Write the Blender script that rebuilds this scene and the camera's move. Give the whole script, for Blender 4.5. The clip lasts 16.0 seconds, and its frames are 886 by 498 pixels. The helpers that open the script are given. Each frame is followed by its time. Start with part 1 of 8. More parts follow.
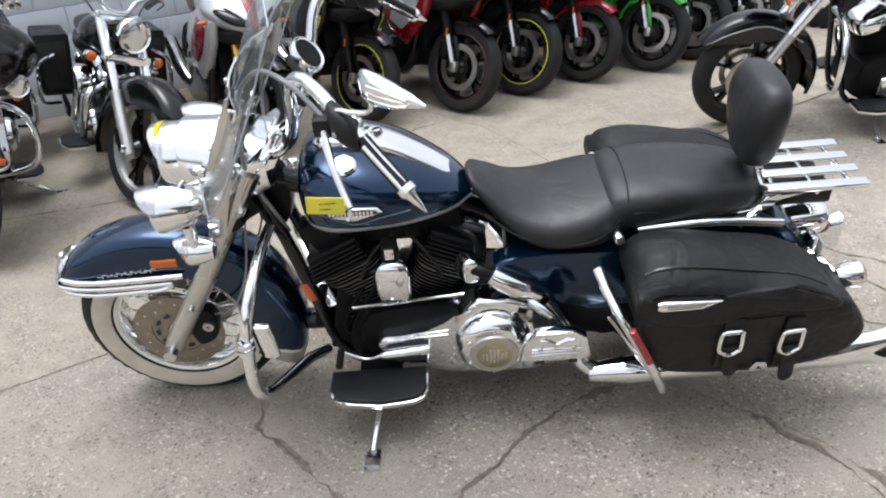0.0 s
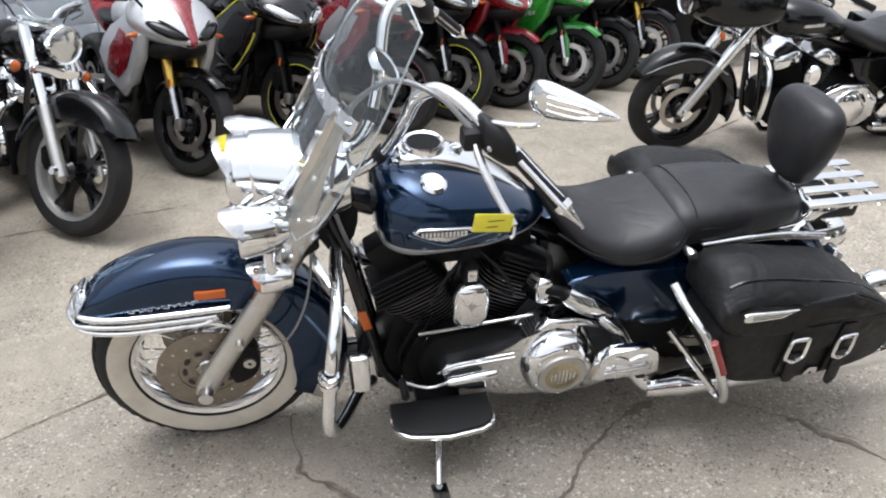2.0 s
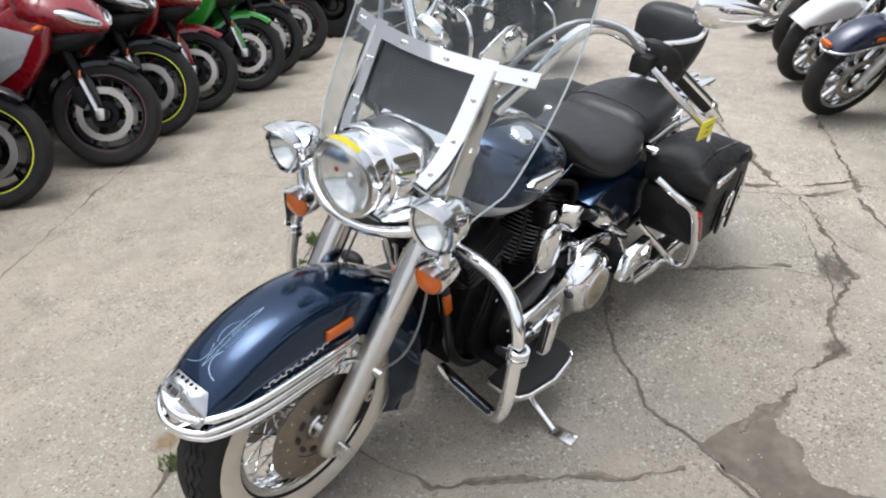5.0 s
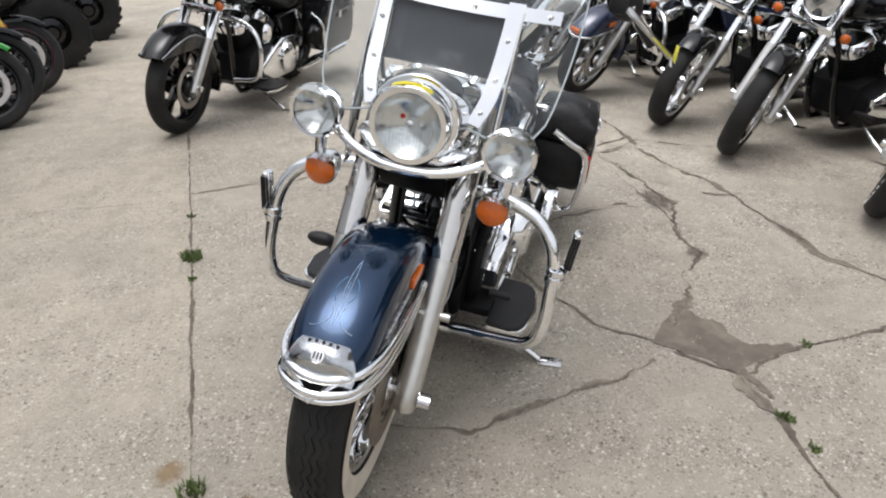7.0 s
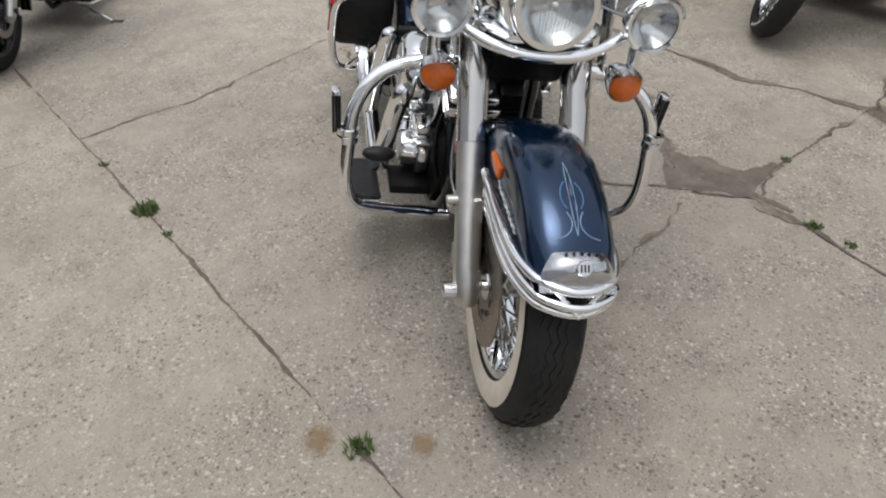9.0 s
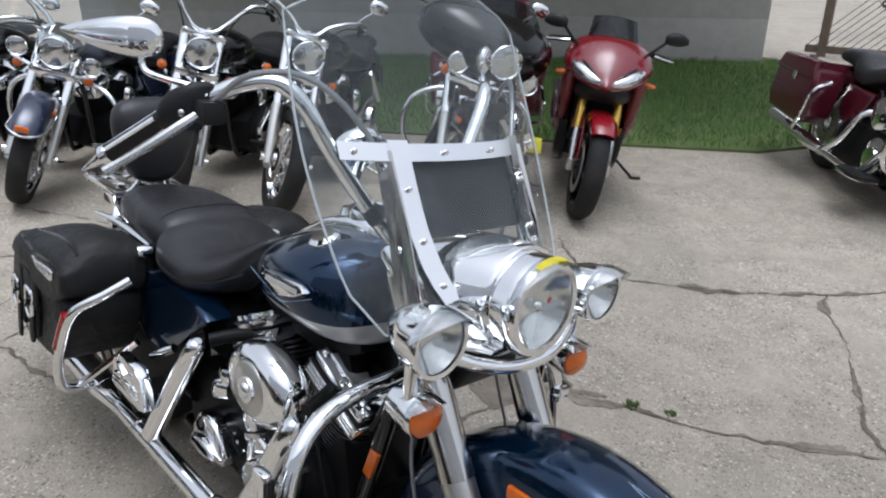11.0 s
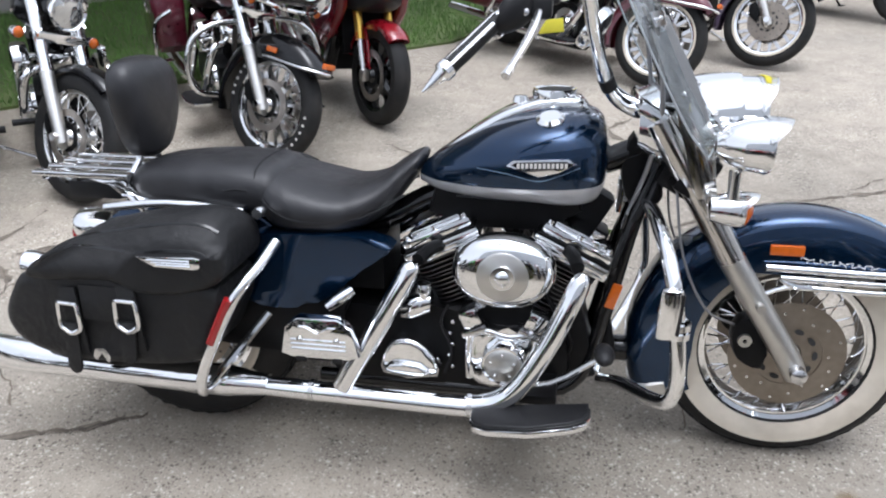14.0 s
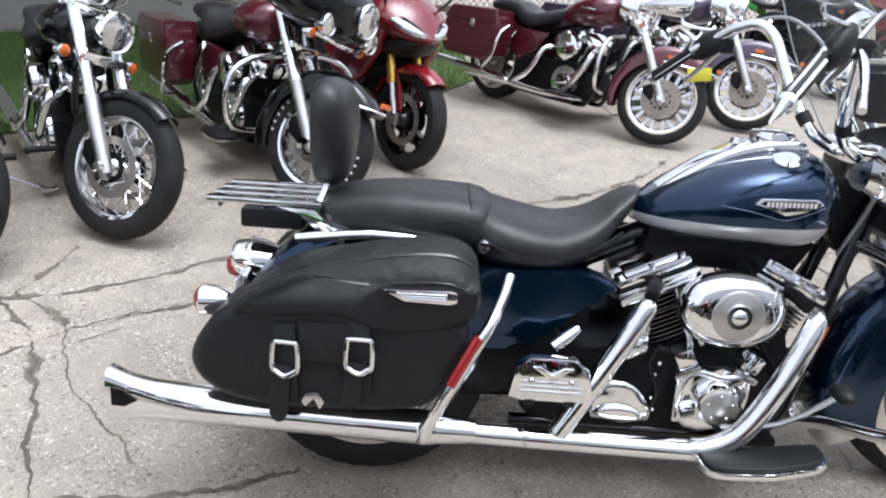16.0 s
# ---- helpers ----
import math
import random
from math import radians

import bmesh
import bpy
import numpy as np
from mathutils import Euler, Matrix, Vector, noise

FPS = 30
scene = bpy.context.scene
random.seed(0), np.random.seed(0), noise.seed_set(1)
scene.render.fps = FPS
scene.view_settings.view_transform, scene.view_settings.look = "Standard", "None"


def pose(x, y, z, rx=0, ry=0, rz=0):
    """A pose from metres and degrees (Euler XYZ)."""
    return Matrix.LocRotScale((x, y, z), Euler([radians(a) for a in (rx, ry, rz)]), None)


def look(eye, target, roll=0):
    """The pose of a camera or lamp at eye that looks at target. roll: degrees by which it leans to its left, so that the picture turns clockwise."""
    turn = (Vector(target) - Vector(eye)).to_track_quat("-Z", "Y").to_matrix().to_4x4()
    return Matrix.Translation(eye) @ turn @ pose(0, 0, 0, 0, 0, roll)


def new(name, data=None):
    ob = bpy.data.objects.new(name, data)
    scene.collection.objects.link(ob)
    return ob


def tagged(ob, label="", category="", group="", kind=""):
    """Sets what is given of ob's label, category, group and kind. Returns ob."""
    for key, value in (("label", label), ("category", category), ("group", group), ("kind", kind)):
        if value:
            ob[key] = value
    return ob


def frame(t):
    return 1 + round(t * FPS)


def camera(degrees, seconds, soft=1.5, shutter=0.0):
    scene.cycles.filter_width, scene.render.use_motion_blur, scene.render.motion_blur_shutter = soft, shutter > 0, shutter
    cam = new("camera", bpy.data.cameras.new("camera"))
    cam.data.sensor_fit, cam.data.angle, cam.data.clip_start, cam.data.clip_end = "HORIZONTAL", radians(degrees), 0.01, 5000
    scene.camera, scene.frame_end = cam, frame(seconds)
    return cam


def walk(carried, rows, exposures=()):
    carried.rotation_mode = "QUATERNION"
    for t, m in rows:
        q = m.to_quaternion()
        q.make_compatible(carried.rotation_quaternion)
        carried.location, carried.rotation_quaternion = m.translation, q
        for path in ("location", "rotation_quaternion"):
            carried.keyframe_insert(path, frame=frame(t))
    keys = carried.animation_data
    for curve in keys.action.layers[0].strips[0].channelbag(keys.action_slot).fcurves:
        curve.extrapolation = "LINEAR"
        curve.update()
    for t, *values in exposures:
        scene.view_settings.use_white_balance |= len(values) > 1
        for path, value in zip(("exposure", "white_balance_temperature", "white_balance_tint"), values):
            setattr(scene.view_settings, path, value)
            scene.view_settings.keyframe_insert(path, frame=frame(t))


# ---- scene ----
cam = camera(62.0, 16.0, soft=2.1)
PATH = [
    (0, (0.238, -2.084, 1.702), (0.125, -0.344, 0.723), -5.3),
    (0.5, (0.116, -2.067, 1.721), (0.178, -0.307, 0.772), -2.4),
    (1, (0.097, -1.962, 1.653), (0.162, -0.178, 0.752), -2.2),
    (1.5, (-0.077, -1.935, 1.634), (-0.116, -0.164, 0.707), -1.4),
    (2, (-0.438, -1.972, 1.677), (-0.118, -0.231, 0.745), -0.0),
    (2.5, (-0.609, -1.879, 1.685), (-0.002, -0.23, 0.729), -1.3),
    (3, (-0.815, -1.773, 1.666), (-0.012, -0.224, 0.689), -1.6),
    (3.5, (-1.196, -1.777, 1.702), (-0.198, -0.349, 0.719), -0.6),
    (4, (-1.351, -1.624, 1.681), (-0.272, -0.282, 0.663), -1.0),
    (4.2, (-1.41, -1.547, 1.667), (-0.301, -0.213, 0.672), -1.5),
    (6.3, (-2.174, -0.87, 1.505), (-0.517, -0.184, 0.619), -0.8),
    (6.5, (-2.236, -0.809, 1.502), (-0.548, -0.192, 0.624), -0.8),
    (7, (-2.231, -0.601, 1.442), (-0.501, -0.123, 0.56), -0.2),
    (7.5, (-2.374, -0.372, 1.413), (-0.676, -0.047, 0.406), -0.6),
    (8, (-2.437, -0.115, 1.449), (-0.809, 0.019, 0.294), -0.8),
    (8.5, (-2.271, 0.075, 1.44), (-0.647, 0.108, 0.274), -1.9),
    (9, (-2.187, 0.307, 1.459), (-0.574, 0.172, 0.285), -2.5),
    (9.5, (-2.044, 0.471, 1.518), (-0.463, -0.05, 0.41), 1.0),
    (10, (-1.825, 0.535, 1.607), (-0.283, -0.265, 0.616), 3.1),
    (10.2, (-1.763, 0.602, 1.634), (-0.233, -0.331, 0.744), 3.4),
    (12.3, (-0.843, 1.372, 1.57), (-0.04, -0.192, 0.617), 0.6),
    (12.5, (-0.781, 1.45, 1.579), (-0.088, -0.14, 0.584), 0.8),
    (13, (-0.61, 1.474, 1.58), (-0.059, -0.047, 0.403), -3.2),
    (13.5, (-0.407, 1.601, 1.572), (0.078, -0.014, 0.497), -2.6),
    (14, (-0.23, 1.838, 1.601), (0.125, 0.134, 0.616), -1.8),
    (14.5, (-0.026, 1.818, 1.573), (0.242, 0.073, 0.632), -0.2),
    (15, (0.185, 1.859, 1.542), (0.265, 0.028, 0.741), 1.3),
    (15.5, (0.452, 2.015, 1.534), (0.39, 0.208, 0.678), 3.3),
    (16, (0.671, 1.9, 1.505), (0.716, 0.089, 0.658), 3.9),
]
walk(cam, [(t, look(eye, target, roll)) for t, eye, target, roll in PATH],
     [(0, 0.05, 6100, 10.5), (2.5, 0.08, 6150, 10.5), (4.2, 0.09, 6150, 10.5), (6.3, -0.2, 6200, 10.5), (7.5, -0.18, 6350, 11), (8.5, -0.47, 6350, 11), (10.2, -0.53, 5950, 10.5), (12.3, -0.26, 5850, 11), (13.0, -0.30, 5970, 12), (13.5, -0.12, 5930, 12), (14.5, 0.12, 5850, 12), (15.5, 0.13, 5880, 12.3), (16, 0.17, 5900, 12.5)])

# ---- light ----
world = bpy.data.worlds.new("overcast_sky")
world.use_nodes = True
scene.world = world
wn, wl = world.node_tree.nodes, world.node_tree.links
sky = wn.new("ShaderNodeTexSky")
sky.sky_type = "NISHITA"
sky.sun_disc = False
sky.sun_elevation, sky.sun_rotation = radians(82), radians(292)
sky.air_density, sky.dust_density, sky.ozone_density = 1.0, 5.0, 1.0
grey = wn.new("ShaderNodeHueSaturation")
grey.inputs["Saturation"].default_value = 0.16
wl.new(sky.outputs[0], grey.inputs["Color"])
wl.new(grey.outputs[0], wn["Background"].inputs["Color"])
wn["Background"].inputs["Strength"].default_value = 0.262

sun_data = bpy.data.lights.new("sun", "SUN")
sun_data.energy, sun_data.angle, sun_data.color = 0.75, radians(35), (1.0, 0.97, 0.93)
sun = new("sun", sun_data)
sun.matrix_world = look((-1.5, 0.6, 12.0), (0, 0, 0))


# ---- materials ----
def mat(name, base, rough=0.5, metal=0.0, noise_scale=30.0, vary=0.12, bump=0.0, bump_scale=200.0, coat=0.0,
        rough_vary=0.1, wear=None, wear_amount=0.0, spec=0.5, wrinkle=0.0):
    """A surface with colour variation at two scales, uneven roughness and fine relief."""
    m = bpy.data.materials.new(name)
    m.use_nodes = True
    nt = m.node_tree
    b = nt.nodes["Principled BSDF"]
    tc = nt.nodes.new("ShaderNodeTexCoord")
    n1 = nt.nodes.new("ShaderNodeTexNoise")
    n1.inputs["Scale"].default_value, n1.inputs["Detail"].default_value = noise_scale, 4.0
    n2 = nt.nodes.new("ShaderNodeTexNoise")
    n2.inputs["Scale"].default_value, n2.inputs["Detail"].default_value = noise_scale * 0.13, 3.0
    add = nt.nodes.new("ShaderNodeMath")
    add.operation = "ADD"
    nt.links.new(tc.outputs["Object"], n1.inputs["Vector"])
    nt.links.new(tc.outputs["Object"], n2.inputs["Vector"])
    nt.links.new(n1.outputs["Fac"], add.inputs[0])
    nt.links.new(n2.outputs["Fac"], add.inputs[1])
    ramp = nt.nodes.new("ShaderNodeMapRange")
    ramp.inputs["From Min"].default_value, ramp.inputs["From Max"].default_value = 0.6, 1.4
    ramp.inputs["To Min"].default_value, ramp.inputs["To Max"].default_value = 1 - vary, 1 + vary
    nt.links.new(add.outputs[0], ramp.inputs["Value"])
    mul = nt.nodes.new("ShaderNodeVectorMath")
    mul.operation = "SCALE"
    mul.inputs[0].default_value = base
    nt.links.new(ramp.outputs[0], mul.inputs["Scale"])
    colour = mul.outputs[0]
    if wear:
        n3 = nt.nodes.new("ShaderNodeTexNoise")
        n3.inputs["Scale"].default_value, n3.inputs["Detail"].default_value = 9.0, 8.0
        nt.links.new(tc.outputs["Object"], n3.inputs["Vector"])
        st = nt.nodes.new("ShaderNodeMapRange")
        st.inputs["From Min"].default_value, st.inputs["From Max"].default_value = 0.5, 0.75
        st.inputs["To Max"].default_value = wear_amount
        nt.links.new(n3.outputs["Fac"], st.inputs["Value"])
        mix = nt.nodes.new("ShaderNodeMix")
        mix.data_type = "RGBA"
        nt.links.new(st.outputs[0], mix.inputs["Factor"])
        nt.links.new(colour, mix.inputs["A"])
        mix.inputs["B"].default_value = (*wear, 1)
        colour = mix.outputs["Result"]
    nt.links.new(colour, b.inputs["Base Color"])
    rr = nt.nodes.new("ShaderNodeMapRange")
    rr.inputs["From Min"].default_value, rr.inputs["From Max"].default_value = 0.6, 1.4
    rr.inputs["To Min"].default_value, rr.inputs["To Max"].default_value = max(rough * (1 - rough_vary), 0.0), min(rough * (1 + rough_vary * 2), 1.0)
    nt.links.new(add.outputs[0], rr.inputs["Value"])
    nt.links.new(rr.outputs[0], b.inputs["Roughness"])
    b.inputs["Metallic"].default_value = metal
    b.inputs["Coat Weight"].default_value = coat
    b.inputs["Coat Roughness"].default_value = 0.04
    b.inputs["Specular IOR Level"].default_value = spec
    if bump:
        n4 = nt.nodes.new("ShaderNodeTexNoise")
        n4.inputs["Scale"].default_value, n4.inputs["Detail"].default_value = bump_scale, 5.0
        nt.links.new(tc.outputs["Object"], n4.inputs["Vector"])
        bn = nt.nodes.new("ShaderNodeBump")
        bn.inputs["Strength"].default_value, bn.inputs["Distance"].default_value = bump, 0.004
        nt.links.new(n4.outputs["Fac"], bn.inputs["Height"])
        nt.links.new(bn.outputs["Normal"], b.inputs["Normal"])
        if wrinkle:
            n5 = nt.nodes.new("ShaderNodeTexNoise")
            n5.inputs["Scale"].default_value, n5.inputs["Detail"].default_value, n5.inputs["Distortion"].default_value = 9.0, 3.0, 0.8
            nt.links.new(tc.outputs["Object"], n5.inputs["Vector"])
            b2 = nt.nodes.new("ShaderNodeBump")
            b2.inputs["Strength"].default_value, b2.inputs["Distance"].default_value = wrinkle, 0.02
            nt.links.new(n5.outputs["Fac"], b2.inputs["Height"])
            nt.links.new(b2.outputs["Normal"], bn.inputs["Normal"])
    return m


def clear_sheet(name, tint, gloss=0.04, haze=0.02):
    """A thin clear plastic sheet: see-through with a faint film and a mirror gloss that grows at grazing angles."""
    m = bpy.data.materials.new(name)
    m.use_nodes = True
    nt = m.node_tree
    nt.nodes.remove(nt.nodes["Principled BSDF"])
    out = nt.nodes["Material Output"]
    tr, gl, df = nt.nodes.new("ShaderNodeBsdfTransparent"), nt.nodes.new("ShaderNodeBsdfGlossy"), nt.nodes.new("ShaderNodeBsdfDiffuse")
    tr.inputs["Color"].default_value = (*tint, 1)
    gl.inputs["Roughness"].default_value = 0.03
    df.inputs["Color"].default_value = (0.58, 0.63, 0.67, 1)
    lw = nt.nodes.new("ShaderNodeLayerWeight")
    pw = nt.nodes.new("ShaderNodeMath")
    pw.operation = "POWER"
    pw.inputs[1].default_value = 4.0
    nt.links.new(lw.outputs["Facing"], pw.inputs[0])
    fr = nt.nodes.new("ShaderNodeMapRange")
    fr.inputs["To Min"].default_value, fr.inputs["To Max"].default_value = gloss, 0.75
    nt.links.new(pw.outputs[0], fr.inputs["Value"])
    film = nt.nodes.new("ShaderNodeMixShader")
    film.inputs[0].default_value = haze
    nt.links.new(tr.outputs[0], film.inputs[1])
    nt.links.new(df.outputs[0], film.inputs[2])
    mix = nt.nodes.new("ShaderNodeMixShader")
    nt.links.new(fr.outputs[0], mix.inputs[0])
    nt.links.new(film.outputs[0], mix.inputs[1])
    nt.links.new(gl.outputs[0], mix.inputs[2])
    nt.links.new(mix.outputs[0], out.inputs["Surface"])
    return m


CHROME = mat("chrome", (0.93, 0.94, 0.95), 0.045, 1.0, 14, 0.03, rough_vary=0.5)
CHROME_DULL = mat("worn_chrome", (0.72, 0.72, 0.72), 0.16, 1.0, 20, 0.1, rough_vary=0.5, wear=(0.4, 0.38, 0.35), wear_amount=0.3)
# chrome with the brownish reflection of bike and ground toned into its colour
FORK_CHROME = mat("darkened_fork_chrome", (0.60, 0.585, 0.56), 0.10, 1.0, 20, 0.08, rough_vary=0.5)
ALLOY = mat("satin_alloy", (0.62, 0.61, 0.58), 0.36, 1.0, 40, 0.08, 0.06, 300)
STEEL = mat("brake_steel", (0.5, 0.46, 0.42), 0.34, 1.0, 60, 0.14, 0.05, 400)
DISC_STEEL = mat("browned_disc_steel", (0.33, 0.29, 0.245), 0.42, 1.0, 50, 0.18, 0.05, 300, wear=(0.24, 0.20, 0.16), wear_amount=0.5)
IRON = mat("black_engine_paint", (0.006, 0.006, 0.0065), 0.40, 0.0, 40, 0.25, 0.12, 260, wear=(0.016, 0.015, 0.014), wear_amount=0.3, spec=0.16)
FIN = mat("black_cylinder_fins", (0.022, 0.022, 0.024), 0.32, 0.6, 40, 0.25, 0.08, 260, spec=0.4)
FIN_EDGE = mat("bare_fin_edge", (0.20, 0.20, 0.205), 0.35, 0.9, 60, 0.2)
BLUE = mat("dark_blue_metallic_paint", (0.0045, 0.0255, 0.068), 0.15, 0.78, 260, 0.16, coat=0.7)
SILVER = mat("silver_grey_paint", (0.60, 0.61, 0.63), 0.30, 0.3, 250, 0.1, coat=0.8)
GLOSS_BLACK = mat("gloss_black_paint", (0.0035, 0.0035, 0.004), 0.18, 0.0, 30, 0.2, coat=0.5, spec=0.25)
MATT_BLACK = mat("black_plastic", (0.010, 0.010, 0.011), 0.48, 0.0, 60, 0.25, 0.1, 500, spec=0.35)
LEATHER = mat("black_leather", (0.0085, 0.0085, 0.009), 0.46, 0.0, 45, 0.3, 0.30, 420, rough_vary=0.25, wear=(0.020, 0.020, 0.020), wear_amount=0.35, spec=0.36, wrinkle=0.55)
VINYL = mat("black_seat_vinyl", (0.017, 0.017, 0.019), 0.38, 0.0, 30, 0.25, 0.12, 600, rough_vary=0.25, wear=(0.040, 0.040, 0.043), wear_amount=0.35, spec=0.5, wrinkle=0.22)
PLAIN_VINYL = mat("plain_black_vinyl", (0.020, 0.020, 0.022), 0.55, 0.0, 20, 0.2, spec=0.4)
RUBBER = mat("tyre_rubber", (0.014, 0.014, 0.014), 0.65, 0.0, 50, 0.3, 0.2, 300, wear=(0.045, 0.04, 0.035), wear_amount=0.4, spec=0.3)
WHITEWALL = mat("whitewall_rubber", (0.66, 0.60, 0.50), 0.6, 0.0, 20, 0.1, 0.05, 300, wear=(0.42, 0.36, 0.28), wear_amount=0.5)
LETTER = mat("white_tyre_marking", (0.7, 0.68, 0.64), 0.6)
AMBER = mat("amber_lens", (0.62, 0.125, 0.006), 0.18, 0.0, 80, 0.15, 0.2, 250, coat=0.6)
RED_LENS = mat("red_lens", (0.30, 0.008, 0.010), 0.16, 0.0, 80, 0.12, coat=0.8)
LENS = mat("lamp_glass", (0.70, 0.72, 0.73), 0.07, 0.9, 60, 0.12, 0.10, 60, coat=1.0)
REFLECTOR = mat("lamp_reflector", (0.78, 0.79, 0.78), 0.14, 1.0, 60, 0.08, 0.10, 90)
EDGE = mat("pale_sheet_edge", (0.42, 0.46, 0.48), 0.25, 0.0, 60, 0.1)
PALE_GOLD = mat("worn_pale_gold", (0.50, 0.44, 0.30), 0.35, 1.0, 90, 0.3, 0.3, 160)
MIRROR = mat("mirror_glass", (0.8, 0.82, 0.84), 0.02, 1.0, 10, 0.03)
SHIELD = clear_sheet("clear_windshield_plastic", (0.90, 0.925, 0.93), gloss=0.025, haze=0.05)
GLASS = clear_sheet("clear_lamp_glass", (0.95, 0.96, 0.96), haze=0.03)
SMOKE = clear_sheet("smoked_windscreen_plastic", (0.20, 0.21, 0.22), haze=0.02)
TAG = mat("yellow_card", (0.85, 0.76, 0.06), 0.7, 0.0, 40, 0.06)
INK = mat("dark_ink", (0.03, 0.03, 0.03), 0.7)
PIN = mat("silver_blue_pinstripe", (0.27, 0.38, 0.50), 0.35, 0.2)
HOSE = mat("grey_cable_sheath", (0.30, 0.30, 0.31), 0.35, 0.6, 200, 0.15)
GOLD = mat("gold_anodised_fork", (0.75, 0.48, 0.10), 0.28, 1.0, 40, 0.1)
YELLOW = mat("yellow_rim_tape", (0.72, 0.72, 0.05), 0.5)
PIN_BLUE = mat("light_blue_line", (0.06, 0.17, 0.32), 0.35, 0.0, 60, 0.1)
DEEP_RED = mat("deep_red_paint", (0.165, 0.003, 0.010), 0.24, 0.0, 30, 0.12, coat=0.8)
RED = mat("red_paint", (0.235, 0.004, 0.011), 0.26, 0.0, 30, 0.12, coat=0.8)
MAROON = mat("maroon_metallic_paint", (0.095, 0.007, 0.019), 0.28, 0.25, 200, 0.15, coat=1.0)
PURPLE = mat("dark_purple_paint", (0.060, 0.040, 0.075), 0.28, 0.25, 200, 0.15, coat=1.0)
WHITE = mat("white_paint", (0.72, 0.72, 0.72), 0.3, 0.0, 30, 0.06, coat=0.8)
GREEN = mat("bright_green_paint", (0.035, 0.33, 0.035), 0.28, 0.0, 30, 0.12, coat=1.0)
NAVY = mat("navy_paint", (0.012, 0.020, 0.055), 0.28, 0.2, 200, 0.15, coat=1.0)


# ---- shaping helpers ----
def part(name, bm, material, parent=None, label="", sharp=38, data_only=False):
    """Links a bmesh as one mesh object under a thing or a part."""
    bmesh.ops.recalc_face_normals(bm, faces=bm.faces)
    lim = radians(sharp)
    for f in bm.faces:
        f.smooth = True
    for e in bm.edges:
        if len(e.link_faces) == 2 and e.calc_face_angle(0) > lim:
            e.smooth = False
    me = bpy.data.meshes.new(name)
    bm.to_mesh(me)
    bm.free()
    me.materials.append(material)
    ob = new(name, me)
    if parent is not None:
        ob.parent = parent
    if label:
        ob["label"] = label
    return ob


def crom(points, steps):
    """A smooth curve through points (any dimension)."""
    p = [np.array(q, float) for q in points]
    if steps <= 1 or len(p) < 3:
        return p
    ext = [2 * p[0] - p[1]] + p + [2 * p[-1] - p[-2]]
    out = []
    for i in range(1, len(ext) - 2):
        a, b, c, d = ext[i - 1:i + 3]
        for k in range(steps):
            t = k / steps
            out.append(0.5 * (2 * b + (c - a) * t + (2 * a - 5 * b + 4 * c - d) * t * t + (3 * b - a - 3 * c + d) * t ** 3))
    out.append(p[-1])
    return out


def skin(bm, rings, closed=True, caps=True):
    """Faces between rings of points; rings close on themselves unless closed is False."""
    vs = [[bm.verts.new(tuple(q)) for q in r] for r in rings]
    n = len(vs[0])
    for a, b in zip(vs, vs[1:]):
        for i in range(n if closed else n - 1):
            j = (i + 1) % n
            bm.faces.new((a[i], a[j], b[j], b[i]))
    if caps and closed:
        bm.faces.new(vs[0][::-1])
        bm.faces.new(vs[-1])
    return bm


def tube(points, radius, seg=10, steps=5, caps=True, bm=None):
    """A round bar along a smooth curve; radius may be a list, one for each point."""
    bm = bm or bmesh.new()
    rad = radius if hasattr(radius, "__len__") else [radius] * len(points)
    path = crom([(*p, r) for p, r in zip(points, rad)], steps)
    pts, rr = [Vector([float(c) for c in p[:3]]) for p in path], [float(p[3]) for p in path]
    up, rings = None, []
    for i, p in enumerate(pts):
        d = (pts[min(i + 1, len(pts) - 1)] - pts[max(i - 1, 0)]).normalized()
        if up is None:
            up = d.orthogonal().normalized()
        up = (up - d * up.dot(d)).normalized()
        side = d.cross(up)
        rings.append([p + rr[i] * (math.cos(a) * up + math.sin(a) * side) for a in (2 * math.pi * k / seg for k in range(seg))])
    return skin(bm, rings, True, caps)


def spin(profile, centre, axis="y", seg=40, bm=None, closed_profile=False):
    """A turned body: profile of (radius, along the axis)."""
    bm = bm or bmesh.new()
    c = Vector(centre)
    prof = list(profile) + ([profile[0]] if closed_profile else [])
    rings = []
    for k in range(seg):
        a = 2 * math.pi * k / seg
        ca, sa = math.cos(a), math.sin(a)
        ring = []
        for r, h in prof:
            q = {"y": (r * ca, h, r * sa), "x": (h, r * ca, r * sa), "z": (r * ca, r * sa, h)}[axis]
            ring.append(c + Vector(q))
        rings.append(ring)
    vs = [[bm.verts.new(q) for q in r] for r in rings]
    m = len(prof)
    for i in range(seg):
        a, b = vs[i], vs[(i + 1) % seg]
        for j in range(m - 1):
            bm.faces.new((a[j], a[j + 1], b[j + 1], b[j]))
    bmesh.ops.remove_doubles(bm, verts=bm.verts, dist=1e-5)
    return bm


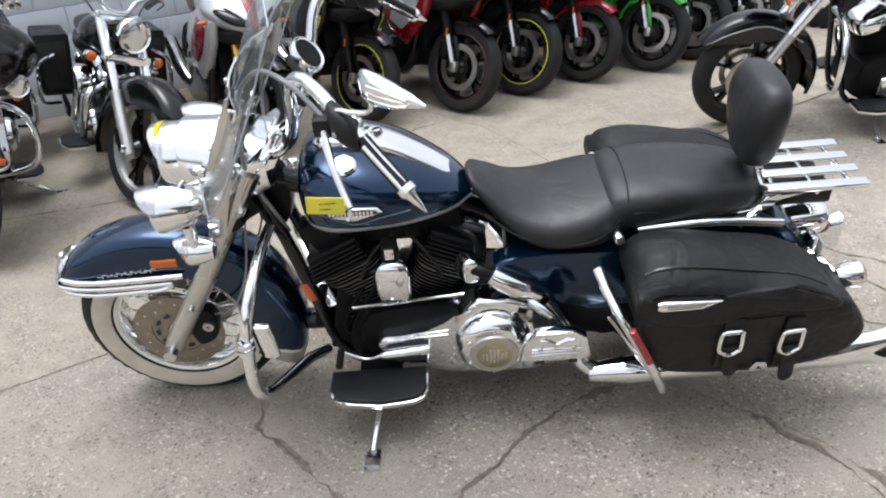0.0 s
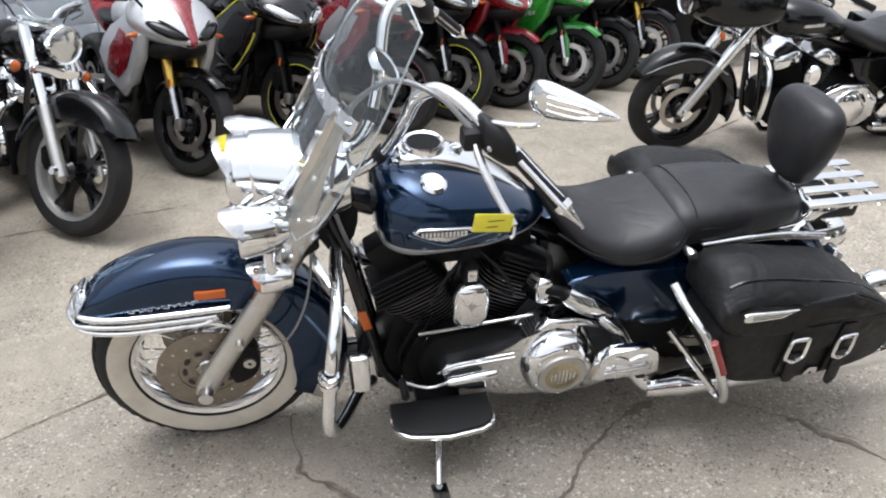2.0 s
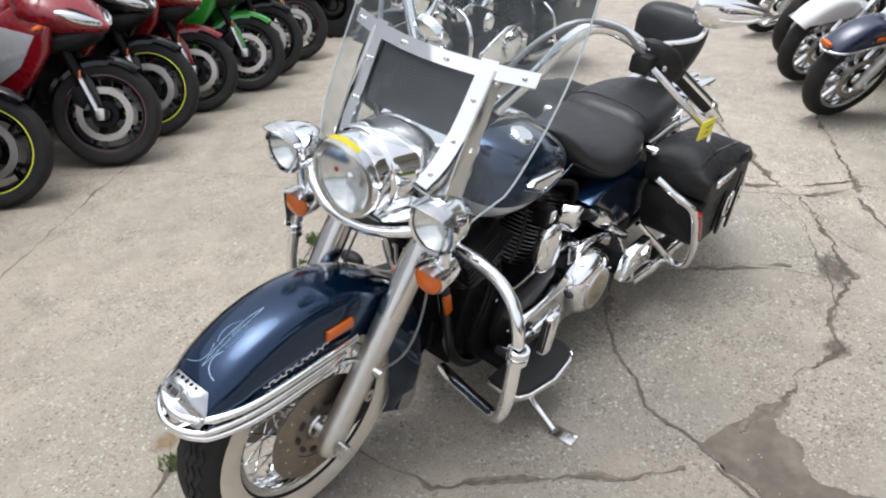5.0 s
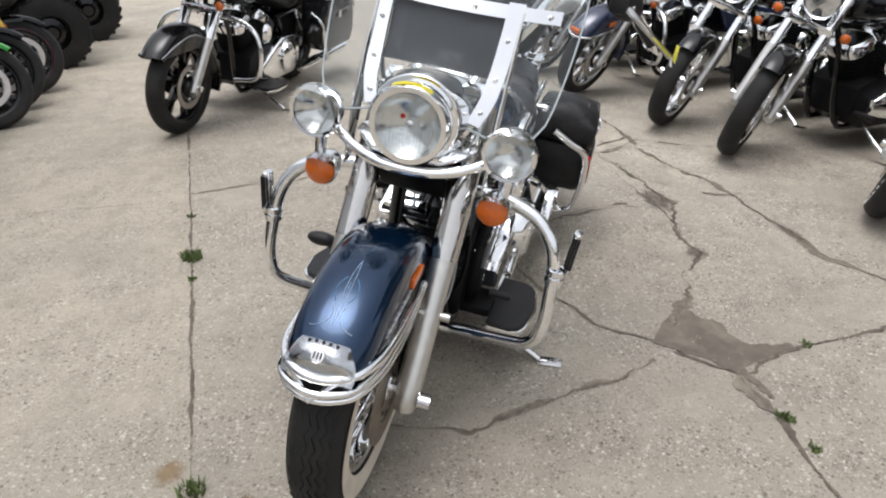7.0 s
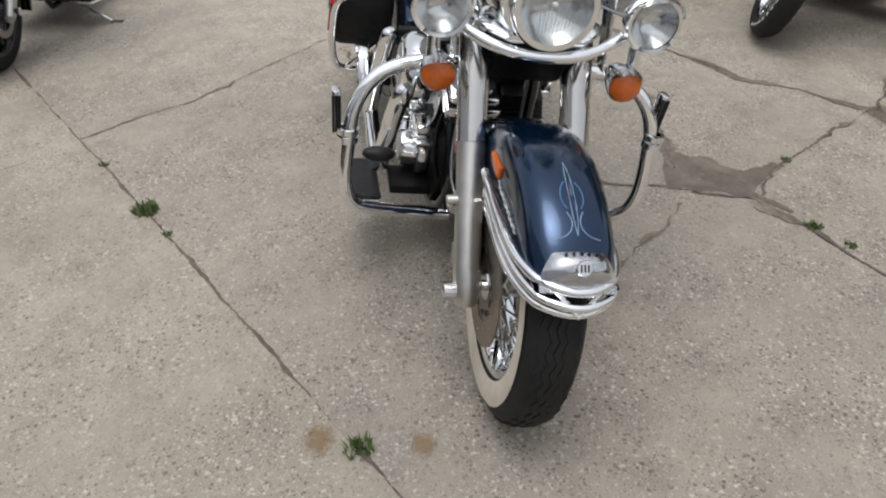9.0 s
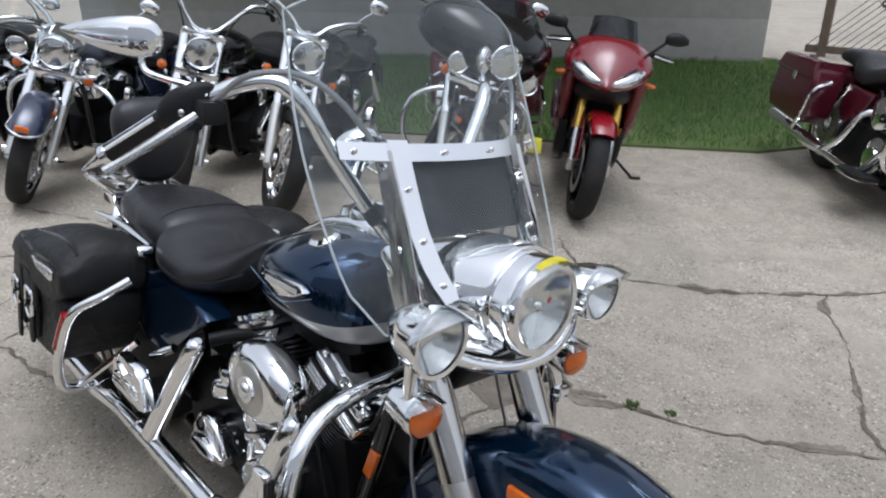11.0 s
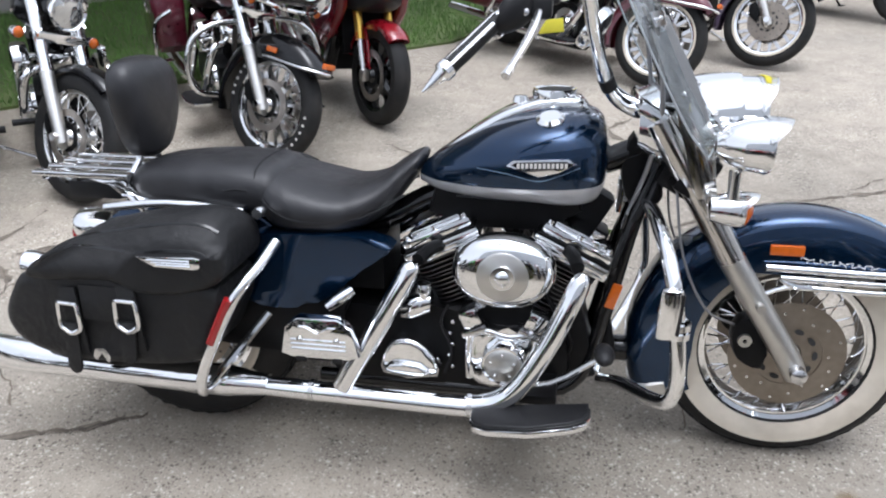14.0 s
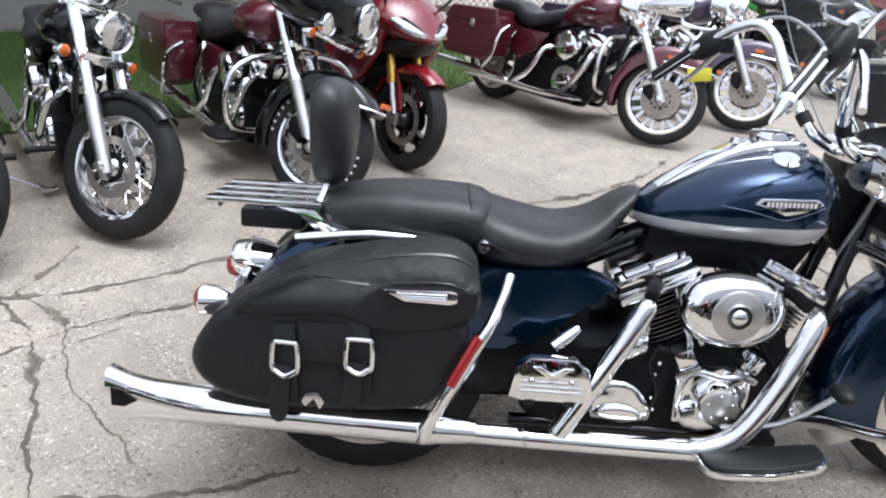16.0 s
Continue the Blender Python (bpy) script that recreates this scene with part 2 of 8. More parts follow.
def loft(sections, n=24, steps=4, axis="x", bm=None):
    """A body through superellipse sections (along, y, z, half width, half height, squareness)."""
    bm = bm or bmesh.new()
    rings = []
    for x, yc, zc, hw, hh, e in ([float(c) for c in q] for q in crom(sections, steps)):
        hw, hh, ring = max(hw, 0.002), max(hh, 0.002), []
        for k in range(n):
            a = 2 * math.pi * k / n
            c, s = math.cos(a), math.sin(a)
            u = yc + hw * math.copysign(abs(c) ** (2 / e), c)
            w = zc + hh * math.copysign(abs(s) ** (2 / e), s)
            ring.append((x, u, w) if axis == "x" else ((u, x, w) if axis == "y" else (u, w, x)))
        rings.append(ring)
    return skin(bm, rings)


def slab(outline, y0, y1, bevel=0.006, bm=None, segs=2, axis="y"):
    """A plate of a given outline (x, z) between y0 and y1 with rounded edges."""
    bm = bm or bmesh.new()
    put = {"y": lambda a, b, h: (a, h, b), "z": lambda a, b, h: (a, b, h), "x": lambda a, b, h: (h, a, b)}[axis]
    lo = [bm.verts.new(put(a, b, y0)) for a, b in outline]
    hi = [bm.verts.new(put(a, b, y1)) for a, b in outline]
    n, made = len(outline), []
    made.append(bm.faces.new(lo[::-1]))
    made.append(bm.faces.new(hi))
    for i in range(n):
        j = (i + 1) % n
        made.append(bm.faces.new((lo[i], lo[j], hi[j], hi[i])))
    if bevel:
        edges = [e for f in made[:2] for e in f.edges]
        bmesh.ops.bevel(bm, geom=edges, offset=bevel, segments=segs, profile=0.6, affect="EDGES")
    return bm


def block(centre, size, bevel=0.006, bm=None, turn=None):
    """A box with rounded edges."""
    bm = bm or bmesh.new()
    m = Matrix.Translation(centre) @ (turn or Matrix.Identity(4)) @ Matrix.Diagonal((*size, 1))
    made = bmesh.ops.create_cube(bm, size=1, matrix=m)
    if bevel:
        edges = list({e for v in made["verts"] for e in v.link_edges})
        bmesh.ops.bevel(bm, geom=edges, offset=bevel, segments=2, profile=0.6, affect="EDGES")
    return bm


def rounded(outline, steps=3):
    """A closed outline with its corners smoothed."""
    n = len(outline)
    ext = [outline[-1]] + list(outline) + [outline[0], outline[1]]
    full = crom(ext, steps)
    return [(float(p[0]), float(p[1])) for p in full[steps:-2 * steps + steps - 1 or None][:n * steps]]


def visor(parent, name, cx, cy, cz, r, reach, material, spread=74, n=14):
    """A peaked lamp visor: an arched shell that runs forward from the top of a round lamp."""
    bm = bmesh.new()
    rings = []
    for k in range(n + 1):
        a = radians(-spread + 2 * spread * k / n)
        ext = reach * max(0.05, math.cos(a * 90 / spread)) ** 0.8
        row = []
        for q in range(6):
            f = q / 5
            rr = r * (1.0 + 0.04 * f)
            row.append((cx - ext * f, cy + rr * math.sin(a), cz + rr * math.cos(a) - 0.12 * reach * f * f))
        rings.append(row)
    skin(bm, rings, closed=False, caps=False)
    bmesh.ops.solidify(bm, geom=bm.faces[:], thickness=0.003)
    return part(name, bm, material, parent, "peaked chrome lamp visor")


def ball(centre, size, bm=None, seg=18):
    bm = bm or bmesh.new()
    bmesh.ops.create_uvsphere(bm, u_segments=seg, v_segments=seg // 2 + 2, radius=1, matrix=Matrix.Translation(centre) @ Matrix.Diagonal((*size, 1)))
    return bm


def both(points):
    return [(x, -y, z) for x, y, z in points]


def thing(name, m, label, category, group="", kind=""):
    ob = new(name)
    ob.matrix_world = m
    return tagged(ob, label, category, group, kind)


# ---- ground, walls ----
def ground_material(name, base, pebbles, tone_to):
    """Weathered concrete: mottled paste, pale and dark pebbles, pits, broad stains and a tone that rises slowly to the
    east, south and north.
    """
    m = mat(name, base, 0.80, 0.0, 14.0, 0.13, 0.5, 90, rough_vary=0.05)
    nt = m.node_tree
    b = nt.nodes["Principled BSDF"]
    src = b.inputs["Base Color"].links[0].from_socket
    tc = [n for n in nt.nodes if n.type == "TEX_COORD"][0]

    def node(kind, **vals):
        n = nt.nodes.new(kind)
        for k, v in vals.items():
            n.inputs[k].default_value = v
        if "Scale" in vals:
            nt.links.new(tc.outputs["Object"], n.inputs["Vector"])
        return n

    def ramp(sock, a, b_, lo, hi):
        r = nt.nodes.new("ShaderNodeMapRange")
        for k, v in (("From Min", a), ("From Max", b_), ("To Min", lo), ("To Max", hi)):
            r.inputs[k].default_value = v
        nt.links.new(sock, r.inputs["Value"])
        return r.outputs[0]

    def times(s1, s2, op="MULTIPLY"):
        mm = nt.nodes.new("ShaderNodeMath")
        mm.operation = op
        nt.links.new(s1, mm.inputs[0])
        nt.links.new(s2, mm.inputs[1])
        return mm.outputs[0]

    def mixin(colour, fac, other):
        mx = nt.nodes.new("ShaderNodeMix")
        mx.data_type = "RGBA"
        nt.links.new(fac, mx.inputs["Factor"])
        nt.links.new(colour, mx.inputs["A"])
        mx.inputs["B"].default_value = (*other, 1)
        return mx.outputs["Result"]

    mid = node("ShaderNodeTexNoise", Scale=5.0, Detail=6.0, Roughness=0.65)
    stain = node("ShaderNodeTexNoise", Scale=0.9, Detail=6.0)
    src = mixin(src, ramp(mid.outputs["Fac"], 0.50, 0.70, 0.0, 0.8), tuple(c * 0.70 for c in base))
    src = mixin(src, ramp(mid.outputs["Fac"], 0.47, 0.30, 0.0, 0.75), tuple(c * 1.22 for c in base))
    src = mixin(src, ramp(stain.outputs["Fac"], 0.50, 0.70, 0.0, 0.65), (base[0] * 0.62, base[1] * 0.66, base[2] * 0.68))
    grain = node("ShaderNodeTexNoise", Scale=150.0, Detail=3.0)
    src = mixin(src, ramp(grain.outputs["Fac"], 0.55, 0.75, 0.0, 0.5 * pebbles), tuple(c * 0.45 for c in base))
    shake = node("ShaderNodeTexNoise", Scale=95.0, Detail=2.0)
    move = nt.nodes.new("ShaderNodeVectorMath")
    move.operation = "MULTIPLY_ADD"
    nt.links.new(shake.outputs["Color"], move.inputs[0])
    move.inputs[1].default_value = (0.016, 0.016, 0.016)
    nt.links.new(tc.outputs["Object"], move.inputs[2])
    crowd = node("ShaderNodeTexNoise", Scale=2.6, Detail=5.0, Roughness=0.6)
    density = ramp(crowd.outputs["Fac"], 0.36, 0.58, 0.28, 1.0)
    for scale, size, hi, lo, pale, dark, wt in ((150.0, 0.50, 0.74, 0.24, (0.46, 0.424, 0.362), (0.076, 0.066, 0.055), 0.85), (80.0, 0.50, 0.86, 0.15, (0.49, 0.45, 0.388), (0.080, 0.069, 0.057), 0.9), (42.0, 0.36, 0.965, 0.06, (0.47, 0.44, 0.382), (0.09, 0.077, 0.064), 0.85)):
        v = node("ShaderNodeTexVoronoi", Scale=scale)
        sep = nt.nodes.new("ShaderNodeSeparateColor")
        nt.links.new(v.outputs["Color"], sep.inputs[0])
        nt.links.new(move.outputs[0], v.inputs["Vector"])
        body = times(ramp(v.outputs["Distance"], size, size * 0.6, 0.0, wt * pebbles), density)
        src = mixin(src, times(body, ramp(sep.outputs[0], hi, hi + 0.03, 0.0, 1.0)), pale)
        src = mixin(src, times(body, ramp(sep.outputs[0], lo, lo - 0.03, 0.0, 1.0)), dark)
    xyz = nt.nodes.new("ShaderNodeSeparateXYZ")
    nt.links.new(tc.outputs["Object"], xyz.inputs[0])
    # base colour scaled up to tone_to towards +x, -y and, less, +y
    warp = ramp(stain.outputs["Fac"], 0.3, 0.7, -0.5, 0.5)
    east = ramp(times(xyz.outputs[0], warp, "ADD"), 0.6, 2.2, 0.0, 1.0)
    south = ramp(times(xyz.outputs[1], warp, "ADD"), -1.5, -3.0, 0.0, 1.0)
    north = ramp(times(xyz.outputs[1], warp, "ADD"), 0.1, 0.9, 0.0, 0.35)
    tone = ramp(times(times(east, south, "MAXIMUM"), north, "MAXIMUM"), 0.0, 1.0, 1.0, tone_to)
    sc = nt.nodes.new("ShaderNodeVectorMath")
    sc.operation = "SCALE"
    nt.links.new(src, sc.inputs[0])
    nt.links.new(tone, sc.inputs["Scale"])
    nt.links.new(sc.outputs[0], b.inputs["Base Color"])
    return m


def soft_stain(name, colour, strength):
    """A stain that fades out from the middle of its disc with a ragged edge."""
    m = mat(name, colour, 0.85, 0.0, 30, 0.2)
    nt = m.node_tree
    b, out = nt.nodes["Principled BSDF"], nt.nodes["Material Output"]
    tc = [n for n in nt.nodes if n.type == "TEX_COORD"][0]
    ln = nt.nodes.new("ShaderNodeVectorMath")
    ln.operation = "LENGTH"
    nt.links.new(tc.outputs["Object"], ln.inputs[0])
    nz = nt.nodes.new("ShaderNodeTexNoise")
    nz.inputs["Scale"].default_value, nz.inputs["Detail"].default_value, nz.inputs["Roughness"].default_value = 2.2, 8.0, 0.68
    nt.links.new(tc.outputs["Object"], nz.inputs["Vector"])
    ad = nt.nodes.new("ShaderNodeMath")
    ad.operation = "MULTIPLY_ADD"
    nt.links.new(nz.outputs["Fac"], ad.inputs[0])
    ad.inputs[1].default_value = 1.3
    nt.links.new(ln.outputs["Value"], ad.inputs[2])
    mr = nt.nodes.new("ShaderNodeMapRange")
    for k, v in (("From Min", 1.36), ("From Max", 0.98), ("To Min", 0.0), ("To Max", strength)):
        mr.inputs[k].default_value = v
    nt.links.new(ad.outputs[0], mr.inputs["Value"])
    tr, mx = nt.nodes.new("ShaderNodeBsdfTransparent"), nt.nodes.new("ShaderNodeMixShader")
    nt.links.new(mr.outputs[0], mx.inputs[0])
    nt.links.new(tr.outputs[0], mx.inputs[1])
    nt.links.new(b.outputs[0], mx.inputs[2])
    nt.links.new(mx.outputs[0], out.inputs["Surface"])
    return m


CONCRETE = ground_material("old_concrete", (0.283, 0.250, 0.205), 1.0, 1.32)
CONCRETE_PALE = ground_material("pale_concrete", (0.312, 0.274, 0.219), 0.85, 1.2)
CRACK = mat("crack_dirt", (0.118, 0.098, 0.077), 0.95, 0.0, 30, 0.5, 0.6, 120)
SPALL = mat("broken_concrete", (0.168, 0.144, 0.114), 0.95, 0.0, 45, 0.5, 1.0, 90)
FILL = mat("dark_packed_dirt", (0.128, 0.109, 0.086), 0.92, 0.0, 22, 0.38, 0.9, 110, wear=(0.225, 0.195, 0.157), wear_amount=0.8)
DAMP = soft_stain("dark_filled_patch", (0.120, 0.100, 0.078), 0.62)
WALL_WHITE = mat("white_painted_block", (0.70, 0.73, 0.77), 0.7, 0.0, 4, 0.05, 0.3, 60, wear=(0.55, 0.56, 0.57), wear_amount=0.3)
SIDING = mat("cream_siding", (0.66, 0.64, 0.58), 0.55, 0.0, 5, 0.05, 0.1, 60, wear=(0.5, 0.48, 0.43), wear_amount=0.3)
FOUND = mat("grey_foundation", (0.44, 0.42, 0.39), 0.85, 0.0, 8, 0.15, 0.4, 70)
SOIL = mat("soil_under_grass", (0.11, 0.15, 0.05), 0.95, 0.0, 6, 0.3, 0.5, 40)

bm = bmesh.new()
bmesh.ops.create_grid(bm, x_segments=60, y_segments=60, size=200)
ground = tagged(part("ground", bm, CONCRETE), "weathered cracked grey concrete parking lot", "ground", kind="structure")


# ---- the dark blue touring motorcycle ----
# Bike frame: x to the rear, y to the bike's right, z up; the front axle stands at x = -0.81.
BIKE = pose(0, 0.085, 0, 9.2, 0, 1.4)
bike = thing("motorcycle", BIKE, "dark blue chrome-trimmed touring motorcycle with whitewall tyres on its stand", "motorcycle")


def arc_tyre(R, w, bead, seg=56):
    prof = [(bead, w * 0.62), (bead + (R - bead) * 0.12, w * 0.88), (bead + (R - bead) * 0.42, w), (bead + (R - bead) * 0.72, w * 0.92), (R - 0.014, w * 0.72), (R - 0.004, w * 0.42), (R, 0)]
    prof = prof + [(r, -h) for r, h in prof[-2::-1]]
    return spin(prof, (0, 0, 0), seg=seg, closed_profile=True)


def zigzag_tread(R, w, rows=5, waves=40):
    """Raised zigzag ribs round the crown of a tyre."""
    bm = bmesh.new()
    for row in range(rows):
        y0 = w * (-0.52 + 1.04 * row / (rows - 1))
        hw, rings = w * 0.105, []
        for k in range(waves * 2):
            a = 2 * math.pi * k / (waves * 2)
            y = y0 + (0.005 if k % 2 else -0.005) * (w / 0.065)
            drop = 0.030 * (y / w) ** 2
            r1, r0 = R - drop + 0.0030, R - drop - 0.006
            rings.append([(math.cos(a) * r, yy, math.sin(a) * r) for r, yy in ((r0, y - hw), (r1, y - hw), (r1, y + hw), (r0, y + hw))])
        rings.append(rings[0])
        skin(bm, rings, closed=False, caps=False)
    return bm


def disc(R, r, y, thick, seg=40):
    return spin([(r, y - thick / 2), (R, y - thick / 2), (R, y + thick / 2), (r, y + thick / 2)], (0, 0, 0), seg=seg, closed_profile=True)


def wheel(parent, name, centre, R, w, bead, whitewall=0.0, spokes=0, cast=0, rotor=0.0, rotor_y=0.08, rim_mat=None, spoke_mat=None,
          tread=False, rim_tape=None, letters=False, seg=48):
    """A wheel: hub with tyre, rim, spokes, brake discs under it."""
    hub = part(name, spin([(0.0, -0.085), (0.034, -0.085), (0.05, -0.06), (0.03, -0.04), (0.03, 0.04), (0.05, 0.06), (0.034, 0.085), (0.0, 0.085)], (0, 0, 0), seg=20), spoke_mat or CHROME_DULL, parent)
    hub.location = centre
    part("tyre", arc_tyre(R, w, bead, seg), RUBBER, hub, "black rubber tyre")
    if tread:
        part("tread", zigzag_tread(R, w), RUBBER, hub)
    if whitewall:
        for s in (1, -1):
            prof = [(bead + (R - bead) * q * whitewall, s * (w * h + 0.0025)) for q, h in ((0.10, 0.87), (0.3, 0.985), (0.45, 1.0), (0.62, 0.975))]
            part("whitewall", spin(prof, (0, 0, 0), seg=seg), WHITEWALL, hub, "cream white tyre sidewall")
    if letters:
        for s in (1, -1):
            mark = None
            for k in list(range(0, 9)) + list(range(20, 29)):
                a = 2 * math.pi * k / 40
                if mark is None:
                    mark = part("sidewall_bar", block((bead + (R - bead) * 0.5, 0, 0), (0.014, 0.003, 0.011), 0), LETTER, hub)
                    ob = mark
                else:
                    ob = new("sidewall_bar", mark.data)
                    ob.parent = hub
                ob.location, ob.rotation_euler = (0, s * (w + 0.001), 0), (0, -a, 0)
    rm = rim_mat or CHROME
    prof = [(bead + 0.006, 0.80 * w), (bead + 0.008, 0.70 * w), (bead - 0.012, 0.66 * w), (bead - 0.022, 0.3 * w), (bead - 0.026, 0)]
    prof += [(r, -h) for r, h in prof[-2::-1]]
    prof += [(bead - 0.006, -0.72 * w), (bead - 0.018, 0), (bead - 0.006, 0.72 * w)]
    part("rim", spin(prof, (0, 0, 0), seg=seg, closed_profile=True), rm, hub)
    if rim_tape:
        for s in (1, -1):
            part("rim_stripe", spin([(bead + 0.010, s * (0.80 * w + 0.001)), (bead + 0.002, s * (0.80 * w + 0.002))], (0, 0, 0), seg=seg), rim_tape, hub)
    if spokes:
        me = None
        for k in range(spokes):
            s = 1 if k % 2 else -1
            lean = 0.9 if (k // 2) % 2 else -0.9
            a = 2 * math.pi * k / spokes
            if me is None:
                me = {}
            key = (s, lean)
            if key not in me:
                p0 = (0.05 * math.cos(lean), s * 0.05, 0.05 * math.sin(lean))
                ob = part("spoke", tube([p0, (bead - 0.02, s * 0.008, 0)], 0.0026, 6, 1), spoke_mat or CHROME, hub)
                me[key] = ob.data
            else:
                ob = new("spoke", me[key])
                ob.parent = hub
            ob.rotation_euler = (0, -a, 0)
    if cast:
        data = None
        for k in range(cast):
            if data is None:
                bm = bmesh.new()
                for s in (1, -1):
                    rings = []
                    for r, ang, hw, hy in ((0.035, 0.0, 0.022, 0.028), (bead * 0.55, 0.07 * s, 0.011, 0.017), (bead - 0.02, 0.17 * s, 0.012, 0.022)):
                        c, q = math.cos(ang), math.sin(ang)
                        rings.append([(c * r - q * u, v, q * r + c * u) for u, v in ((-hw, -hy), (hw, -hy), (hw, hy), (-hw, hy))])
                    skin(bm, rings)
                ob = part("spoke", bm, spoke_mat or rm, hub)
                data = ob.data
            else:
                ob = new("spoke", data)
                ob.parent = hub
            ob.rotation_euler = (0, -2 * math.pi * k / cast, 0)
    if rotor:
        for s in ((1, -1) if rotor_y > 0 else (1,)):
            bm = disc(rotor, rotor * (0.60 if whitewall else 0.75), s * abs(rotor_y), 0.005)
            part("brake_disc", bm, DISC_STEEL if whitewall else STEEL, hub, "worn steel brake disc")
            bm = disc(rotor * (0.62 if whitewall else 0.50), rotor * 0.25, s * abs(rotor_y) * 0.97, 0.004, 20)
            part("disc_carrier", bm, DISC_STEEL if whitewall else IRON, hub)
            slot = None
            for k in range(10 if whitewall else 0):
                if slot is None:
                    oval = spin([(0.0, 0.0004), (0.0075, 0.0)], (0, 0, 0), seg=14)
                    oval.transform(Matrix.Translation((0.47 * rotor, 0, 0)) @ Matrix.Diagonal((1.0, 1.0, 1.75, 1.0)))
                    slot = part("carrier_slot", oval, INK, hub)
                    ob = slot
                else:
                    ob = new("carrier_slot", slot.data)
                    ob.parent = hub
                ob.location, ob.rotation_euler = (0, s * (abs(rotor_y) + 0.0030), 0), (0, -2 * math.pi * k / 10, 0)
            hole = None
            for k in range(18 if whitewall else 0):
                a = 2 * math.pi * k / 18
                rr = rotor * (0.70, 0.80, 0.90)[k % 3]
                if hole is None:
                    hole = part("disc_hole", spin([(0.0, 0.0004), (0.0042, 0.0)], (0, 0, 0), seg=7), CHROME_DULL if whitewall == 1.0 else INK, hub)
                    ob = hole
                else:
                    ob = new("disc_hole", hole.data)
                    ob.parent = hub
                ob.location = (rr * math.cos(a), s * (abs(rotor_y) + 0.0032), rr * math.sin(a))
    return hub


front_wheel = wheel(bike, "front_wheel", (-0.81, 0, 0.331), 0.335, 0.067, 0.219, 1.0, 40, 0, 0.152, 0.082, tread=True)
rear_wheel = wheel(bike, "rear_wheel", (0.905, 0.075, 0.322), 0.335, 0.086, 0.205, 0.42, 40, 0, 0.148, 0.082, tread=True)


def fender_shell(cx, cz, a0, a1, crown, inner, half, n=40, thick=0.004):
    """A deep fender swept round an axle; inner gives the skirt's lower radius for an angle."""
    bm = bmesh.new()
    rings = []
    for k in range(n + 1):
        a = radians(a0 + (a1 - a0) * k / n)
        ri = inner(math.degrees(a))
        end = min(1.0, 6.0 * min(k, n - k) / n + 0.55)
        prof = [(half * 0.98, ri), (half * 1.0, ri + 0.4 * (crown - ri)), (half * 0.97, crown - 0.045), (half * 0.86, crown - 0.020), (half * 0.6, crown - 0.006), (half * 0.3, crown - 0.001)]
        line = [(y, r) for y, r in prof] + [(0, crown)] + [(-y, r) for y, r in prof[::-1]]
        inn = [(y * 0.95, r - 0.0045 if abs(y) < half * 0.9 else r) for y, r in line[::-1]]
        ring = [(cx + r * math.cos(a), y * (0.80 + 0.20 * end), cz + r * math.sin(a)) for y, r in line + inn]
        rings.append(ring)
    return skin(bm, rings)


def front_skirt(a):
    if a > 62:
        return min(0.42, 0.245 / max(math.sin(radians(a)), 0.3))
    return 0.2775 - (62 - a) / 62 * 0.030 if a > 0 else 0.2475 + 0.022 * min(1, -a / 24)


front_fender = part("front_fender", fender_shell(-0.81, 0.32, -27, 142, 0.424, front_skirt, 0.094), BLUE, bike, "deep dark blue metallic front fender")
for s in (1, -1):
    part("side_marker", block((-0.763, s * 0.096, 0.634), (0.084, 0.012, 0.028), 0.004), AMBER, front_fender, "amber side marker")
    pts = [(-0.80 - 0.0052 * k + 0.006 * math.sin(k * 2.1), s * 0.0955, 0.611 - 0.0004 * k + 0.0055 * math.sin(k * 1.45) * (1.5 if k in (2, 3, 18, 19) else 1)) for k in range(36)]
    part("script_badge", tube(pts, 0.0012, 5, 3), WHITE, front_fender, "looping white script-like badge")
    # fork-side bracket to the fender
    part("bracket", tube([(-0.70, s * 0.10, 0.50), (-0.77, s * 0.104, 0.535), (-0.86, s * 0.10, 0.54)], 0.008, 8, 3), CHROME, front_fender)


part("skirt_trim", fender_shell(-0.81, 0.32, -27.5, -17, 0.428, lambda a: 0.330, 0.097, 8), ALLOY, front_fender, "dull chrome trim on the fender skirt")


def rail_round(z, x0, y, tip, r):
    half = [(x0, y, z), (0.5 * (x0 - 0.87), y + 0.004, z), (-1.0, y + 0.002, z - 0.004), (tip + 0.05, y - 0.022, z - 0.006), (tip + 0.012, y - 0.06, z - 0.008)]
    return tube(half + [(tip, 0, z - 0.010)] + both(half[::-1]), r, 10, 5)


for z, tip, r, x0 in ((0.588, -1.150, 0.010, -0.715), (0.562, -1.165, 0.0085, -0.755), (0.538, -1.155, 0.0085, -0.835)):
    part("fender_rail", rail_round(z, x0, 0.106, tip, r), CHROME, front_fender, "chrome fender rail")
bm = bmesh.new()
rings = []
for k in range(13):
    f = k / 12
    a = radians(132.5 + 10.5 * f)
    hw = 0.052 + 0.026 * math.sin(f * math.pi * 0.62)
    swell = 0.019 * math.sin(math.pi * min(1, f * 1.25 + 0.05)) ** 0.7
    rings.append([(-0.81 + rr * math.cos(a), y, 0.32 + rr * math.sin(a)) for y, rr in ((u * hw, 0.4262 - (u * hw / 0.092) ** 2 * 0.016 + swell * (1 - u ** 4)) for u in (q / 8 - 1 for q in range(17)))])
skin(bm, rings, closed=False, caps=False)
bmesh.ops.solidify(bm, geom=bm.faces[:], thickness=0.004)
part("fender_tip", bm, CHROME, front_fender, "chrome fender tip plate")
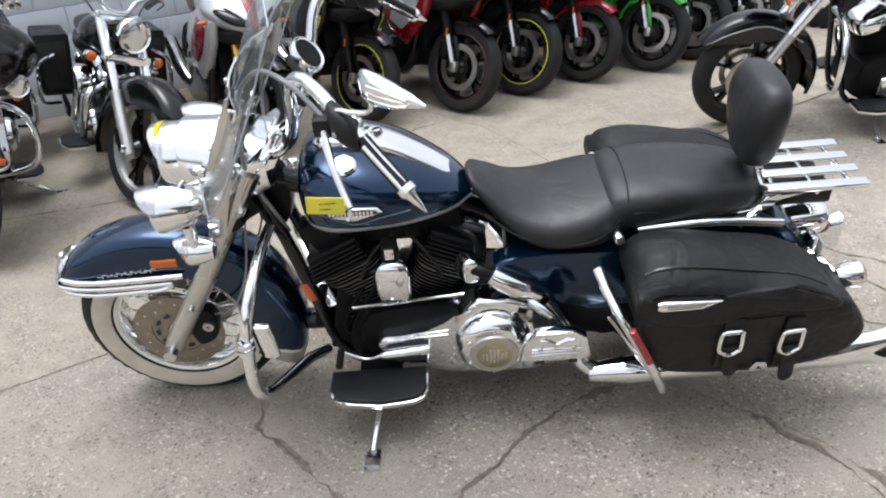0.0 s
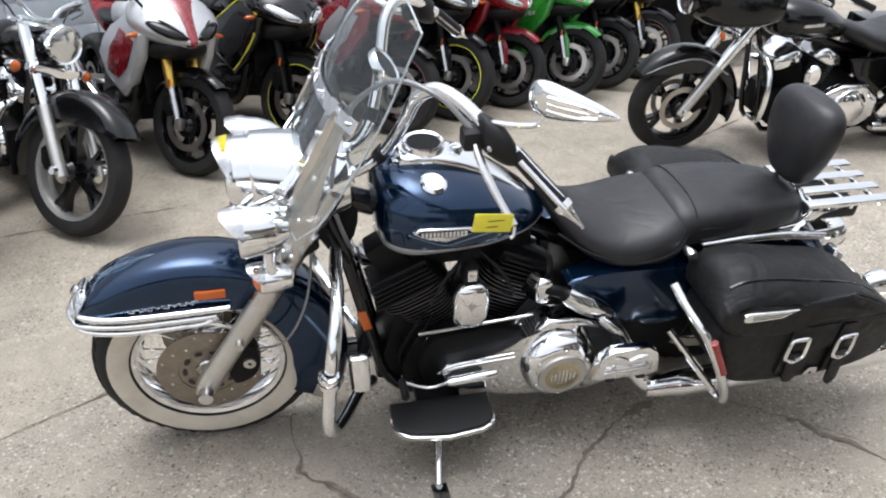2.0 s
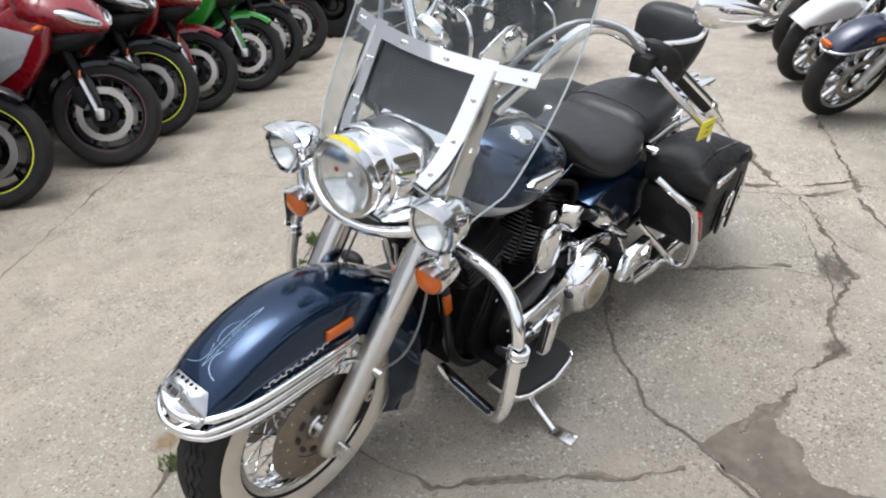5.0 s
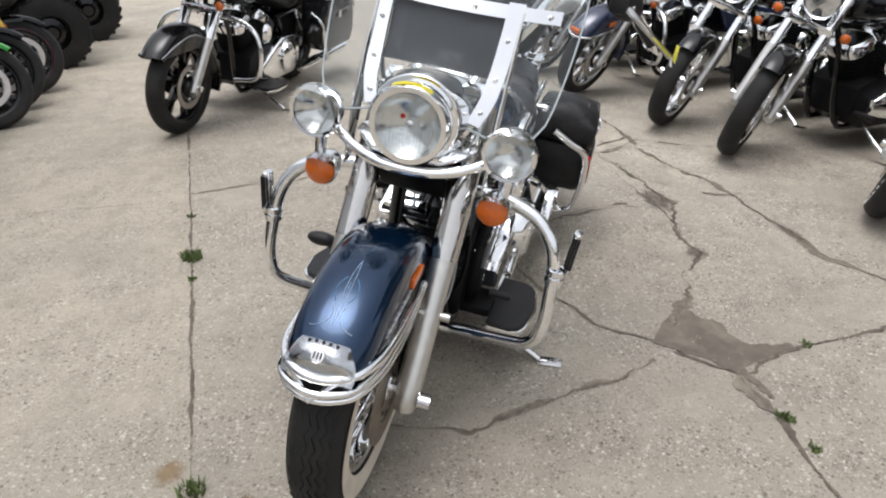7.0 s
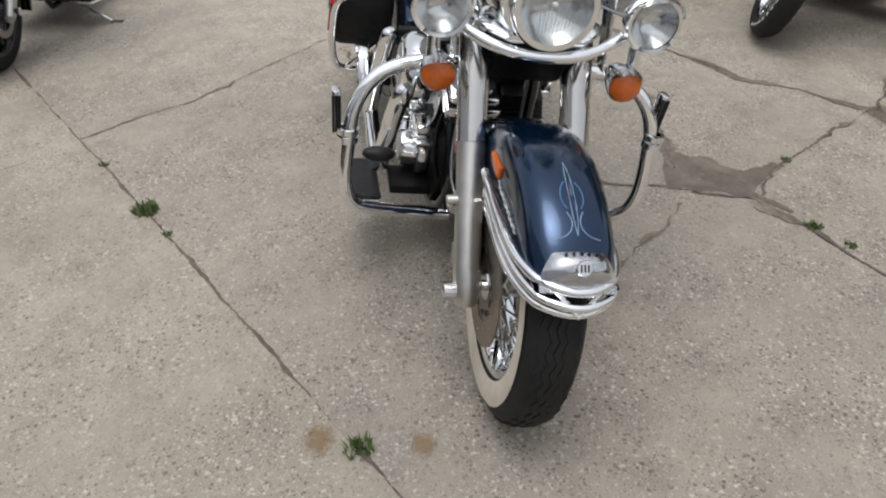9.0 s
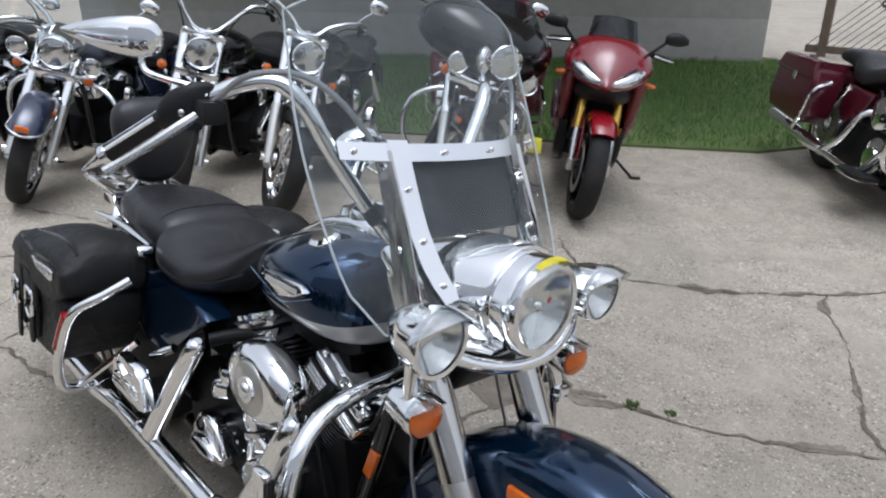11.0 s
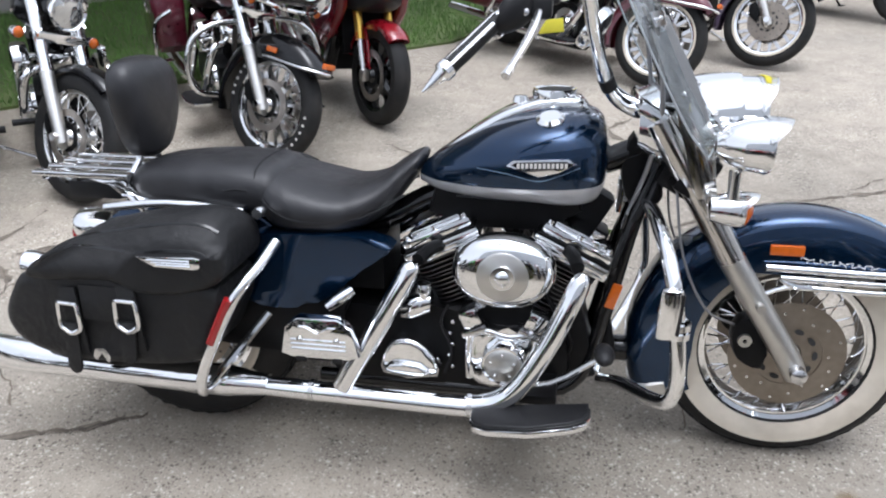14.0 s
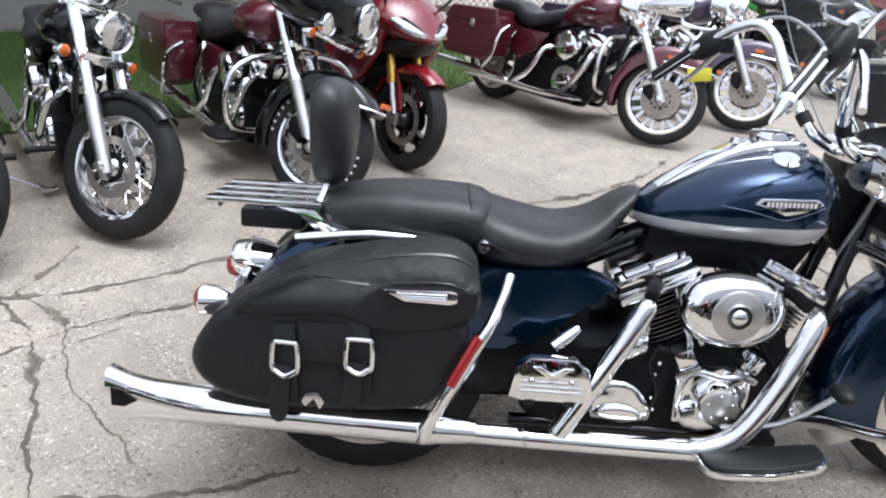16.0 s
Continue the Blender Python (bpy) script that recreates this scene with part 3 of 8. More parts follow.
for k in range(5):
    a = radians(133.4)
    lv = part("tip_louvre", block((0, 0, 0), (0.010, 0.006, 0.005), 0.001), IRON, front_fender)
    lv.matrix_basis = pose(-0.81 + 0.4365 * math.cos(a), 0.015 * (k - 2), 0.32 + 0.4365 * math.sin(a) - 0.0006 * (k - 2) ** 2, 0, -41, 0)
tb = part("tip_badge", spin([(0, 0.006), (0.014, 0.005), (0.016, 0.0), (0.016, -0.010)], (0, 0, 0), "z", 18), CHROME_DULL, front_fender)
tb.matrix_basis = pose(-0.81 + 0.4455 * math.cos(radians(137)), 0, 0.32 + 0.4455 * math.sin(radians(137)), 0, -47, 0)
for k in range(3):
    part("badge_bar", block((0, -0.007 + 0.007 * k, 0.0062), (0.014, 0.003, 0.002), 0), INK, tb)
for s in (1, -1):
    part("rail_hook", tube([(-0.755, s * 0.106, 0.562), (-0.768, s * 0.107, 0.550), (-0.80, s * 0.108, 0.540), (-0.838, s * 0.108, 0.538)], 0.0085, 8, 4), CHROME, front_fender)
part("rail_vee", tube([(-1.135, 0.055, 0.585), (-1.168, 0.0, 0.535), (-1.135, -0.055, 0.585)], 0.007, 8, 1), CHROME, front_fender)


def stripe(curve, w, material, label):
    """A thin painted line on the fender's crown from (angle, y) pairs."""
    pts = []
    for deg, y in curve:
        a, rr = radians(deg), 0.4235 - (y / 0.092) ** 2 * 0.008
        pts.append((-0.81 + rr * math.cos(a), y, 0.32 + rr * math.sin(a)))
    part("pinstripe", tube(pts, w, 5, 5), material, front_fender, label)


WHITE_LINE, BLUE_LINE = "pale hand-painted pinstripe", "light blue hand-painted pinstripe"
stripe([(104, 0), (115, 0), (127.5, 0)], 0.0008, PIN, WHITE_LINE)
for s in (1, -1):
    stripe([(103, 0), (107, s * 0.0035), (113, s * 0.0055), (120, s * 0.0052), (125, s * 0.003), (128, 0)], 0.0008, PIN, WHITE_LINE)
    stripe([(111.0, s * 0.011), (113, s * 0.019), (115.5, s * 0.023), (118, s * 0.021), (120, s * 0.014)], 0.0013, PIN_BLUE, BLUE_LINE)
    stripe([(121, s * 0.017), (122.5, s * 0.011), (124.5, s * 0.0085), (126.5, s * 0.013), (128, s * 0.024), (128.8, s * 0.038), (129, s * 0.046)], 0.0010, PIN, WHITE_LINE)

# the fender's crown runs a little flatter than a circle
for ob in (front_fender, *[c for c in front_fender.children if c.name.startswith("pinstripe")]):
    for v in ob.data.vertices:
        dx, dz = v.co.x + 0.81, v.co.z - 0.32
        r, a = math.hypot(dx, dz), math.degrees(math.atan2(dz, dx))
        if abs(a - 82) < 46:
            k = 1 - 0.016 * math.cos(radians((a - 82) / 46 * 90)) * min(1, max(0, (r - 0.34) / 0.08)) / r
            v.co.x, v.co.z = -0.81 + dx * k, 0.32 + dz * k

# fork
for s in (1, -1):
    leg = part("fork_leg", tube([(-0.826, s * 0.128, 0.285), (-0.81, s * 0.128, 0.325), (-0.716, s * 0.128, 0.47), (-0.618, s * 0.128, 0.62)], [0.026, 0.033, 0.033, 0.034], 18, 3), ALLOY, bike, "satin alloy fork lower leg")
    part("axle_cap", spin([(0.0, 0.0), (0.021, 0.0), (0.021, 0.03), (0.014, 0.035), (0.0, 0.036)], (-0.818, s * 0.155 - (0.036 if s < 0 else 0), 0.318), "y", 16), CHROME_DULL, leg)
    part("leg_bolt", spin([(0, -0.02), (0.012, -0.02), (0.012, 0.02), (0, 0.02)], (-0.70, s * 0.163, 0.50), "y", 10), ALLOY, leg)
    part("fork_cover", tube([(-0.622, s * 0.128, 0.615), (-0.52, s * 0.128, 0.785), (-0.41, s * 0.128, 0.965)], 0.037, 18, 2), FORK_CHROME, bike, "chrome fork slider cover")
    cal = part("brake_caliper", slab(rounded([(-0.735, 0.30), (-0.675, 0.325), (-0.652, 0.39), (-0.672, 0.445), (-0.72, 0.435), (-0.748, 0.37)], 3), s * 0.075, s * 0.125, 0.008), IRON, bike, "black brake caliper")
    part("caliper_pin", spin([(0.006, -0.006), (0.018, -0.006), (0.018, 0.006), (0.006, 0.006)], (-0.685, s * 0.128, 0.385), "y", 14, closed_profile=True), ALLOY, cal)
    part("horn_lead", tube([(-0.44, s * 0.03, 0.84), (-0.41, s * 0.09, 0.76), (-0.36, s * 0.08, 0.66), (-0.33, s * 0.10, 0.56)], 0.008, 6, 4), MATT_BLACK, bike)
    part("brake_hose", tube([(-0.66, s * 0.11, 0.42), (-0.57, s * 0.15, 0.48), (-0.50, s * 0.14, 0.62), (-0.47, s * 0.09, 0.80), (-0.45, s * 0.06, 0.90)], 0.0036, 8, 5), HOSE, bike)
part("axle", tube([(-0.81, -0.16, 0.328), (-0.81, 0.16, 0.328)], 0.013, 12, 1), CHROME_DULL, bike)
part("fork_shroud", block((-0.500, 0, 0.822), (0.13, 0.185, 0.13), 0.02, turn=Matrix.Rotation(radians(-30), 4, "Y")), IRON, bike, "black shroud behind the fork")
part("lower_triple_clamp", block((-0.50, 0, 0.80), (0.09, 0.32, 0.05), 0.015, turn=Matrix.Rotation(radians(-30), 4, "Y")), IRON, bike)
part("upper_triple_clamp", block((-0.40, 0, 0.975), (0.10, 0.30, 0.035), 0.012, turn=Matrix.Rotation(radians(-30), 4, "Y")), CHROME, bike)

# headlamp nacelle
nac = part("headlamp_nacelle", loft([(-0.668, 0, 1.00, 0.112, 0.112, 2), (-0.66, 0, 0.998, 0.118, 0.118, 2), (-0.58, 0, 0.985, 0.135, 0.125, 2.2), (-0.48, 0, 0.975, 0.150, 0.115, 2.6), (-0.40, 0, 0.985, 0.140, 0.075, 3)], 32, 4), CHROME, bike, "chrome headlamp nacelle")
part("headlamp_ring", spin([(0.086, -0.735), (0.100, -0.735), (0.106, -0.722), (0.106, -0.70), (0.106, -0.665), (0.098, -0.665), (0.092, -0.72)], (0, 0, 1.0), "x", 36, closed_profile=True), CHROME, nac)
part("reflector", spin([(0.0, -0.672), (0.02, -0.673), (0.05, -0.684), (0.075, -0.703), (0.092, -0.724)], (0, 0, 1.0), "x", 32), REFLECTOR, nac, "bright headlamp reflector")
part("bulb_shield", ball((-0.70, 0, 1.0), (0.022, 0.017, 0.017)), CHROME, nac)
part("headlamp_lens", spin([(0.0, -0.745), (0.03, -0.7445), (0.06, -0.741), (0.087, -0.732)], (0, 0, 1.0), "x", 32), GLASS, nac, "ribbed clear headlamp glass")
for k in range(10):
    y = -0.04 + 0.0088 * k
    part("lens_rib", tube([(-0.7452 + y * y * 1.3, y, 0.945), (-0.7472 + y * y * 1.3, y, 0.985), (-0.7462 + y * y * 1.3, y, 1.01)], 0.0016, 5, 2), GLASS, nac)
visor(nac, "headlamp_visor", -0.715, 0, 1.0, 0.107, 0.052, CHROME)
bm = bmesh.new()
skin(bm, [[(-0.727 - 0.036 * f * math.cos(a * 1.5), 0.1095 * math.sin(a), 1.0 + (0.1105 + 0.002 * f) * math.cos(a) - 0.008 * f) for f in (0.0, 0.5, 0.95)] for a in (radians(-28 + 56 * k / 8) for k in range(9))], closed=False, caps=False)
bmesh.ops.solidify(bm, geom=bm.faces[:], thickness=-0.0012)
part("yellow_sticker", bm, TAG, nac, "yellow price sticker")
part("red_dot", spin([(0.0, -0.7462), (0.007, -0.7455)], (0, 0.012, 1.028), "x", 10), RED_LENS, nac)
for o in (nac, *nac.children):
    o.data.transform(Matrix.Translation((-0.565, 0, 0.960)) @ Matrix.Diagonal((0.92, 0.93, 0.93, 1)) @ Matrix.Translation((0.62, 0, -1.0)))
# passing lamps, signal bar
lamp_bar = part("lamp_bar", tube([(-0.60, 0.245, 0.905), (-0.64, 0.20, 0.90), (-0.675, 0.13, 0.872), (-0.70, 0.05, 0.858), (-0.70, -0.05, 0.858), (-0.675, -0.13, 0.872), (-0.64, -0.20, 0.90), (-0.60, -0.245, 0.905)], 0.0135, 12, 5), CHROME, bike, "chrome passing lamp bar")
part("lamp_bar_panel", loft([(-0.675, 0, 0.882, 0.09, 0.010, 3), (-0.63, 0, 0.892, 0.14, 0.014, 3), (-0.58, 0, 0.895, 0.155, 0.018, 3), (-0.50, 0, 0.895, 0.12, 0.030, 3)], 24, 3), CHROME, bike)
for s in (1, -1):
    pl = part("passing_lamp", spin([(0.0, -0.565), (0.022, -0.57), (0.045, -0.60), (0.058, -0.635), (0.063, -0.67), (0.066, -0.68), (0.063, -0.688), (0.055, -0.686)], (0, s * 0.24, 0.965), "x", 30), CHROME, bike, "round chrome passing lamp")
    part("reflector", spin([(0.0, -0.640), (0.015, -0.641), (0.038, -0.655), (0.056, -0.679)], (0, s * 0.24, 0.965), "x", 26), REFLECTOR, pl, "bright lamp reflector")
    part("lamp_glass", spin([(0.0, -0.693), (0.03, -0.691), (0.056, -0.684)], (0, s * 0.24, 0.965), "x", 28), GLASS, pl, "clear lamp glass")
    visor(pl, "lamp_visor", -0.672, s * 0.24, 0.965, 0.068, 0.058, CHROME)
    part("lamp_stem", tube([(-0.625, s * 0.24, 0.905), (-0.625, s * 0.24, 0.80)], [0.017, 0.013], 12, 1), CHROME, bike)
    ts = part("turn_signal", spin([(0.0, -0.555), (0.03, -0.562), (0.040, -0.60), (0.043, -0.635), (0.040, -0.64)], (0, s * 0.225, 0.775), "x", 24), CHROME, bike, "chrome front turn signal")
    part("signal_lens", spin([(0.0, -0.662), (0.022, -0.658), (0.038, -0.645), (0.040, -0.632), (0.0, -0.63)], (0, s * 0.225, 0.775), "x", 24), AMBER, ts, "amber signal lens")
    visor(ts, "signal_visor", -0.628, s * 0.225, 0.775, 0.044, 0.045, CHROME)
for o in bike.children:
    if o.name.split(".")[0] in ("lamp_bar", "lamp_bar_panel", "passing_lamp", "lamp_stem", "turn_signal"):
        back, drop = (0.030, 0.0) if o.name.startswith("turn") else (0.045, 0.032) if o.name.startswith(("passing", "lamp_stem")) else (0.045, 0.008)
        o.location = (back, 0, -drop)

# windshield: a curved sheet with chrome straps
def shield_point(u, v):
    """u across from -1 to 1, v from the bottom 0 to the top 1."""
    half = 0.286 + 0.040 * math.sin(min(v * 1.25, 1) * math.pi * 0.75)
    if v < 0.12:
        half *= 0.88 + 1.0 * v
    if v > 0.88:
        half *= 1 - 3.2 * (v - 0.88) ** 1.5 * 4
    y = u * half
    return (-0.565 + 0.30 * v + 0.85 * y * y, y, 0.90 + 0.60 * v - (0.10 * (1 - abs(u)) * max(0, 0.3 - v) * -3 if v < 0.3 else 0))


bm = bmesh.new()
nu, nv = 20, 18
rings = [[shield_point(-1 + 2 * i / nu, j / nv) for i in range(nu + 1)] for j in range(nv + 1)]
skin(bm, rings, closed=False, caps=False)
bmesh.ops.solidify(bm, geom=bm.faces[:], thickness=0.0045)
shield = part("windshield", bm, SHIELD, bike, "clear plastic windshield with rounded top")
edge = [shield_point(-1, j / nv) for j in range(nv + 1)] + [shield_point(-1 + 2 * i / nu, 1) for i in range(1, nu)] + [shield_point(1, 1 - j / nv) for j in range(nv + 1)] + [shield_point(1 - 2 * i / nu, 0) for i in range(1, nu + 1)]
part("sheet_edge", tube(edge, 0.0026, 6, 1), EDGE, shield, "pale polished sheet edge")


def strap(p, q, width, lift, steps=8, thick=0.004):
    """A flat bright strap that follows the sheet from p to q, in the sheet's own u, v."""
    bm = bmesh.new()
    across = (q[0] - p[0], q[1] - p[1])
    rings = []
    for k in range(steps + 1):
        f = k / steps
        u, v = p[0] + across[0] * f, p[1] + across[1] * f
        a = Vector(shield_point(u, v))
        w = width / 2
        du = w / 0.29 if abs(across[1]) > abs(across[0]) else 0
        dv = w / 0.66 if du == 0 else 0
        e0, e1 = Vector(shield_point(u - du, v - dv)), Vector(shield_point(u + du, v + dv))
        off = Vector((lift, 0, -lift * 0.5))
        th = Vector((thick, 0, -thick * 0.5))
        rings.append([e0 + off, e1 + off, e1 + off + th, e0 + off + th])
    return skin(bm, rings)


part("cross_strap", strap((-0.84, 0.505), (0.84, 0.505), 0.034, -0.010), CHROME, shield, "chrome cross strap")
for s in (1, -1):
    part("upright_strap", strap((s * 0.5, 0.02), (s * 0.5, 0.54), 0.036, -0.010), CHROME, shield, "chrome upright strap")
    part("inner_strap", strap((s * 0.5, 0.02), (s * 0.5, 0.54), 0.03, 0.008), CHROME_DULL, shield)
    for u, v in ((s * 0.5, 0.08), (s * 0.5, 0.24), (s * 0.5, 0.40), (s * 0.76, 0.505), (s * 0.2, 0.505)):
        x, y, z = shield_point(u, v)
        part("strap_screw", ball((x - 0.014, y, z + 0.006), (0.005, 0.006, 0.006), None, 8), CHROME_DULL, shield)

for s in (1, -1):
    br = part("side_bracket", slab([(-0.556, 0.785), (-0.508, 0.785), (-0.470, 0.90), (-0.425, 1.035), (-0.352, 1.205), (-0.398, 1.212), (-0.470, 1.08), (-0.530, 0.95)], s * 0.181, s * 0.186, 0.0015), FORK_CHROME, shield, "dull chrome windshield side bracket")
    for bx, bz in ((-0.528, 0.805), (-0.500, 0.915), (-0.452, 1.035), (-0.388, 1.180)):
        part("bracket_bolt", spin([(0.0, s * 0.0045), (0.006, s * 0.004), (0.008, 0.0)], (bx, s * 0.186, bz), "y", 10), CHROME, br)

bm = bmesh.new()
rings = []
for k in range(13):
    u = -0.44 + 0.88 * k / 12
    row = []
    for v, d in ((0.25, 0.012), (0.25, 0.020), (0.30, 0.034), (0.44, 0.034), (0.49, 0.020), (0.49, 0.012)):
        x, y, z = shield_point(u, v)
        row.append((x + d * (0.7 if k in (0, 12) else 1), y, z - d * 0.45))
    rings.append(row)
skin(bm, rings)
part("windshield_pouch", bm, PLAIN_VINYL, shield, "flat black vinyl pouch behind the windshield")

# handlebar and controls
hb_half = [(-0.36, 0.055, 0.97), (-0.30, 0.085, 1.01), (-0.262, 0.135, 1.085), (-0.235, 0.20, 1.18), (-0.215, 0.25, 1.262), (-0.18, 0.29, 1.300), (-0.135, 0.338, 1.290), (-0.089, 0.388, 1.255), (-0.026, 0.448, 1.205)]
bar = part("handlebar", tube(both(hb_half[::-1]) + hb_half, 0.0165, 14, 5), CHROME, bike, "tall chrome handlebar")
for s in (1, -1):
    f = lambda *p: (p[0], s * p[1], p[2])
    part("grip", tube([f(-0.035, 0.440, 1.213), f(0.01, 0.478, 1.168), f(0.06, 0.52, 1.120)], [0.0185, 0.0185, 0.019], 14, 2), MATT_BLACK, bar, "black rubber grip with chrome bands")
    for a in range(4):
        t = math.pi / 2 * a
        o = (0.0, math.cos(t) * 0.0165, math.sin(t) * 0.0165)
        part("grip_band", tube([f(-0.03 + o[0], 0.446 + o[1], 1.207 + o[2]), f(0.055 + o[0], 0.517 + o[1], 1.124 + o[2])], 0.0062, 6, 1), CHROME, bar)
    part("grip_end", tube([f(0.052, 0.514, 1.126), f(0.062, 0.522, 1.117), f(0.066, 0.526, 1.113), f(0.098, 0.553, 1.082)], [0.0215, 0.0215, 0.014, 0.002], 14, 1), CHROME, bar, "pointed chrome grip end")
    part("switch_housing", loft([(-0.108, s * 0.392, 1.255, 0.024, 0.026, 2.6), (-0.095, s * 0.402, 1.246, 0.040, 0.042, 2.3), (-0.06, s * 0.425, 1.228, 0.038, 0.042, 2.3), (-0.04, s * 0.440, 1.215, 0.025, 0.028, 2.6)], 18, 3), MATT_BLACK, bar, "black switch housing")
    part("switch_button", ball((-0.09, s * 0.438, 1.229), (0.009, 0.007, 0.009), None, 10), CHROME_DULL, bar)
    part("master_cylinder", block((-0.122, s * 0.398, 1.235), (0.045, 0.05, 0.045), 0.010), MATT_BLACK, bar)
    part("lever", tube([f(-0.118, 0.422, 1.228), f(-0.112, 0.455, 1.205), f(-0.098, 0.497, 1.173), f(-0.081, 0.537, 1.143), f(-0.066, 0.57, 1.118)], [0.009, 0.010, 0.009, 0.008, 0.010], 8, 4), CHROME_DULL, bar, "polished lever")
    mir = part("mirror", loft([(0.121, s * 0.574, 1.350, 0.003, 0.004, 2), (0.095, s * 0.553, 1.351, 0.013, 0.016, 2), (0.05, s * 0.517, 1.352, 0.024, 0.030, 2), (0.01, s * 0.482, 1.353, 0.028, 0.038, 2), (-0.012, s * 0.460, 1.353, 0.022, 0.032, 2), (-0.022, s * 0.450, 1.353, 0.006, 0.010, 2)], 20, 4), CHROME, bar, "teardrop chrome mirror")
    for k in range(3):
        zz = -0.014 + 0.014 * k
        part("mirror_rib", tube([(0.09 - abs(zz) * 0.6, s * 0.561, 1.351 + zz * 0.5), (0.045, s * 0.537, 1.352 + zz), (0.0, s * 0.498, 1.353 + zz)], 0.0028, 6, 3), CHROME, mir)
    part("mirror_glass", loft([(0.10, s * 0.548, 1.351, 0.004, 0.012, 2), (0.05, s * 0.500, 1.352, 0.006, 0.024, 2), (0.015, s * 0.468, 1.353, 0.006, 0.030, 2), (-0.006, s * 0.450, 1.353, 0.003, 0.016, 2)], 16, 3), MIRROR, mir)
    part("mirror_stem", tube([f(-0.105, 0.395, 1.262), f(-0.085, 0.418, 1.278), f(-0.045, 0.448, 1.284), f(-0.005, 0.470, 1.295), f(0.004, 0.474, 1.328)], 0.006, 8, 4), CHROME, mir)
    part("control_cable", tube([f(-0.12, 0.395, 1.25), f(-0.19, 0.35, 1.315), f(-0.28, 0.27, 1.315), f(-0.37, 0.19, 1.20), f(-0.41, 0.15, 1.0), f(-0.40, 0.10, 0.86), f(-0.36, 0.06, 0.70)], 0.0062, 8, 5), HOSE, bar, "grey sheathed control cable")
    part("riser", tube([f(-0.41, 0.055, 0.94), f(-0.355, 0.055, 0.99)], [0.022, 0.024], 12, 1), CHROME, bar)
    part("bar_clip", tube([f(-0.285, 0.10, 1.035), f(-0.272, 0.118, 1.062)], 0.0205, 12, 1), MATT_BLACK, bar)
part("price_tag_strip", tube([(-0.066, -0.575, 1.118), (-0.068, -0.578, 1.10), (-0.075, -0.580, 1.095)], 0.0035, 6, 3), WHITE, bike)
tag = part("price_tag", block((-0.115, -0.580, 1.138), (0.082, 0.003, 0.044), 0.002, turn=Matrix.Rotation(radians(6), 4, "Y")), TAG, bike, "yellow card price tag")
for k in range(2):
    part("tag_bar", block((-0.109 - 0.008 * k, -0.5825, 1.144 - 0.014 * k), (0.034 - 0.010 * k, 0.001, 0.0014), 0), INK, tag)
clock = part("handlebar_clock", spin([(0.0, 0.010), (0.046, 0.010), (0.052, 0.014), (0.056, 0.006), (0.054, -0.010), (0.030, -0.022), (0.0, -0.024)], (0, 0, 0), "z", 28), CHROME, bar, "round chrome handlebar clock")
clock.matrix_basis = pose(-0.238, 0.128, 1.178, 0, 52, -14)
part("clock_face", spin([(0.0, 0.0106), (0.045, 0.0104)], (0, 0, 0), "z", 24), IRON, clock)
part("clock_bracket", tube([(-0.25, 0.13, 1.165), (-0.255, 0.15, 1.11)], 0.010, 8, 1), CHROME, bar)

# frame
for s in (1, -1):
    part("down_tube", tube([(-0.43, s * 0.045, 0.86), (-0.37, s * 0.072, 0.66), (-0.315, s * 0.085, 0.40), (-0.26, s * 0.10, 0.22), (-0.10, s * 0.12, 0.17), (0.5, s * 0.12, 0.17)], 0.021, 12, 4), GLOSS_BLACK, bike)
    part("side_reflector", block((-0.338, s * 0.098, 0.475), (0.028, 0.012, 0.075), 0.004, turn=Matrix.Rotation(radians(-16), 4, "Y")), AMBER, bike, "amber frame reflector")
    g = [(-0.40, 0.03, 0.735), (-0.415, 0.14, 0.735), (-0.42, 0.25, 0.728), (-0.432, 0.34, 0.695), (-0.450, 0.395, 0.62), (-0.467, 0.412, 0.50), (-0.474, 0.412, 0.40), (-0.462, 0.388, 0.335), (-0.43, 0.32, 0.300), (-0.37, 0.18, 0.255), (-0.32, 0.10, 0.215)]
    eg = part("engine_guard", tube([(x, s * y, z) for x, y, z in g], 0.0185, 14, 5), CHROME, bike, "chrome engine guard bar")
    peg = part("highway_peg", loft([(0.53, -0.432, s * 0.440, 0.022, 0.012, 2.6), (0.56, -0.433, s * 0.442, 0.024, 0.013, 2.6), (0.64, -0.437, s * 0.446, 0.024, 0.013, 2.6), (0.652, -0.438, s * 0.447, 0.018, 0.009, 2.4)], 18, 2, axis="z"), CHROME, eg, "folded chrome highway peg")
    peg.matrix_basis = Matrix.Translation((0.050, 0, 0.022)) if s < 0 else Matrix.Identity(4)
    for k in range(3):
        part("peg_rubber", tube([(-0.456, s * (0.432 + 0.008 * k), 0.54), (-0.461, s * (0.438 + 0.008 * k), 0.642)], 0.0036, 6, 1), MATT_BLACK, peg)
    part("peg_slot", slab([(-0.440, 0.605), (-0.428, 0.605), (-0.428, 0.625), (-0.440, 0.625)], s * 0.4535, s * 0.4565, 0.002), IRON, peg)
    for k in range(2):
        part("guard_clamp", spin([(0.019, -0.008), (0.028, -0.008), (0.028, 0.008), (0.019, 0.008)], (-0.463, s * 0.413, (0.53 if s > 0 else 0.558) + 0.022 * k), "z", 16, closed_profile=True), CHROME, eg)
part("top_motor_mount", slab([(-0.24, 0.70), (-0.22, 0.76), (0.16, 0.76), (0.18, 0.68), (0.06, 0.64), (-0.14, 0.64)], -0.075, 0.075, 0.02), IRON, bike)
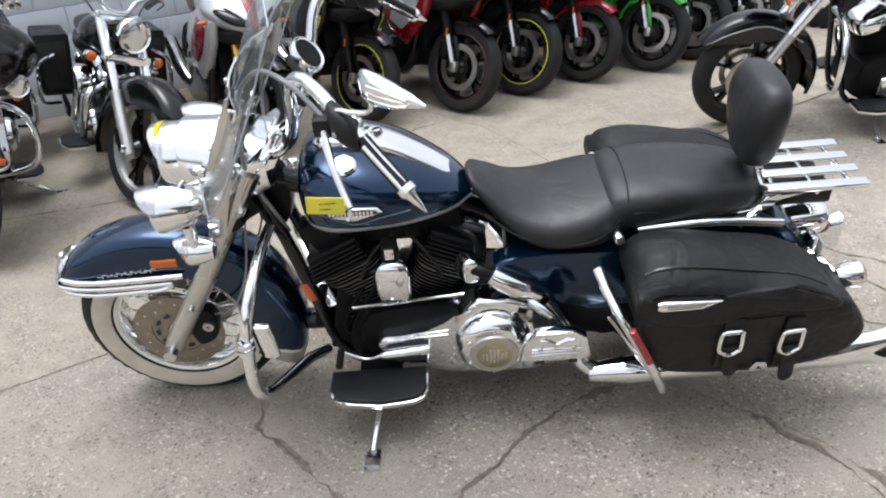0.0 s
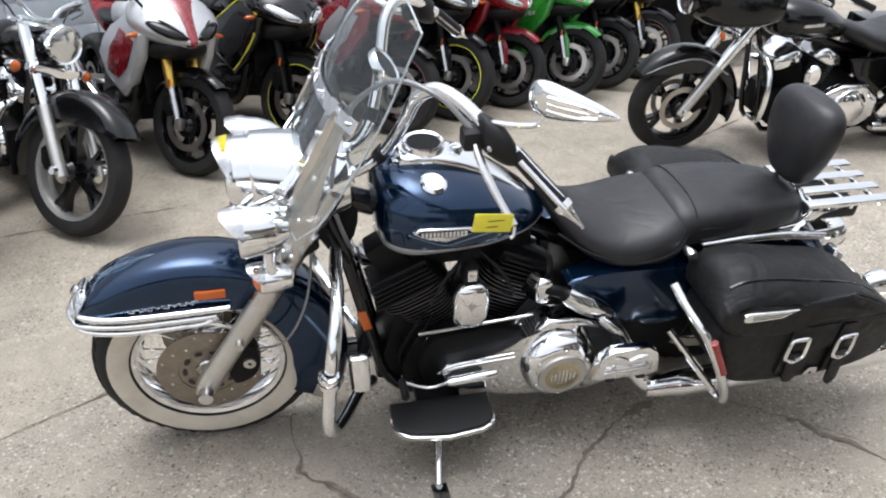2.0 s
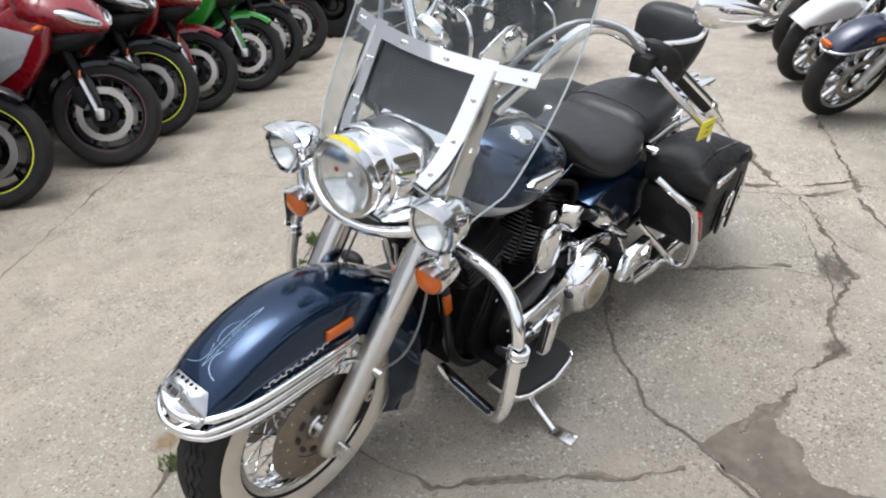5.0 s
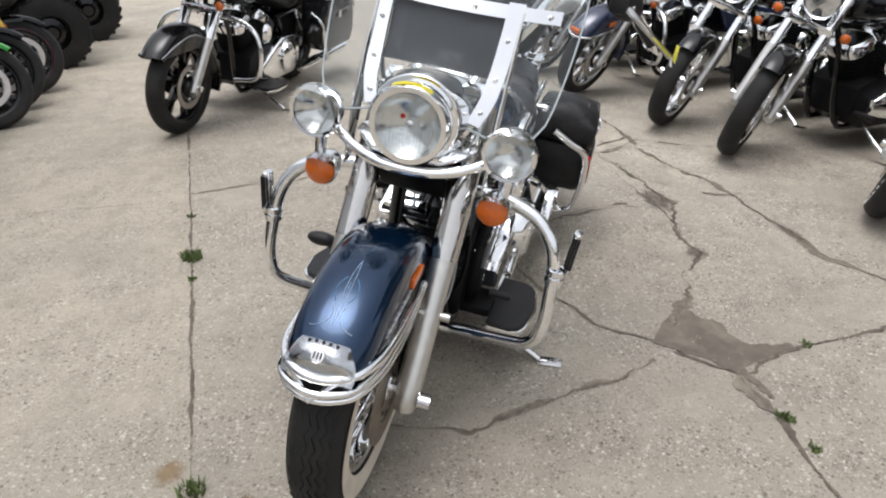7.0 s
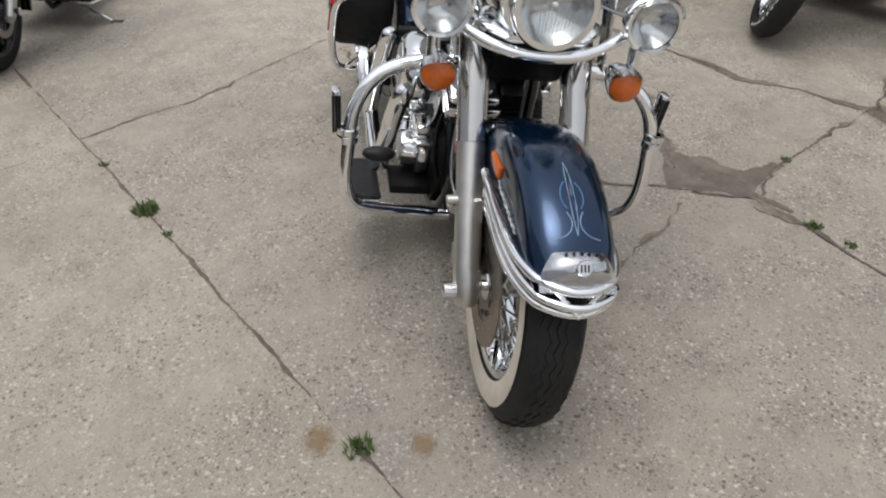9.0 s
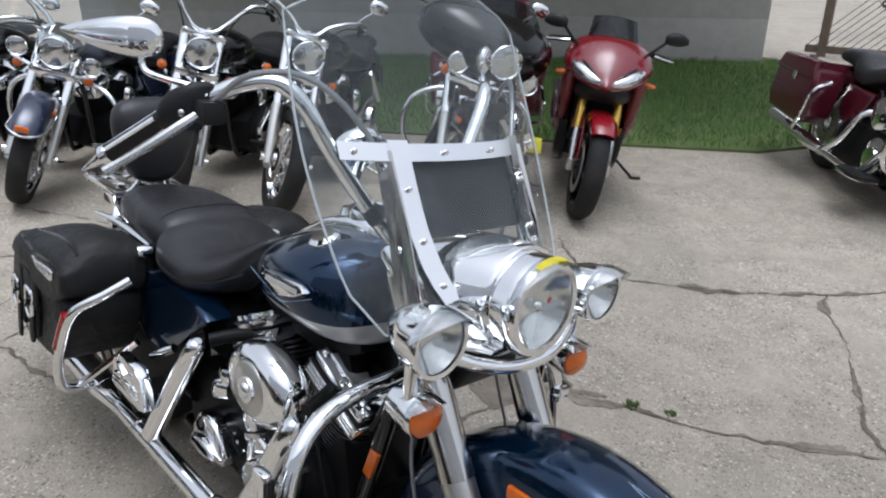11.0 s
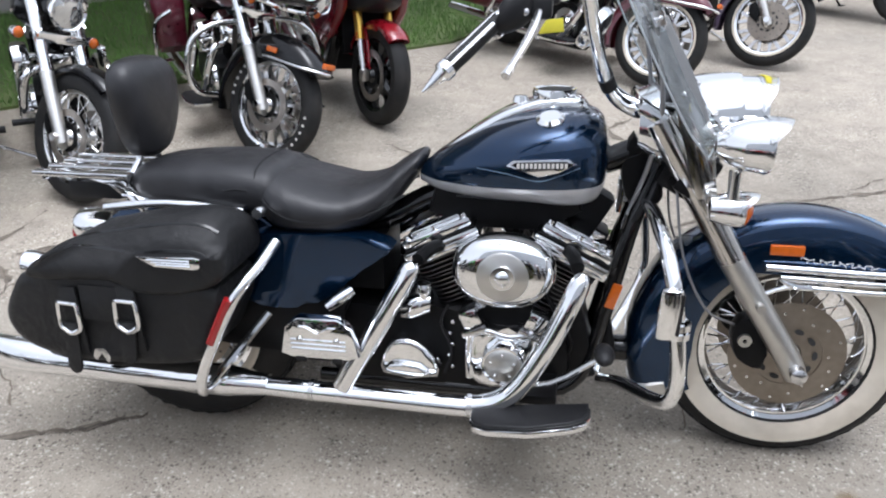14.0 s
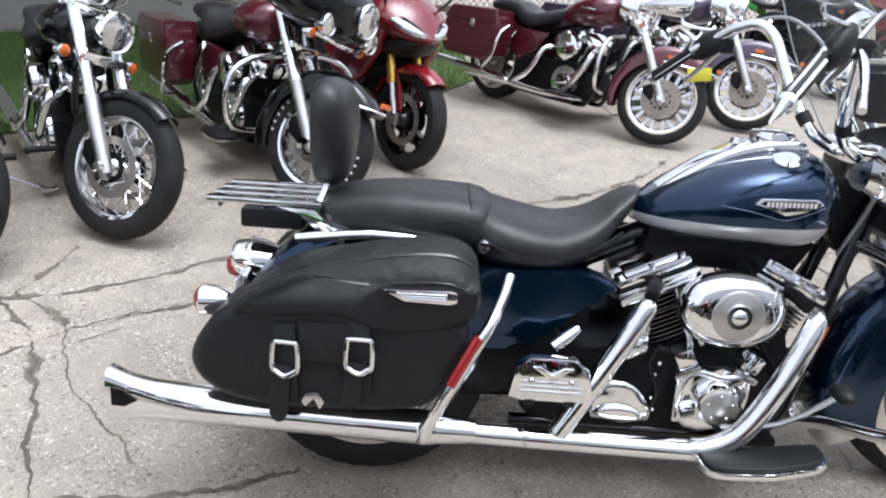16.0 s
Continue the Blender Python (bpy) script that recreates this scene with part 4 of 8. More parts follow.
part("backbone", tube([(-0.46, 0, 0.92), (-0.30, 0, 0.83), (0.1, 0, 0.74), (0.35, 0, 0.62)], 0.035, 12, 3), GLOSS_BLACK, bike)
part("steering_head", tube([(-0.50, 0, 0.80), (-0.41, 0, 0.97)], 0.042, 14, 1), GLOSS_BLACK, bike)
part("frame_plate", slab(rounded([(-0.45, 0.74), (-0.42, 0.90), (-0.37, 0.92), (-0.335, 0.84), (-0.35, 0.74), (-0.40, 0.69)], 2), -0.034, 0.034, 0.012), IRON, bike)
part("oil_filter", spin([(0.0, -0.42), (0.036, -0.415), (0.038, -0.40), (0.038, -0.30)], (0, 0, 0.27), "x", 20), GLOSS_BLACK, bike)
part("oil_cooler", block((-0.232, 0, 0.36), (0.085, 0.21, 0.30), 0.012, turn=Matrix.Rotation(radians(14), 4, "Y")), IRON, bike, "black finned oil cooler")
part("voltage_regulator", block((-0.335, 0, 0.33), (0.03, 0.11, 0.10), 0.006, turn=Matrix.Rotation(radians(12), 4, "Y")), IRON, bike)

# fuel tank in two tones
T = [(-0.300, 0, 0.852, 0.060, 0.035, 2.2), (-0.288, 0, 0.847, 0.125, 0.088, 2.4), (-0.262, 0, 0.846, 0.175, 0.118, 2.4), (-0.20, 0, 0.848, 0.206, 0.128, 2.6), (-0.10, 0, 0.846, 0.212, 0.119, 2.6),
     (0.0, 0, 0.832, 0.196, 0.103, 2.5), (0.08, 0, 0.813, 0.162, 0.080, 2.4), (0.15, 0, 0.795, 0.116, 0.054, 2.3), (0.205, 0, 0.780, 0.05, 0.024, 2.1)]


def tank_two_tone(low):
    bm = loft(T, 56, 6)
    bmesh.ops.triangulate(bm, faces=[f for f in bm.faces if len(f.verts) > 4])
    geom = bm.verts[:] + bm.edges[:] + bm.faces[:]
    bmesh.ops.bisect_plane(bm, geom=geom, plane_co=(-0.05, 0, 0.792), plane_no=(0.03, 0, 1), clear_inner=not low, clear_outer=low)
    return bm


tank = part("fuel_tank", tank_two_tone(False), BLUE, bike, "dark blue metallic fuel tank")
part("lower_tank_panel", tank_two_tone(True), SILVER, tank, "silver grey lower tank band")
part("tank_seam", tube([(-0.25, 0.03, 0.735), (-0.1, 0.08, 0.728), (0.1, 0.08, 0.735)], 0.006, 6, 3), GLOSS_BLACK, tank)
for s in (1, -1):
    lab = "chrome framed tank badge"
    badge = part("tank_badge", slab([(-0.215, 0.868), (-0.195, 0.880), (-0.06, 0.872), (-0.045, 0.858), (-0.075, 0.850), (-0.125, 0.832), (-0.175, 0.846)], s * 0.208, s * 0.226, 0.003), CHROME, tank, lab)
    part("badge_panel", slab([(-0.205, 0.867), (-0.19, 0.875), (-0.068, 0.868), (-0.056, 0.859), (-0.080, 0.8545), (-0.18, 0.8545)], s * 0.224, s * 0.2285, 0.001), IRON, badge)
    for k in range(12):
        part("badge_bar", block((-0.190 + 0.0105 * k, s * 0.229, 0.8648 - 0.0004 * k), (0.0068, 0.003, 0.0125), 0), LETTER, badge)
    part("tank_pinstripe", tube([(-0.225, s * 0.213, 0.858), (-0.17, s * 0.221, 0.835), (-0.12, s * 0.2235, 0.822), (-0.05, s * 0.219, 0.836), (0.03, s * 0.207, 0.846)], 0.0008, 5, 5), PIN, tank)
    cap = part("fuel_cap", spin([(0.0, 0.012), (0.027, 0.012), (0.036, 0.005), (0.037, -0.012), (0.0, -0.014)], (0, 0, 0), "z", 26), CHROME, tank, "round chrome fuel cap")
    cap.matrix_basis = pose(-0.145, s * 0.130, 0.957, s * -22, 6, 0)
cons = part("dash_console", loft([(-0.24, 0, 0.968, 0.035, 0.012, 4), (-0.21, 0, 0.980, 0.060, 0.022, 4), (-0.12, 0, 0.976, 0.062, 0.022, 4), (-0.02, 0, 0.944, 0.058, 0.020, 4), (0.08, 0, 0.884, 0.052, 0.018, 4), (0.15, 0, 0.834, 0.046, 0.014, 4), (0.195, 0, 0.798, 0.038, 0.008, 4)], 24, 4), CHROME, tank, "long chrome tank console")
part("gauge_ring", spin([(0.0, 0.016), (0.045, 0.015), (0.056, 0.02), (0.060, 0.008), (0.056, -0.02), (0, -0.02)], (-0.15, 0, 0.998), "z", 28), CHROME, cons)
part("gauge_face", spin([(0.0, 0.0178), (0.046, 0.0172)], (-0.15, 0, 0.9985), "z", 24), IRON, cons)
part("ignition_switch", spin([(0.0, 0.018), (0.018, 0.016), (0.022, 0.0), (0, 0)], (-0.06, 0, 0.980), "z", 18), CHROME, cons)

# seat
rs = part("rider_seat", loft([(0.190, 0, 0.832, 0.025, 0.010, 2.2), (0.208, 0, 0.816, 0.070, 0.028, 2.3), (0.255, 0, 0.770, 0.105, 0.048, 2.4), (0.32, 0, 0.712, 0.150, 0.060, 2.5), (0.41, 0, 0.682, 0.190, 0.066, 2.6), (0.51, 0, 0.688, 0.200, 0.076, 2.6), (0.58, 0, 0.698, 0.190, 0.084, 2.6), (0.63, 0, 0.712, 0.160, 0.078, 2.5), (0.655, 0, 0.715, 0.11, 0.05, 2.4)], 36, 5), VINYL, bike, "black vinyl rider seat")
part("passenger_seat", loft([(0.565, 0, 0.700, 0.120, 0.050, 2.4), (0.605, 0, 0.724, 0.158, 0.072, 2.7), (0.66, 0, 0.731, 0.168, 0.077, 2.9), (0.75, 0, 0.736, 0.166, 0.076, 3.0), (0.86, 0, 0.736, 0.152, 0.074, 3.0), (0.96, 0, 0.732, 0.134, 0.068, 2.9), (1.02, 0, 0.726, 0.118, 0.060, 2.7), (1.055, 0, 0.720, 0.092, 0.048, 2.4), (1.072, 0, 0.716, 0.040, 0.022, 2.2)], 44, 6), VINYL, bike, "black vinyl passenger seat")
part("seat_seam", tube([(0.640, 0.161, 0.744), (0.650, 0.142, 0.786), (0.655, 0.08, 0.8055), (0.657, 0, 0.808), (0.655, -0.08, 0.8055), (0.650, -0.142, 0.786), (0.640, -0.161, 0.744)], 0.0026, 6, 4), MATT_BLACK, rs)
for s in (1, -1):
    part("seat_pleat", tube([(0.665, s * 0.1675, 0.745), (0.70, s * 0.1675, 0.748), (0.735, s * 0.1665, 0.741)], 0.003, 6, 3), MATT_BLACK, rs)
for s in (1, -1):
    part("seat_piping", tube([(0.24, s * 0.104, 0.735), (0.33, s * 0.157, 0.69), (0.44, s * 0.193, 0.672), (0.54, s * 0.199, 0.68), (0.60, s * 0.18, 0.705), (0.64, s * 0.152, 0.735)], 0.0035, 6, 4), MATT_BLACK, rs)
    part("seat_bolt", spin([(0.0, s * 0.235), (0.014, s * 0.234), (0.018, s * 0.22), (0.012, s * 0.19)], (0.613, 0, 0.702), "y", 16), CHROME, bike)

# backrest and rack
pad = part("passenger_backrest", loft([(0.806, 0, 1.066, 0.022, 0.012, 2.2), (0.815, 0, 1.066, 0.050, 0.026, 2.4), (0.84, 0, 1.063, 0.080, 0.040, 2.6), (0.90, 0, 1.060, 0.108, 0.049, 2.7), (0.97, 0, 1.058, 0.128, 0.052, 2.7), (1.03, 0, 1.060, 0.134, 0.050, 2.7), (1.07, 0, 1.063, 0.124, 0.044, 2.6), (1.095, 0, 1.066, 0.096, 0.032, 2.4), (1.106, 0, 1.070, 0.048, 0.014, 2.2)], 36, 5, axis="z"), VINYL, bike, "black padded passenger backrest with rounded corners")
for v in pad.data.vertices:
    x, y, z = v.co
    v.co = ((y - 1.062) * 1.2 + 1.035, x * 1.04, 1.082 + (z - 1.108) * 0.96)
for s in (1, -1):
    part("backrest_post", tube([(1.035, s * 0.035, 0.87), (1.045, s * 0.05, 0.79), (1.06, s * 0.11, 0.72), (0.98, s * 0.155, 0.665)], 0.010, 8, 3), CHROME, bike)
rack = part("luggage_rack", tube([(1.055, 0.125, 0.743), (1.055, -0.125, 0.743)], 0.009, 8, 1), CHROME, bike, "chrome slatted luggage rack")
for k in range(4):
    part("rack_slat", block((1.195, -0.1095 + 0.073 * k, 0.756), (0.305, 0.036, 0.016), 0.004), CHROME, rack)
for x in (1.09, 1.20, 1.31):
    part("rack_bar", tube([(x, 0.125, 0.744), (x, -0.125, 0.744)], 0.007, 8, 1), CHROME, rack)
for s in (1, -1):
    part("rack_stay", slab([(1.17, 0.748), (1.06, 0.742), (1.02, 0.700), (0.90, 0.684), (0.90, 0.670), (1.045, 0.680), (1.10, 0.732)], s * 0.118, s * 0.128, 0.002), CHROME, rack)

# rear fender, side covers
part("rear_fender", fender_shell(0.88, 0.318, 12, 158, 0.415, lambda a: 0.30 if 40 < a < 150 else 0.345, 0.115), BLUE, bike, "dark blue metallic rear fender")
for s in (1, -1):
    part("side_cover", slab(rounded([(0.255, 0.612), (0.36, 0.640), (0.50, 0.640), (0.62, 0.632), (0.71, 0.60), (0.715, 0.52), (0.71, 0.44), (0.60, 0.418), (0.50, 0.428), (0.42, 0.475), (0.335, 0.550)], 3), s * 0.12, s * 0.200, 0.016, segs=4), BLUE, bike, "dark blue painted side cover")
    part("fender_strut", tube([(0.68, s * 0.165, 0.685), (0.9, s * 0.17, 0.70), (1.10, s * 0.165, 0.675)], 0.013, 10, 3), CHROME, bike, "chrome fender strut")
    st = part("rear_signal_stalk", tube([(1.19, s * 0.10, 0.535), (1.23, s * 0.17, 0.530), (1.26, s * 0.23, 0.518)], 0.013, 8, 3), CHROME, bike)
    rs2 = part("rear_turn_signal", spin([(0.0, -0.035), (0.025, -0.03), (0.038, 0.0), (0.042, 0.035), (0.038, 0.04)], (1.288, s * 0.235, 0.515), "x", 22), CHROME, bike, "chrome rear turn signal")
    part("signal_lens", spin([(0.0, 0.058), (0.025, 0.053), (0.038, 0.04), (0.0, 0.035)], (1.288, s * 0.235, 0.515), "x", 20), RED_LENS, rs2)
tl = part("tail_lamp", loft([(1.17, 0, 0.55, 0.05, 0.050, 2.4), (1.24, 0, 0.555, 0.060, 0.058, 2.4), (1.290, 0, 0.563, 0.058, 0.050, 2.2), (1.305, 0, 0.568, 0.05, 0.040, 2.2)], 20, 3), CHROME, bike, "chrome tail lamp housing with red lens")
part("tail_lamp_lens", loft([(1.290, 0, 0.535, 0.044, 0.032, 2.2), (1.315, 0, 0.538, 0.042, 0.030, 2.2), (1.325, 0, 0.54, 0.03, 0.02, 2.2)], 20, 2), RED_LENS, tl, "red tail lamp lens")
part("rack_bracket", block((1.185, 0, 0.700), (0.17, 0.17, 0.055), 0.012), MATT_BLACK, rack, "black bracket under the rack")
part("rear_fender_tip", block((1.26, 0, 0.49), (0.02, 0.17, 0.10), 0.006), CHROME, bike)
part("licence_plate", block((1.285, 0, 0.47), (0.006, 0.18, 0.10), 0.003), WHITE, bike)


# saddlebags
def pillow(outline, y0, y1, r, inner=0.010, steps=3, passes=3, segs=6):
    """A soft-edged body of a given side outline between y0 (inside) and y1 (outside)."""
    pts = [np.array(p) for p in rounded(outline, steps)]
    for _ in range(passes):
        pts = [(pts[i - 1] + 2 * p + pts[(i + 1) % len(pts)]) / 4 for i, p in enumerate(pts)]
    n = len(pts)
    area = sum(pts[i - 1][0] * pts[i][1] - pts[i][0] * pts[i - 1][1] for i in range(n))
    nor = []
    for i in range(n):
        d = pts[(i + 1) % n] - pts[i - 2]
        q = np.array((-d[1], d[0])) / (np.hypot(*d) + 1e-9)
        nor.append(q if area > 0 else -q)
    side = 1 if y1 > y0 else -1
    rows = [(y0, inner), (y0 + side * inner, 0.0)]
    rows += [(y0 + side * inner + (y1 - y0 - side * (inner + r)) * k / 7, 0.0) for k in range(1, 7)]
    rows += [(y1 - side * r * (1 - math.sin(a)), r * (1 - math.cos(a))) for a in (math.pi / 2 * k / segs for k in range(segs + 1))]
    bm = bmesh.new()
    return skin(bm, [[(p[0] + q[0] * d, y, p[1] + q[1] * d) for p, q in zip(pts, nor)] for y, d in rows])


def unit(v):
    return min(max(v, 0.0), 1.0)


def bag_curve(co):
    """The bag narrows towards its rear, and its lid is crowned across."""
    a, side = abs(co.y), 1 if co.y > 0 else -1
    high = unit((co.z - 0.662) / 0.05)
    z = co.z - high * (0.062 * unit((a - 0.335) / 0.105) ** 1.6 + 0.028 * unit((0.30 - a) / 0.10) ** 1.5)
    rear = unit((co.x - 0.78) / 0.52)
    return Vector((co.x, side * (0.2 + (a - 0.2) * (1 - 0.20 * rear ** 2)), z))


def saddlebag(s):
    lab = "black leather saddlebag with two buckled straps"
    o = [(0.645, 0.60), (0.655, 0.48), (0.70, 0.365), (0.76, 0.335), (0.92, 0.320), (1.10, 0.312), (1.22, 0.322), (1.292, 0.36), (1.315, 0.41), (1.300, 0.465), (1.250, 0.53), (1.185, 0.575)]
    bag = part("saddlebag", pillow(o, s * 0.205, s * 0.430, 0.034), LEATHER, bike, lab)
    lid = [(0.632, 0.575), (0.622, 0.645), (0.638, 0.715), (0.70, 0.740), (0.80, 0.734), (0.93, 0.708), (1.03, 0.672), (1.11, 0.634), (1.17, 0.596), (1.205, 0.565), (1.19, 0.546), (1.11, 0.552), (1.03, 0.560), (0.94, 0.570), (0.90, 0.552), (0.86, 0.538), (0.76, 0.540)]
    part("bag_lid", pillow(lid, s * 0.195, s * 0.440, 0.018), LEATHER, bag, "black leather bag lid")
    crown = [(0.650, 0.712), (0.70, 0.730), (0.80, 0.725), (0.93, 0.699), (1.03, 0.663), (1.11, 0.625), (1.16, 0.593)]
    part("lid_piping", tube([(x, s * 0.4345, z - 0.005) for x, z in crown], 0.0055, 6, 4), GLOSS_BLACK, bag)
    part("lid_piping", tube([(x, s * 0.385, z + 0.006) for x, z in crown], 0.0050, 6, 4), GLOSS_BLACK, bag)
    plate = part("bag_emblem", slab([(0.675, 0.628), (0.675, 0.650), (0.69, 0.655), (0.845, 0.648), (0.795, 0.624), (0.69, 0.622)], s * 0.438, s * 0.450, 0.003), CHROME, bag, "ribbed chrome emblem plate")
    for k in range(3):
        part("emblem_rib", tube([(0.70, s * 0.4505, 0.631 + 0.007 * k), (0.79 + 0.012 * k, s * 0.4505, 0.631 + 0.006 * k)], 0.0022, 6, 1), CHROME, plate)
    for x0, z0, cut in ((0.893, 0.482, 0.028), (1.068, 0.458, 0.0)):
        sl = Matrix.Rotation(radians(4), 4, "Y")
        stp = part("strap", block((x0, s * 0.432, z0 - 0.015), (0.052, 0.010, 0.19), 0.004, turn=sl), LEATHER, bag, "black leather strap")
        part("strap_tail", slab([(x0 - 0.016, z0 - 0.02), (x0 + 0.030, z0 - 0.02), (x0 + 0.038, z0 - 0.150 + cut), (x0 + 0.030, z0 - 0.166 + cut), (x0 + 0.016, z0 - 0.172 + cut), (x0 + 0.002, z0 - 0.166 + cut), (x0 - 0.006, z0 - 0.150 + cut)], s * 0.436, s * 0.446, 0.003), LEATHER, stp)
        bm = tube([(x0 - 0.022, s * 0.450, z0 + 0.042), (x0 + 0.022, s * 0.450, z0 + 0.042), (x0 + 0.029, s * 0.450, z0 + 0.034), (x0 + 0.031, s * 0.450, z0 - 0.022), (x0 + 0.022, s * 0.450, z0 - 0.034), (x0, s * 0.450, z0 - 0.046), (x0 - 0.022, s * 0.450, z0 - 0.034), (x0 - 0.031, s * 0.450, z0 - 0.022), (x0 - 0.029, s * 0.450, z0 + 0.034), (x0 - 0.022, s * 0.450, z0 + 0.042)], 0.0068, 8, 2)
        part("buckle", bm, CHROME, stp, "chrome strap buckle")
    part("strap_panel", block((0.98, s * 0.430, 0.50), (0.115, 0.006, 0.10), 0.002), LEATHER, bag)
    part("concho", slab([(0.985, 0.325), (1.0, 0.355), (1.02, 0.33), (1.03, 0.34), (1.02, 0.365), (0.99, 0.37), (0.975, 0.345)], s * 0.427, s * 0.432, 0.001), CHROME_DULL, bag)
    gp = [(0.545, 0.28, 0.645), (0.565, 0.345, 0.605), (0.60, 0.415, 0.555), (0.66, 0.432, 0.44), (0.715, 0.428, 0.32), (0.735, 0.40, 0.25), (0.735, 0.30, 0.235)]
    gd = part("bag_guard", tube([(x, s * y, z) for x, y, z in gp], 0.0145, 12, 5), CHROME, bike, "chrome saddlebag guard bar")
    part("guard_reflector", tube([(0.618, s * 0.433, 0.543), (0.645, s * 0.4375, 0.487), (0.676, s * 0.4405, 0.42)], 0.0125, 10, 2), RED_LENS, gd, "red guard reflector")
    part("guard_brace", tube([(0.60, s * 0.24, 0.42), (0.73, s * 0.36, 0.255)], 0.012, 8, 1), CHROME, gd)
    for ob in (bag, *bag.children_recursive):
        for v in ob.data.vertices:
            v.co = bag_curve(v.co)


saddlebag(1)
saddlebag(-1)


# engine
part("crankcase", slab(rounded([(-0.23, 0.24), (-0.21, 0.38), (-0.12, 0.44), (0.06, 0.44), (0.18, 0.40), (0.40, 0.42), (0.47, 0.36), (0.47, 0.21), (0.36, 0.17), (-0.12, 0.17)], 2), -0.145, 0.135, 0.03), IRON, bike)
part("inner_primary", slab(rounded([(-0.16, 0.24), (-0.17, 0.40), (-0.10, 0.45), (0.10, 0.45), (0.16, 0.40), (0.10, 0.24)], 2), -0.185, -0.14, 0.02), IRON, bike)
for sgn, nm in ((-1, "front_cylinder"), (1, "rear_cylinder")):
    turn = Matrix.Translation((-0.035, 0, 0.245)) @ Matrix.Rotation(radians(26 * sgn), 4, "Y")
    bm = bmesh.new()
    rings = []
    for k in range(14):
        h = 0.195 + 0.0138 * k
        wide = 0.094 + (0.010 if k > 8 else 0.0) + 0.0012 * k
        for hh, w in ((h, 0.070), (h + 0.0045, 0.070), (h + 0.0050, wide), (h + 0.0095, wide), (h + 0.010, 0.070)):
            ring = []
            for q in range(28):
                a = 2 * math.pi * q / 28
                c, d = math.cos(a), math.sin(a)
                ring.append((w * math.copysign(abs(c) ** 0.6, c), w * 1.12 * math.copysign(abs(d) ** 0.6, d), hh))
            rings.append(ring)
    skin(bm, rings)
    bm.transform(turn)
    cyl = part(nm, bm, FIN, bike, "black finned engine cylinder")
    bm = bmesh.new()
    for k in range(14):
        h = 0.195 + 0.0138 * k
        wide = 0.0947 + (0.010 if k > 8 else 0.0) + 0.0012 * k
        skin(bm, [[(wide * math.copysign(abs(c) ** 0.6, c), wide * 1.12 * math.copysign(abs(d) ** 0.6, d), hh) for c, d in ((math.cos(2 * math.pi * q / 28), math.sin(2 * math.pi * q / 28)) for q in range(28))] for hh in (h + 0.0066, h + 0.0090)], caps=False)
    bm.transform(turn)
    part("fin_edges", bm, FIN_EDGE, cyl, "bare machined fin edges")
    bm = block((-0.006, -0.062, 0.415), (0.185, 0.10, 0.085), 0.012)
    bm.transform(turn)
    part("cylinder_head", bm, FIN, cyl, "black finned cylinder head")
    for k in range(5):
        bm = block((-0.006, -0.082, 0.386 + 0.0138 * k), (0.215 - 0.010 * k, 0.125 - 0.006 * k, 0.0055), 0.002)
        bm.transform(turn)
        part("head_fin", bm, FIN, cyl)
    bm = block((-0.008, 0.062, 0.392), (0.226, 0.154, 0.040), 0.009)
    bm.transform(turn)
    rc = part("rocker_cover", bm, CHROME, cyl, "chrome two-tier rocker cover")
    for tier, mat_, size, hh, bev in (("cover_gasket", IRON, (0.214, 0.146, 0.006), 0.414, 0.002), ("upper_cover", CHROME, (0.206, 0.138, 0.030), 0.431, 0.011), ("cover_crown", CHROME, (0.150, 0.096, 0.014), 0.451, 0.006)):
        bm = block((-0.008, 0.062, hh), size, bev)
        bm.transform(turn)
        part(tier, bm, mat_, rc)
    for k in range(3):
        bm = block((-0.008, 0.1395, 0.381 + 0.0115 * k), (0.200, 0.006, 0.0045), 0.0015)
        bm.transform(turn)
        part("cover_rib", bm, CHROME_DULL, rc)
    for bx_, by_ in ((-0.095, 0.112), (-0.008, 0.118), (0.080, 0.112)):
        bm = spin([(0.0, 0.456), (0.008, 0.455), (0.009, 0.44)], (bx_, by_, 0), "z", 10)
        bm.transform(turn)
        part("rocker_bolt", bm, CHROME, cyl)
    for k in (0, 1, 2):
        bm = ball((-0.05 + 0.05 * k, -0.122, 0.365), (0.008, 0.006, 0.008), None, 8)
        bm.transform(turn)
        part("head_bolt", bm, CHROME_DULL, cyl)
    for k in (0, 1):
        bm = tube([(sgn * (-0.030 - 0.028 * k), 0.120, 0.13), (sgn * (-0.052 - 0.034 * k), 0.122, 0.385)], 0.0105, 10, 1)
        bm.transform(turn)
        part("pushrod_tube", bm, CHROME, cyl)
for s, x, z0, z1 in ((-1, -0.215, 0.26, 0.46), (-1, -0.19, 0.24, 0.44), (1, -0.21, 0.25, 0.44)):
    part("oil_line", tube([(x, s * 0.10, z0), (x - 0.02, s * 0.135, (z0 + z1) / 2), (x + 0.03, s * 0.13, z1), (x + 0.07, s * 0.10, z1 + 0.05)], 0.0065, 8, 4), IRON, bike)
for k in range(6):
    part("cooling_rib", block((-0.205 + 0.002 * k, -0.02, 0.27 + 0.026 * k), (0.05, 0.20, 0.008), 0.002), FIN, bike)
part("chrome_oil_filter", spin([(0.0, -0.325), (0.030, -0.322), (0.036, -0.312), (0.037, -0.25), (0.034, -0.225)], (0, 0.06, 0.245), "x", 22), CHROME, bike, "chrome oil filter")
for k in range(4):
    part("case_bolt", ball((-0.15 + 0.055 * k, -0.148, 0.415 - 0.012 * (k % 2)), (0.008, 0.006, 0.008), None, 8), CHROME_DULL, bike)
